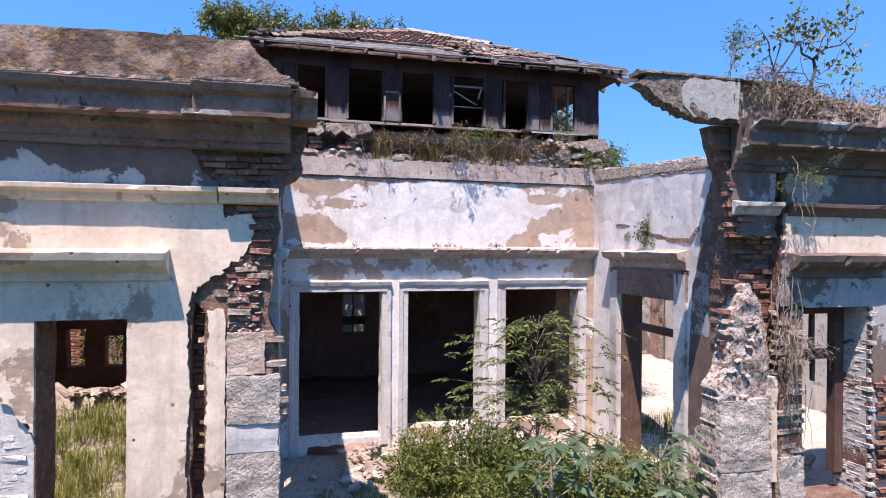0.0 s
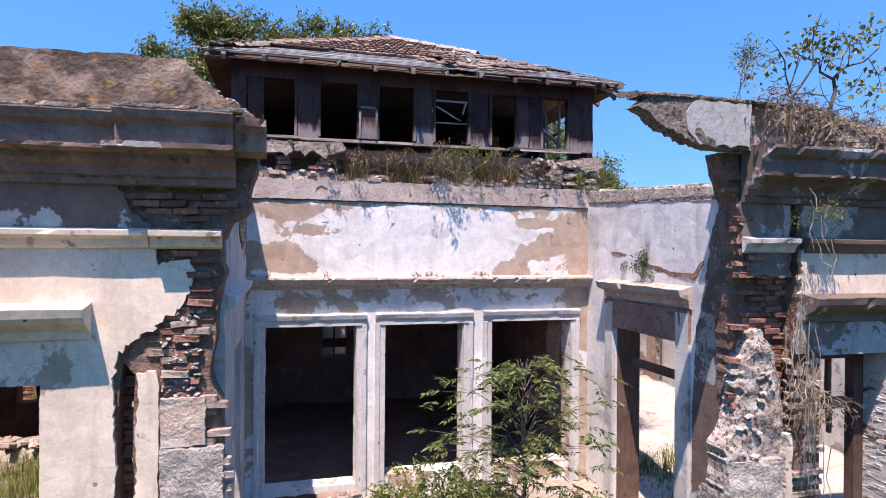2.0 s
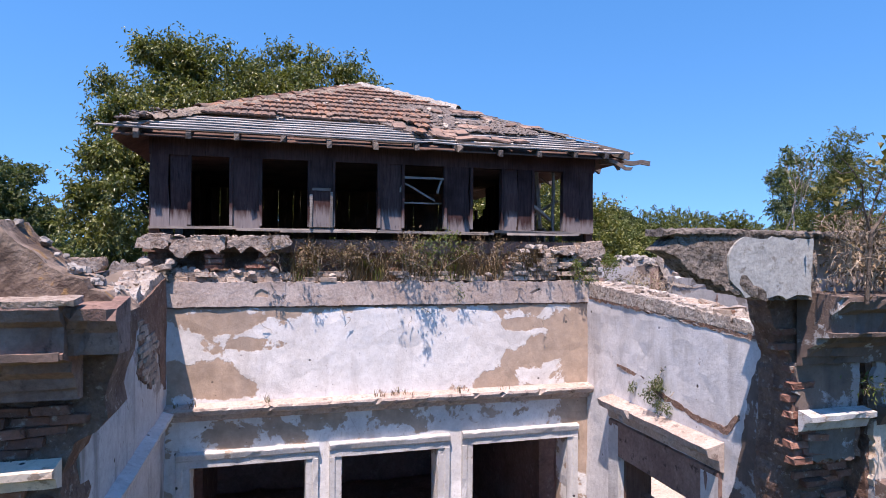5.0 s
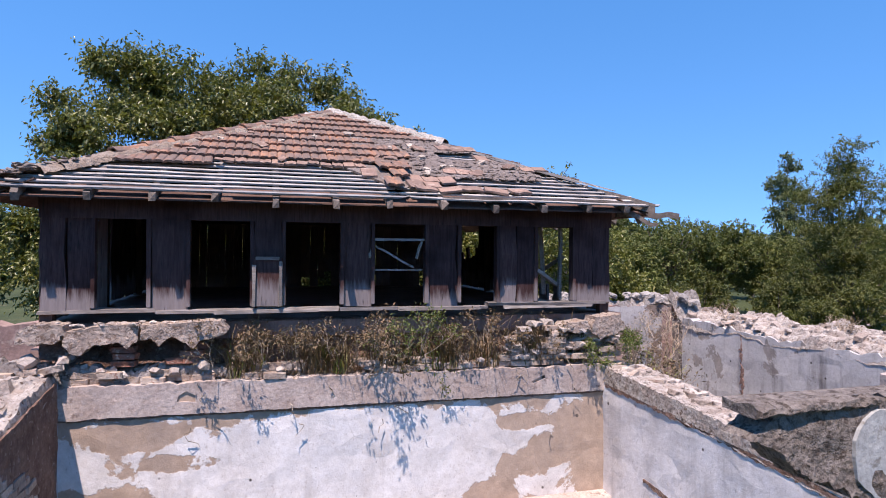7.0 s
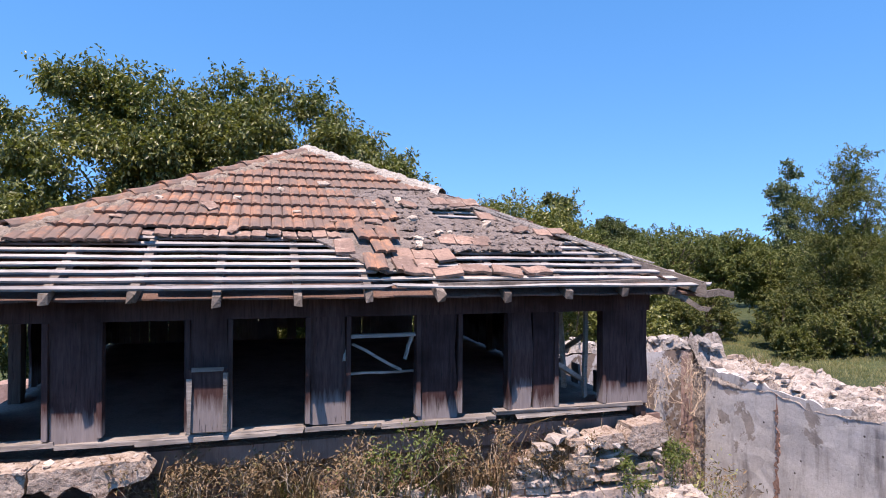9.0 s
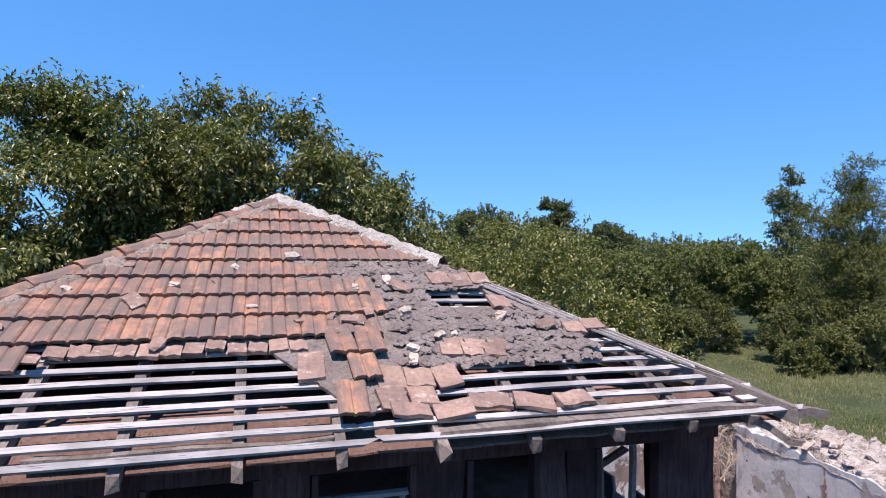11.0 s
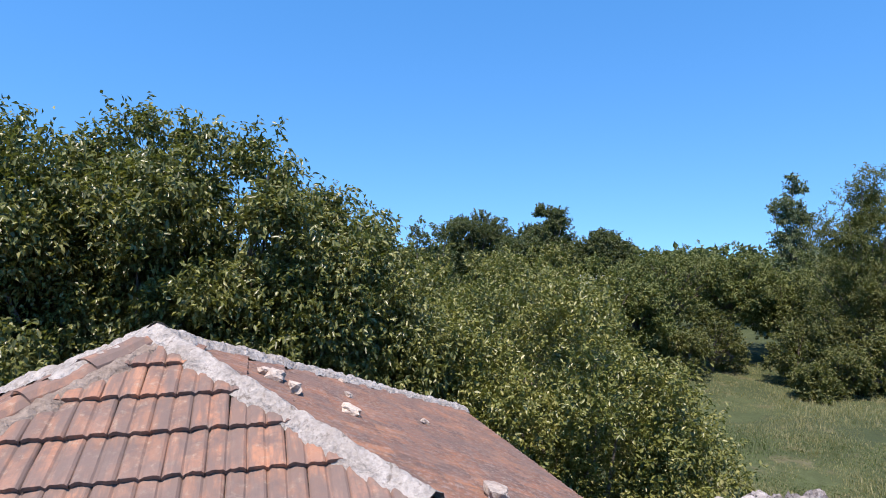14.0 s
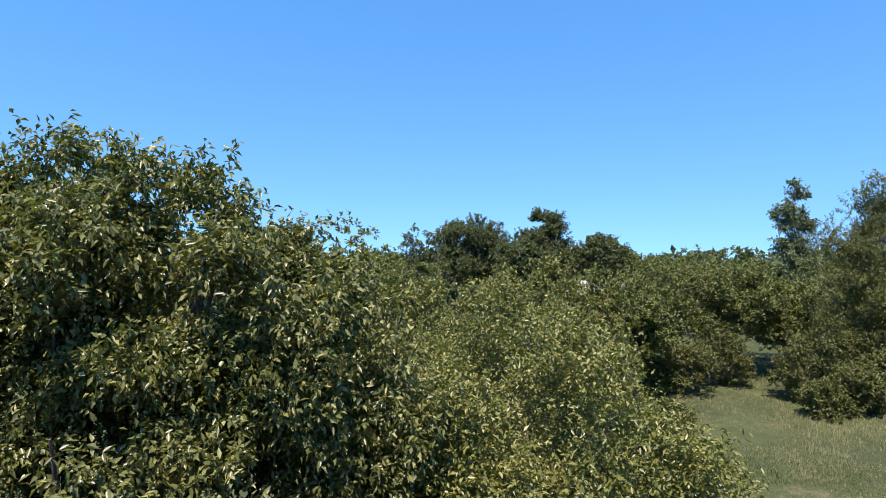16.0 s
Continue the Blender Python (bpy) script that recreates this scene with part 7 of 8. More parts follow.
    c = np.array(bunches) - np.array(base)
    n = rng.integers(9, 20, len(c))
    p = np.repeat(c, n, 0) + rng.normal(size=(n.sum(), 3)) * (0.075, 0.09, 0.06)
    w = unit(rng.normal(size=p.shape) * 0.8 - (0, 0, 0.55))
    part("foliage", leaves_mesh("foliage", p, w, 0.075, 0.048, rng), M_FIG, root)


crooked_tree()
shrub("parapet_sapling", "thin sapling with sparse small leaves on the parapet", (5.68, 6.95, 6.18), 2, 0.3, 0.008, 3, M_LOCUST, 4, 0.05, 0.016, 506, spread=0.24, lift=0.45, category="sapling", lump=0.05)
for i, (x, z) in enumerate(((5.85, 5.95), (6.0, 5.8), (6.1, 5.95), (6.25, 5.75), (6.5, 5.8), (6.75, 5.75), (7.3, 5.75), (7.7, 5.8))):
    shrub("dry_brush", "tangle of bare dry twigs on the parapet", (x, 6.55, z), 9, 0.2, 0.007, 3, M_STRAW, 1, 0.06, 0.02, 520 + i, spread=0.8, lift=0.0, category="brush", lump=0.05, bark=M_DRYTWIG, skip=0.5)
shrub("dry_brush", "tangle of bare dry twigs behind the side wall", (7.0, 11.6, 4.6), 9, 0.4, 0.012, 3, M_STRAW, 2, 0.06, 0.02, 540, spread=0.6, lift=0.05, category="brush", lump=0.06)
shrub("dry_brush", "tangle of bare dry twigs behind the side wall", (7.9, 13.0, 4.4), 8, 0.45, 0.013, 3, M_STRAW, 2, 0.06, 0.02, 541, spread=0.6, lift=0.05, category="brush", lump=0.06)
tree("weed_bush", "yellow-green bush growing up behind the side wall", (7.1, 11.7, 0.3), [(0.0, 0.0, 4.35, 0.4, 0.5, 0.75), (0.3, 0.5, 3.3, 0.6, 0.6, 1.2)], 0.03, 320, 12, 0.07, 0.02, M_ROOMGRASS, 542, shell=0.6, twig=0.25, droop=0.1, bark=M_TWIG)


def hanging_roots(name, label, x, y, z, n, drop, seed):
    r = random.Random(seed)
    bm = bmesh.new()
    for _ in range(n):
        p = Vector((x + r.gauss(0, 0.09), y + r.uniform(-0.08, 0.03), z + r.uniform(-0.6, 0.1)))
        pts = [p]
        for _ in range(5):
            p = p + Vector((r.gauss(0.004, 0.035), r.gauss(0, 0.02), -drop * r.uniform(0.04, 0.3)))
            pts.append(p)
        tube(bm, pts, [0.006, 0.0055, 0.005, 0.004, 0.003, 0.002], 4)
    ob = part(name, bm, M_TWIG, None)
    return tagged(ob, label, "roots", kind="stuff")


for i, x in enumerate((1.2, 2.2, 3.2, 4.65, 5.2)):
    hanging_roots("dry_grass", "dry stems hanging over the coping", x, 10.83, 5.6, 3, 0.22, 10 + i)
hanging_roots("dry_roots", "dry brown roots and stems hanging down the broken pier", 6.44, 6.76, 3.7, 20, 1.1, 1)
hanging_roots("dry_roots", "dry brown roots and stems hanging down the broken pier", 6.58, 6.72, 2.7, 18, 0.9, 2)
hanging_roots("dry_roots", "dry brown roots and stems hanging from the cornice", 6.45, 6.5, 5.2, 7, 0.5, 3)
shrub("dry_brush", "tangle of bare dry twigs in the broken pier", (6.46, 6.72, 3.0), 9, 0.22, 0.007, 3, M_STRAW, 1, 0.06, 0.02, 530, spread=0.7, lift=-0.3, up=(0.1, -0.5, -0.4), category="brush", lump=0.05, skip=0.5)
shrub("dry_brush", "tangle of bare dry twigs in the broken pier", (6.5, 6.72, 4.9), 5, 0.14, 0.006, 3, M_WEED, 2, 0.05, 0.02, 531, spread=0.7, lift=-0.1, up=(0.2, -0.6, 0.2), category="brush", lump=0.05, skip=0.3)

# ---- loose masonry ----
rnd = random.Random(88)


def scatter(meshes, name, parent, n, place, size, flat=1.0, tilt=12, rnd=rnd):
    for i in range(n):
        x, y, z = place(rnd)
        s = size * rnd.uniform(0.6, 1.4)
        m = Matrix.Translation((x, y, z)) @ pose(0, 0, 0, rnd.gauss(0, tilt), rnd.gauss(0, tilt), rnd.uniform(0, 360)) @ Matrix.Diagonal((s * rnd.uniform(1, 1.4), s, s * flat, 1))
        part(name, meshes[rnd.randrange(len(meshes))], None, parent, "", m)


def rubble_heap(name, label, x0, x1, y0, y1, z, n, size, seed, rise=None):
    r = random.Random(seed)
    root = thing(name, label, "rubble", ((x0 + x1) / 2, (y0 + y1) / 2, z))
    o = Vector(root.location)

    def place(rr):
        x, y = rr.uniform(x0, x1), rr.uniform(y0, y1)
        return Vector((x, y, z + (rise(x, y) if rise else 0) + rr.uniform(-0.01, 0.03))) - o
    scatter(STONES, "stone", root, n * 2 // 3, place, size, 0.8, 15, r)
    scatter(LIMED, "brick", root, n // 3, place, 0.9, 1.0, 15, r)
    return root


porch_z = lambda x, y: 0.22 * max(0, (y - 8.5) / 2.4)
rubble_heap("rubble", "pale heap of broken mortar and brick under an opening", 0.9, 2.2, 9.4, 10.8, 0.22, 75, 0.13, 1, lambda x, y: porch_z(x, y) + 0.3 * max(0, 1 - abs(x - 1.75) / 0.5) * max(0, 1 - abs(y - 10.5) / 0.7))
rubble_heap("rubble", "scattered rubble on the porch floor", 0.0, 5.4, 7.2, 10.6, 0.15, 110, 0.1, 2, porch_z)
rubble_heap("rubble", "scattered rubble on the bleached room floor", 6.6, 9.0, 8.4, 12.5, 0.35, 60, 0.14, 3)
rubble_heap("rubble", "stones along the top of the grassy heap", -4.2, -1.6, 10.56, 10.88, 1.66, 90, 0.09, 4)


def course(parent, u0, u1, v0, v1, place, keep, meshes, rnd, out=0.012, gap=0.02, length=0.236, height=0.067, turn=1.0):
    """Rows of bricks in a bare stretch of wall; place(u, v, w) gives a brick's pose, keep says where the wall is bare."""
    v, row = v0, 0
    while v < v1:
        u = u0 + (0.5 * length if row % 2 else 0) - length * rnd.uniform(0, 0.2)
        while u < u1:
            if keep(u, v) and rnd.random() > gap:
                m = place(u + rnd.gauss(0, 0.006), v + rnd.gauss(0, 0.003), rnd.gauss(0, out)) @ pose(0, 0, 0, rnd.gauss(0, 1.2 * turn), rnd.gauss(0, 1.5 * turn), rnd.gauss(0, 2 * turn))
                part("brick", meshes[rnd.randrange(len(meshes))], None, parent, "", m)
            u += length
        v += height
        row += 1


def front_at(y):
    return lambda u, v, w: Matrix.Translation((u, y + w, v))


def side_at(x):
    return lambda u, v, w: Matrix.Translation((x + w, u, v)) @ pose(0, 0, 0, 0, 0, 90)


def left_bare(u, v):
    """Where the brick of the left pier lies bare."""
    if v < 3.45:
        lo = -0.56
    elif v < 4.36:
        lo = -0.78 + (v - 3.45) * 0.52
    elif v < 4.45:
        lo = -0.6
    elif v < 4.66:
        return False
    else:
        lo = -0.62 - (v - 4.66) * 1.0
    return lo < u < np.interp(v, (3.0, 3.23, 3.73, 4.24, 4.5, 4.74, 4.88, 5.3), (-0.2, -0.34, -0.28, -0.2, -0.25, -0.16, 0.05, 0.08))


course(wall_fl, -1.1, 0.2, 3.08, 5.02, front_at(YL + 0.07), lambda u, v: left_bare(u, v) and v > 3.95, BRICKS, rnd, 0.016, 0.06)
course(wall_fl, -1.1, 0.1, 3.08, 4.0, front_at(YL + 0.068), left_bare, LIMED[:2] + BRICKS[:4], rnd, 0.016, 0.04)
course(wall_fl, -0.97, -0.87, 0.2, 3.35, front_at(YL + 0.33), lambda u, v: -1.02 < u < -0.84, BRICKS, rnd, 0.015, 0.02)
course(wall_fl, -3.0, -2.6, 0.3, 2.3, front_at(YL + 0.096), lambda u, v: u < -2.58 and (u < -2.75 or v < 2.0), PAINTED, rnd, 0.005, 0.02, turn=0.4)


def right_bare(u, v):
    if 4.58 < v < 5.08 and u > 5.74 or 4.18 < v < 4.52 and u > 5.86:
        return False
    lo = 5.66 + 0.05 * math.sin(v * 5)
    return lo < u < 6.36 if v > 2.3 else False


course(wall_fr, 5.5, 6.4, 4.2, 5.1, front_at(YR + 0.074), right_bare, BRICKS, rnd, 0.018, 0.08)
course(wall_fr, 5.6, 6.5, 2.3, 4.25, front_at(7.068), lambda u, v: 5.87 < u < 6.42, BRICKS, rnd, 0.022, 0.06)
course(wall_fr, 5.62, 5.9, 2.3, 3.6, front_at(6.97), lambda u, v: 5.6 + 0.08 * (v - 2.3) < u < 5.8, BRICKS[:3] + LIMED[:2], rnd, 0.02, 0.2, turn=2.0)
course(wall_fr, 6.4, 6.84, 0.4, 3.2, front_at(YR + 0.096), lambda u, v: 6.48 < u < 6.76, LIMED, rnd, 0.02, 0.08)
course(wall_fr, 6.95, 7.4, 0.3, 3.18, side_at(7.9985), lambda u, v: 6.9 < u < 7.3, PAINTED, rnd, 0.003, 0.0, turn=0.35)
course(wall_fr, 8.05, 8.4, 0.3, 2.2, front_at(YR + 0.0), lambda u, v: 8.1 < u < 8.35 - 0.1 * math.sin(v * 4), BRICKS, rnd, 0.01, 0.03)
course(wall_fr, 5.35, 5.6, 5.2, 5.62, front_at(YR + 0.1), lambda u, v: u > 5.42 + (5.6 - v) * 0.3, BRICKS, rnd, 0.03, 0.05)
course(wall_fr, 6.4, 7.8, 5.7, 6.05, front_at(YR - 0.09), lambda u, v: v < 6.08 - max(0, u - 6.8) * 0.1, LIMED, rnd, 0.012, 0.15)
# rusticated blocks of the two piers
for u0, u1, v0, v1, mat, par, yy, seed in ((-0.635, -0.24, 2.6, 3.06, M_PINK, wall_fl, YL - 0.015, 1), (-0.635, -0.08, 2.06, 2.585, M_ROUGH, wall_fl, YL - 0.03, 2), (-0.635, -0.09, 1.74, 2.045, M_FRAME, wall_fl, YL - 0.02, 3), (-0.635, -0.08, 0.9, 1.73, M_ROUGH, wall_fl, YL - 0.03, 4), (-0.635, -0.08, 0.0, 0.885, M_ROUGH, wall_fl, YL - 0.03, 5),
                                           (5.48, 6.24, 1.08, 2.02, M_ROUGH, wall_fr, YR - 0.02, 6), (5.5, 6.26, 0.5, 1.06, M_ROUGH, wall_fr, YR - 0.03, 7), (5.48, 6.26, -0.1, 0.48, M_ROUGH, wall_fr, YR - 0.03, 8), (6.27, 6.36, 0.9, 2.3, M_FACADE, wall_fr, YR - 0.02, 9), (6.44, 6.82, 0.0, 1.2, M_ROUGH, wall_fr, YR - 0.01, 10)):
    part("pier_block", sheet([(u0, v0, 0.007), (u1, v0, 0.014), (u1, v1, 0.01), (u0, v1, 0.007)], 0.1, facing_front(yy), (), 0.045, 0.045 if mat is M_ROUGH else 0.02, 900 + seed, 0.03), mat, par)
# broken tops of the walls
under_lodge = part("wall_under_lodge", sheet([(-0.4, 5.5, 0), (6.1, 5.5, 0), (6.1, 6.17, 0.01), (-0.4, 6.17, 0.01)], 0.2, facing_front(11.3), (), 0.14, 0.04, 950), M_CORE, None)
structure(under_lodge, "dark mortar and brick stub that carries the timber storey")


def top_keep(u, v):
    if u > 4.75:
        return v < 6.15 - 0.35 * abs(math.sin(u * 6.0))
    if u < 1.4:
        return v < 5.7 + 0.06 * math.sin(u * 9)
    return v < 5.68 + 0.06 * math.sin(u * 7)


course(wall_back, -0.2, 6.05, 5.62, 6.2, front_at(10.99), top_keep, LIMED, rnd, 0.03, 0.14)
course(wall_back, -0.1, 6.05, 5.62, 5.9, front_at(11.12), lambda u, v: v < 5.72 or u > 4.8, LIMED, rnd, 0.02, 0.1)
scatter(STONES, "stone", wall_back, 30, lambda r: (r.uniform(-0.2, 6.1), r.uniform(10.93, 11.12), 5.63 + r.uniform(0, 0.08)), 0.08, 0.8)
scatter(STONES, "stone", wall_back, 40, lambda r: (r.uniform(4.6, 6.05), r.uniform(10.93, 11.12), 5.68 + r.uniform(0, 0.42)), 0.13, 0.6, 12)
scatter(STONES, "stone", wall_back, 12, lambda r: (r.uniform(-0.1, 1.5), r.uniform(10.92, 11.08), 5.64 + r.uniform(0, 0.12)), 0.09, 0.95, 20)
part("mortar_fill", sheet([(-0.75, 5.6, 0.02), (1.5, 5.6, 0.02), (1.55, 5.7, 0.03), (1.0, 5.76, 0.05), (0.4, 5.72, 0.05), (-0.2, 5.8, 0.05), (-0.75, 5.84, 0.05)], 0.16, facing_front(10.985), (), 0.05, 0.05, 958, 0.03), M_GREYCAP, wall_back, "crumbled grey mortar between the top bricks")
scatter(STONES, "stone", wall_back, 9, lambda r: (r.uniform(-0.75, 0.1), r.uniform(10.92, 11.25), 5.68 + r.uniform(0, 0.26)), 0.13, 0.9, 20)
scatter(STONES, "stone", wall_back, 26, lambda r: (r.uniform(4.7, 6.0), r.uniform(10.94, 11.05), 5.64 + r.uniform(0, 0.45)), 0.09, 0.8, 15)
PLATES = [
    [(-0.06, 6.0, 0.012), (0.0, 5.93, 0.02), (0.1, 5.9, 0.02), (0.2, 5.99, 0.012), (0.42, 6.02, 0.012), (0.5, 5.95, 0.02), (0.6, 6.04, 0.012), (0.61, 6.19, 0.008), (0.3, 6.19, 0.015), (-0.05, 6.13, 0.02)],
    [(0.625, 6.04, 0.012), (0.72, 6.05, 0.02), (0.8, 5.97, 0.02), (0.92, 6.06, 0.012), (1.02, 6.0, 0.02), (1.12, 5.93, 0.02), (1.22, 6.02, 0.012), (1.4, 6.06, 0.012), (1.46, 6.12, 0.012), (1.38, 6.21, 0.008), (1.0, 6.2, 0.008), (0.63, 6.19, 0.008)],
    [(5.68, 5.98, 0.02), (5.8, 5.88, 0.03), (6.0, 5.94, 0.02), (6.14, 6.0, 0.03), (6.08, 6.18, 0.02), (5.72, 6.16, 0.02)],
    [(-1.5, 5.74, 0.02), (-1.0, 5.7, 0.03), (-0.82, 5.8, 0.02), (-0.85, 5.92, 0.02), (-1.45, 5.88, 0.02)],
    [(-0.46, 6.03, 0.02), (-0.13, 6.02, 0.02), (-0.04, 6.1, 0.01), (-0.06, 6.2, 0.02), (-0.3, 6.22, 0.02), (-0.44, 6.15, 0.02)],
    [(5.3, 6.0, 0.02), (5.5, 5.96, 0.02), (5.66, 6.02, 0.02), (5.6, 6.12, 0.02), (5.34, 6.1, 0.02)]]
for seed, outline in enumerate(PLATES):
    part("wall_lump", sheet(outline, 0.27, facing_front(10.88), (), 0.05, 0.02, 960 + seed, 0.03), M_LUMP, wall_back, "torn plate of old masonry")
scatter(STONES, "stone", wall_back, 46, lambda r: (r.uniform(-0.25, 1.4), r.uniform(10.9, 11.1), 6.19 + r.uniform(-0.01, 0.01)), 0.06, 0.5, 10)
for u, v in ((0.46, 5.79), (0.47, 5.86), (0.45, 5.93), (0.95, 5.8), (1.12, 5.8), (1.1, 5.87), (1.13, 5.94)):
    part("brick", BRICKS[int(u * 50 + v * 10) % 6], None, wall_back, "", Matrix.Translation((u, 11.02, v)) @ pose(0, 0, 0, 0, 0, rnd.gauss(0, 14)))
course(wall_side_l, 9.1, 10.4, 4.45, 5.3, side_at(-0.132), lambda u, v: 4.72 < v + 0.38 * (u - 9.35) < 5.28 and 9.25 < u < 10.25, LIMED, rnd, 0.008, 0.06)
GREYS = [chunk_mesh("stone", 120 + s, 0.8, 0.35, 2) for s in range(6)]
for me in GREYS:
    me.materials.append(M_GREYSTONE)


def crumbled_top(parent, way, a0, a1, b0, b1, top, material, seed, rise=0.09, step=0.045, label="crumbled brick and mortar along the wall top"):
    """The broken top of a wall: brick-sized blocks at uneven heights under crumbling mortar. way: the axis along the wall; top(a, b): its height."""
    na, nb = int((a1 - a0) / step), max(3, int((b1 - b0) / step))
    verts, faces = [], []
    for j in range(nb + 1):
        for i in range(na + 1):
            a, b = a0 + (a1 - a0) * i / na, b0 + (b1 - b0) * j / nb
            row = math.floor(b / 0.13)
            cell = noise.cell(Vector((math.floor(a / 0.24 + 0.5 * (row % 2)), row, seed)))
            h = rise * (0.7 * cell + 0.7 * noise.noise((a * 2.1, b * 2.1, seed)) + 0.5 * noise.noise((a * 9, b * 9, seed)) + 0.3 * noise.noise((a * 25, b * 25, seed)))
            z = top(a, b) + h
            wob = 0.008 * noise.noise((a * 7, b * 7, seed + 3))
            if j in (0, nb) or i in (0, na):
                z = top(a, b) - 0.16 + 0.05 * noise.noise((a * 6, b * 6, seed + 9))
                b += (-0.004 if j == 0 else 0.004 if j == nb else 0.0)
            verts.append((a, b + wob, z) if way == "x" else (b + wob, a, z))
    w = na + 1
    for j in range(nb):
        for i in range(na):
            q = (j * w + i, j * w + i + 1, (j + 1) * w + i + 1, (j + 1) * w + i)
            faces.append(q if way == "x" else q[::-1])
    return part("crumbled_top", mesh_of("crumbled_top", verts, faces), material, parent, label)


right_top = lambda a, b: 5.3 + (a - 7.5) * 0.065
left_top = lambda a, b: 5.36 + max(0, a - 8.4) * 0.14
far_top = lambda a, b: 5.3 + 0.3 * (b - 11.6) + 0.05 * math.sin(a * 3)
crumbled_top(wall_side, "y", 7.2, 10.95, 5.842, 6.35, right_top, M_CAP, 1, 0.07)
crumbled_top(wall_side_l, "y", 7.35, 10.95, -0.6, -0.1, left_top, M_CAP, 2, 0.08)
crumbled_top(wall_left_back, "x", -5.0, -0.35, 10.88, 11.42, lambda a, b: 5.62 + 0.06 * math.sin(a * 2), M_CAP, 3, 0.12)
crumbled_top(wall_far, "y", 8.0, 17.0, 11.594, 12.56, far_top, M_CAP, 4, 0.1, 0.055)
crumbled_top(wall_inner, "x", 6.3, 12.1, 17.78, 18.32, lambda a, b: 5.72 + 0.08 * math.sin(a * 2.3), M_GREYCAP, 5, 0.16, 0.055)
crumbled_top(wall_far, "y", 16.85, 18.35, 11.88, 12.7, lambda a, b: 5.34 + 0.55 * math.exp(-((a - 17.85) / 0.28) ** 2), M_GREYCAP, 6, 0.16)
scatter(STONES, "stone", wall_side, 30, lambda r: (lambda y: (r.uniform(5.9, 6.3), y, right_top(y, 0) + 0.04))(r.uniform(7.6, 10.9)), 0.09, 0.8, 12)
scatter(LIMED, "brick", wall_side, 14, lambda r: (lambda y: (r.uniform(5.95, 6.3), y, right_top(y, 0) + 0.03))(r.uniform(7.5, 10.9)), 0.9, 1.0, 8)
scatter(LIMED, "brick", wall_side_l, 6, lambda r: (lambda y: (r.uniform(-0.5, -0.16), y, left_top(y, 0) + 0.05))(r.uniform(7.4, 10.9)), 1.0, 1.0, 10)
scatter(STONES, "stone", wall_side_l, 20, lambda r: (lambda y: (r.uniform(-0.55, -0.14), y, left_top(y, 0) + 0.03))(r.uniform(7.4, 10.9)), 0.08, 0.8, 12)
scatter(LIMED, "brick", wall_left_back, 24, lambda r: (r.uniform(-3.5, -0.5), r.uniform(10.95, 11.35), 5.68 + r.uniform(-0.02, 0.05)), 1.0, 1.0, 10)
scatter(LIMED, "brick", wall_far, 18, lambda r: (lambda x, y: (x, y, far_top(y, x) + 0.05))(r.uniform(11.66, 12.5), r.uniform(9.0, 17.0)), 1.0, 1.1, 10)
scatter(STONES, "stone", wall_far, 36, lambda r: (lambda x, y: (x, y, far_top(y, x) + 0.05))(r.uniform(11.62, 12.5), r.uniform(9.0, 17.0)), 0.11, 0.8, 14)
scatter(GREYS, "stone", wall_inner, 36, lambda r: (r.uniform(6.5, 11.9), r.uniform(17.85, 18.25), 5.76 + r.uniform(-0.03, 0.12)), 0.19, 0.8, 14)
scatter(GREYS, "stone", wall_far, 16, lambda r: (lambda x: (x, r.uniform(17.5, 18.25), 5.66 + 0.34 * max(0, 1 - abs(x - 11.9) / 0.5) * r.random()))(r.uniform(11.3, 12.6)), 0.22, 0.8, 14)
scatter(STONES, "stone", wall_fr, 18, lambda r: (lambda z: (5.95 + r.uniform(-0.26, 0.24) * min(1.3, 3.6 - z), 6.835, z))(r.uniform(2.0, 3.4)), 0.075, 0.7, 20)
scatter(GREYS, "stone", wall_fl, 16, lambda r: (lambda x: (x, 6.95 + r.uniform(0, 0.3), 6.19 - max(0, x + 0.42) * 0.8))(r.uniform(-0.5, 0.2)), 0.07, 0.8, 20)
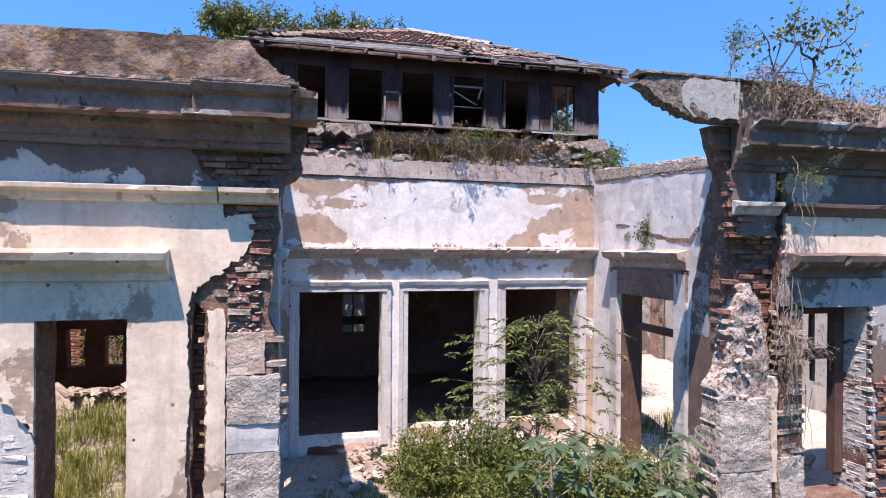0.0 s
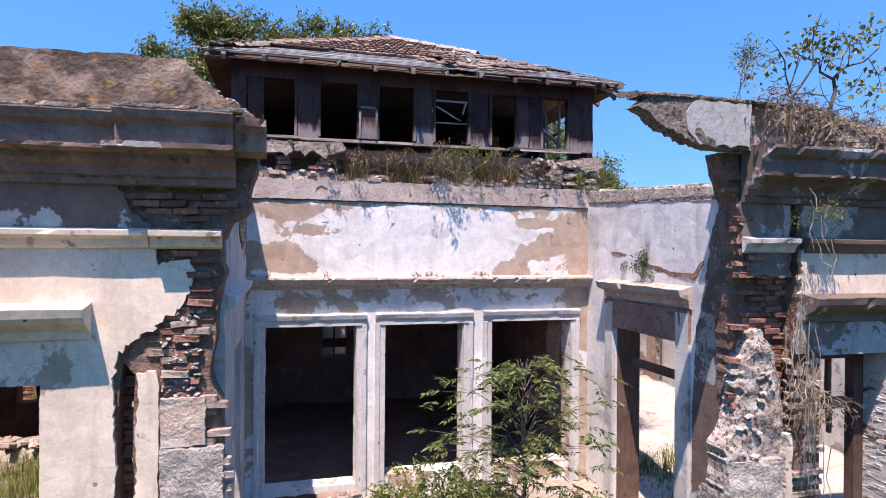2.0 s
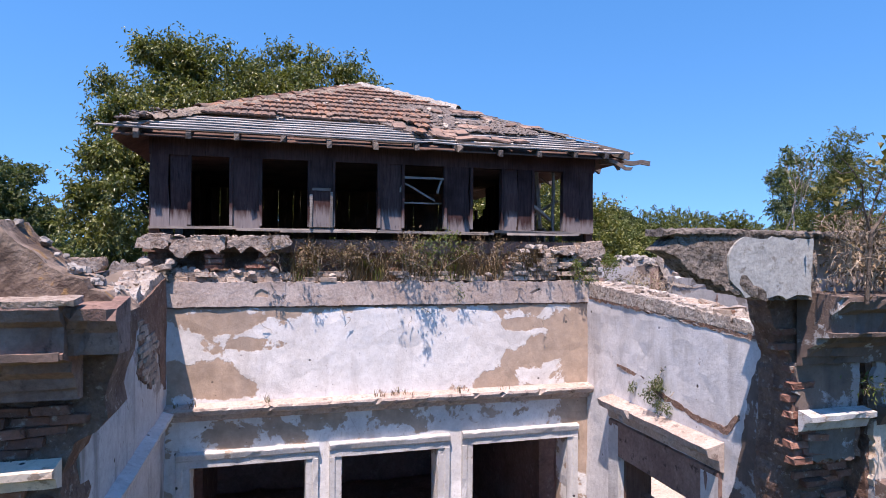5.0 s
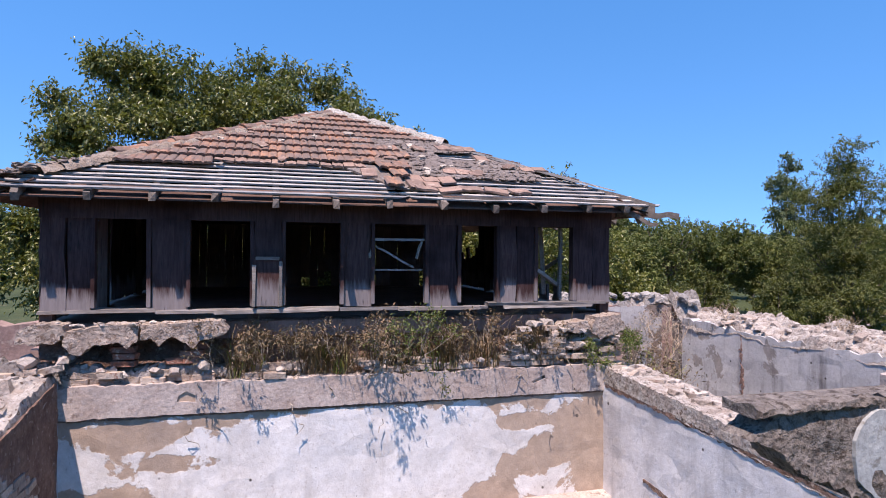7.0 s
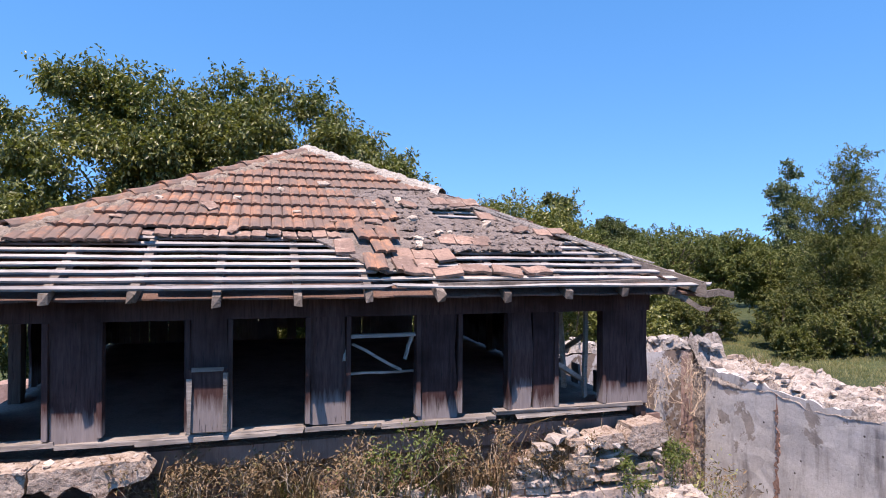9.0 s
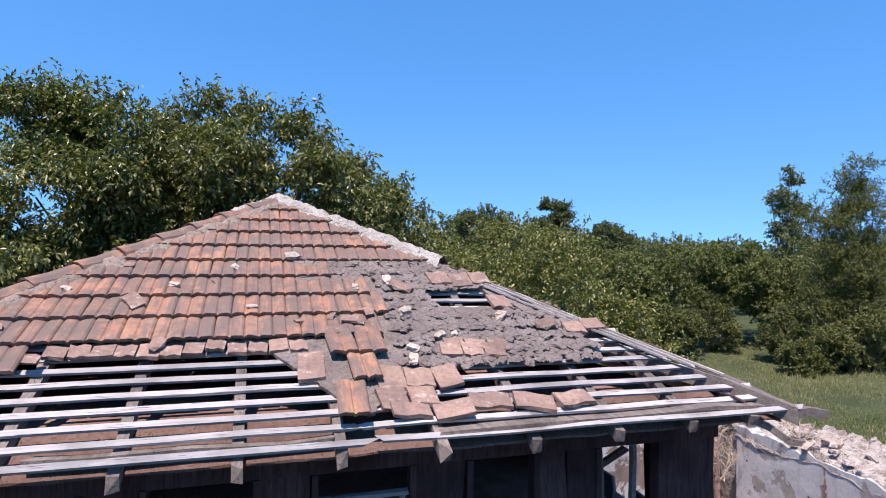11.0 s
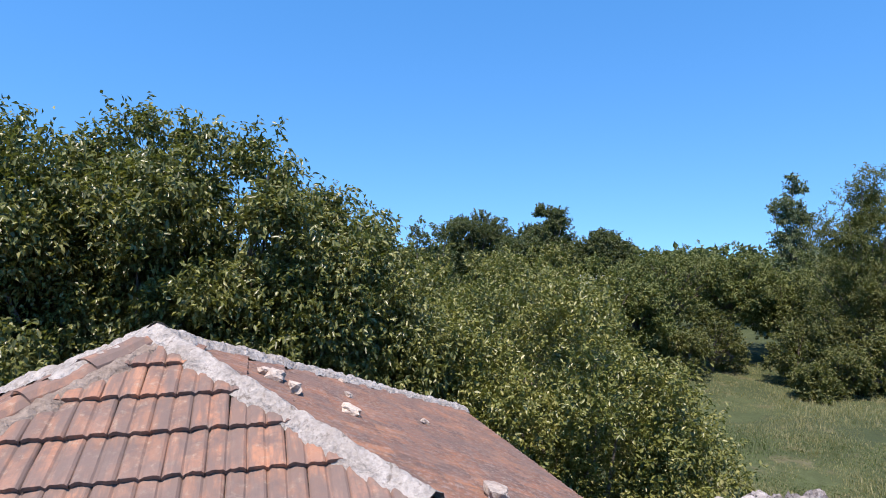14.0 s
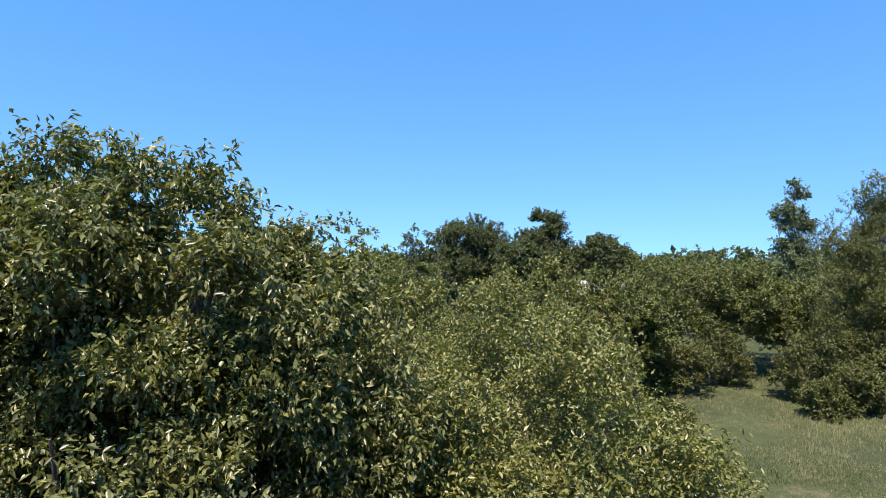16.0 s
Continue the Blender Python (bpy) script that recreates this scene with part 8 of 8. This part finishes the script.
# dead stalks and vines on the far wall, a bent wire by the window
for i, (x, y, z, ln) in enumerate(((10.4, 17.4, 4.3, 0.42), (11.2, 16.9, 4.4, 0.4), (10.9, 17.2, 4.9, 0.3), (11.4, 17.3, 5.0, 0.28), (11.9, 15.8, 5.4, 0.18), (12.1, 13.2, 5.4, 0.2), (12.2, 11.6, 5.4, 0.42))):
    shrub("dry_brush", "dead grey stalks against the broken wall", (x, y, z), 6, ln, 0.011, 3, M_STRAW, 1, 0.06, 0.02, 560 + i, spread=0.6, lift=0.1, category="brush", lump=0.05, bark=M_DRYTWIG, skip=0.6)
bm = bmesh.new()
tube(bm, [(-1.25, 6.99, 0.62), (-1.22, 6.94, 0.86), (-1.12, 6.9, 1.0), (-0.99, 6.92, 1.02)], [0.016, 0.016, 0.015, 0.012], 6)
part("bent_wire", bm, M_DARKWOOD, wall_fl, "bent dark wire sticking out of the render")
part("wire_box", box(-1.42, -1.2, 6.95, 7.0, 0.5, 0.68, 0.012, 4), M_DARKWOOD, wall_fl, "dark iron bracket")
scatter(STONES, "stone", wall_fl, 34, lambda r: (lambda z: (r.uniform(-0.62, -0.24 - 0.1 * (z - 3.05)), 7.015 + r.uniform(-0.012, 0.008), z))(r.uniform(3.05, 3.6)), 0.05, 0.6, 15)
course(wall_fl, -0.22, -0.06, 2.1, 3.1, front_at(YL + 0.05), lambda u, v: -0.3 < u < -0.1, LIMED, rnd, 0.015, 0.1, turn=1.6)
scatter(STONES, "stone", wall_fl, 14, lambda r: (r.uniform(-0.62, -0.3), 7.03, r.uniform(3.6, 3.95)), 0.045, 0.6, 25)
scatter(STONES, "stone", wall_fr, 26, lambda r: (r.uniform(5.86, 6.36), 7.05, r.uniform(2.9, 3.7)), 0.06, 0.5, 25)
# the sunlit brick pillar and bush in the open rear court
pillar = thing("brick_pillar", "sunlit brick pillar left standing in the rear court", "pillar", (-4.95, 16.2, 0.1))
part("core", box(-0.2, 0.2, -0.2, 0.2, -0.2, 3.4, 0.02, 9), M_CORE, pillar)
for row in range(46):
    for u in ((-0.12, 0.12) if row % 2 else (-0.19, 0.0, 0.19)):
        part("brick", BRICKS[(row * 3 + int(u * 50)) % 6], None, pillar, "", Matrix.Translation((u, -0.17, 0.25 + row * 0.067)) @ pose(0, 0, 0, rnd.gauss(0, 1), rnd.gauss(0, 1), rnd.gauss(0, 2)))
tree("weed_bush", "leafy bush growing in the open rear court", (-4.1, 16.0, 0.0), [(0, 0, 1.5, 0.6, 0.5, 0.9), (0.3, 0.2, 2.1, 0.5, 0.5, 0.6)], 0.03, 300, 12, 0.08, 0.04, M_WEED, 543, shell=0.6, twig=0.25, droop=0.1, bark=M_TWIG)
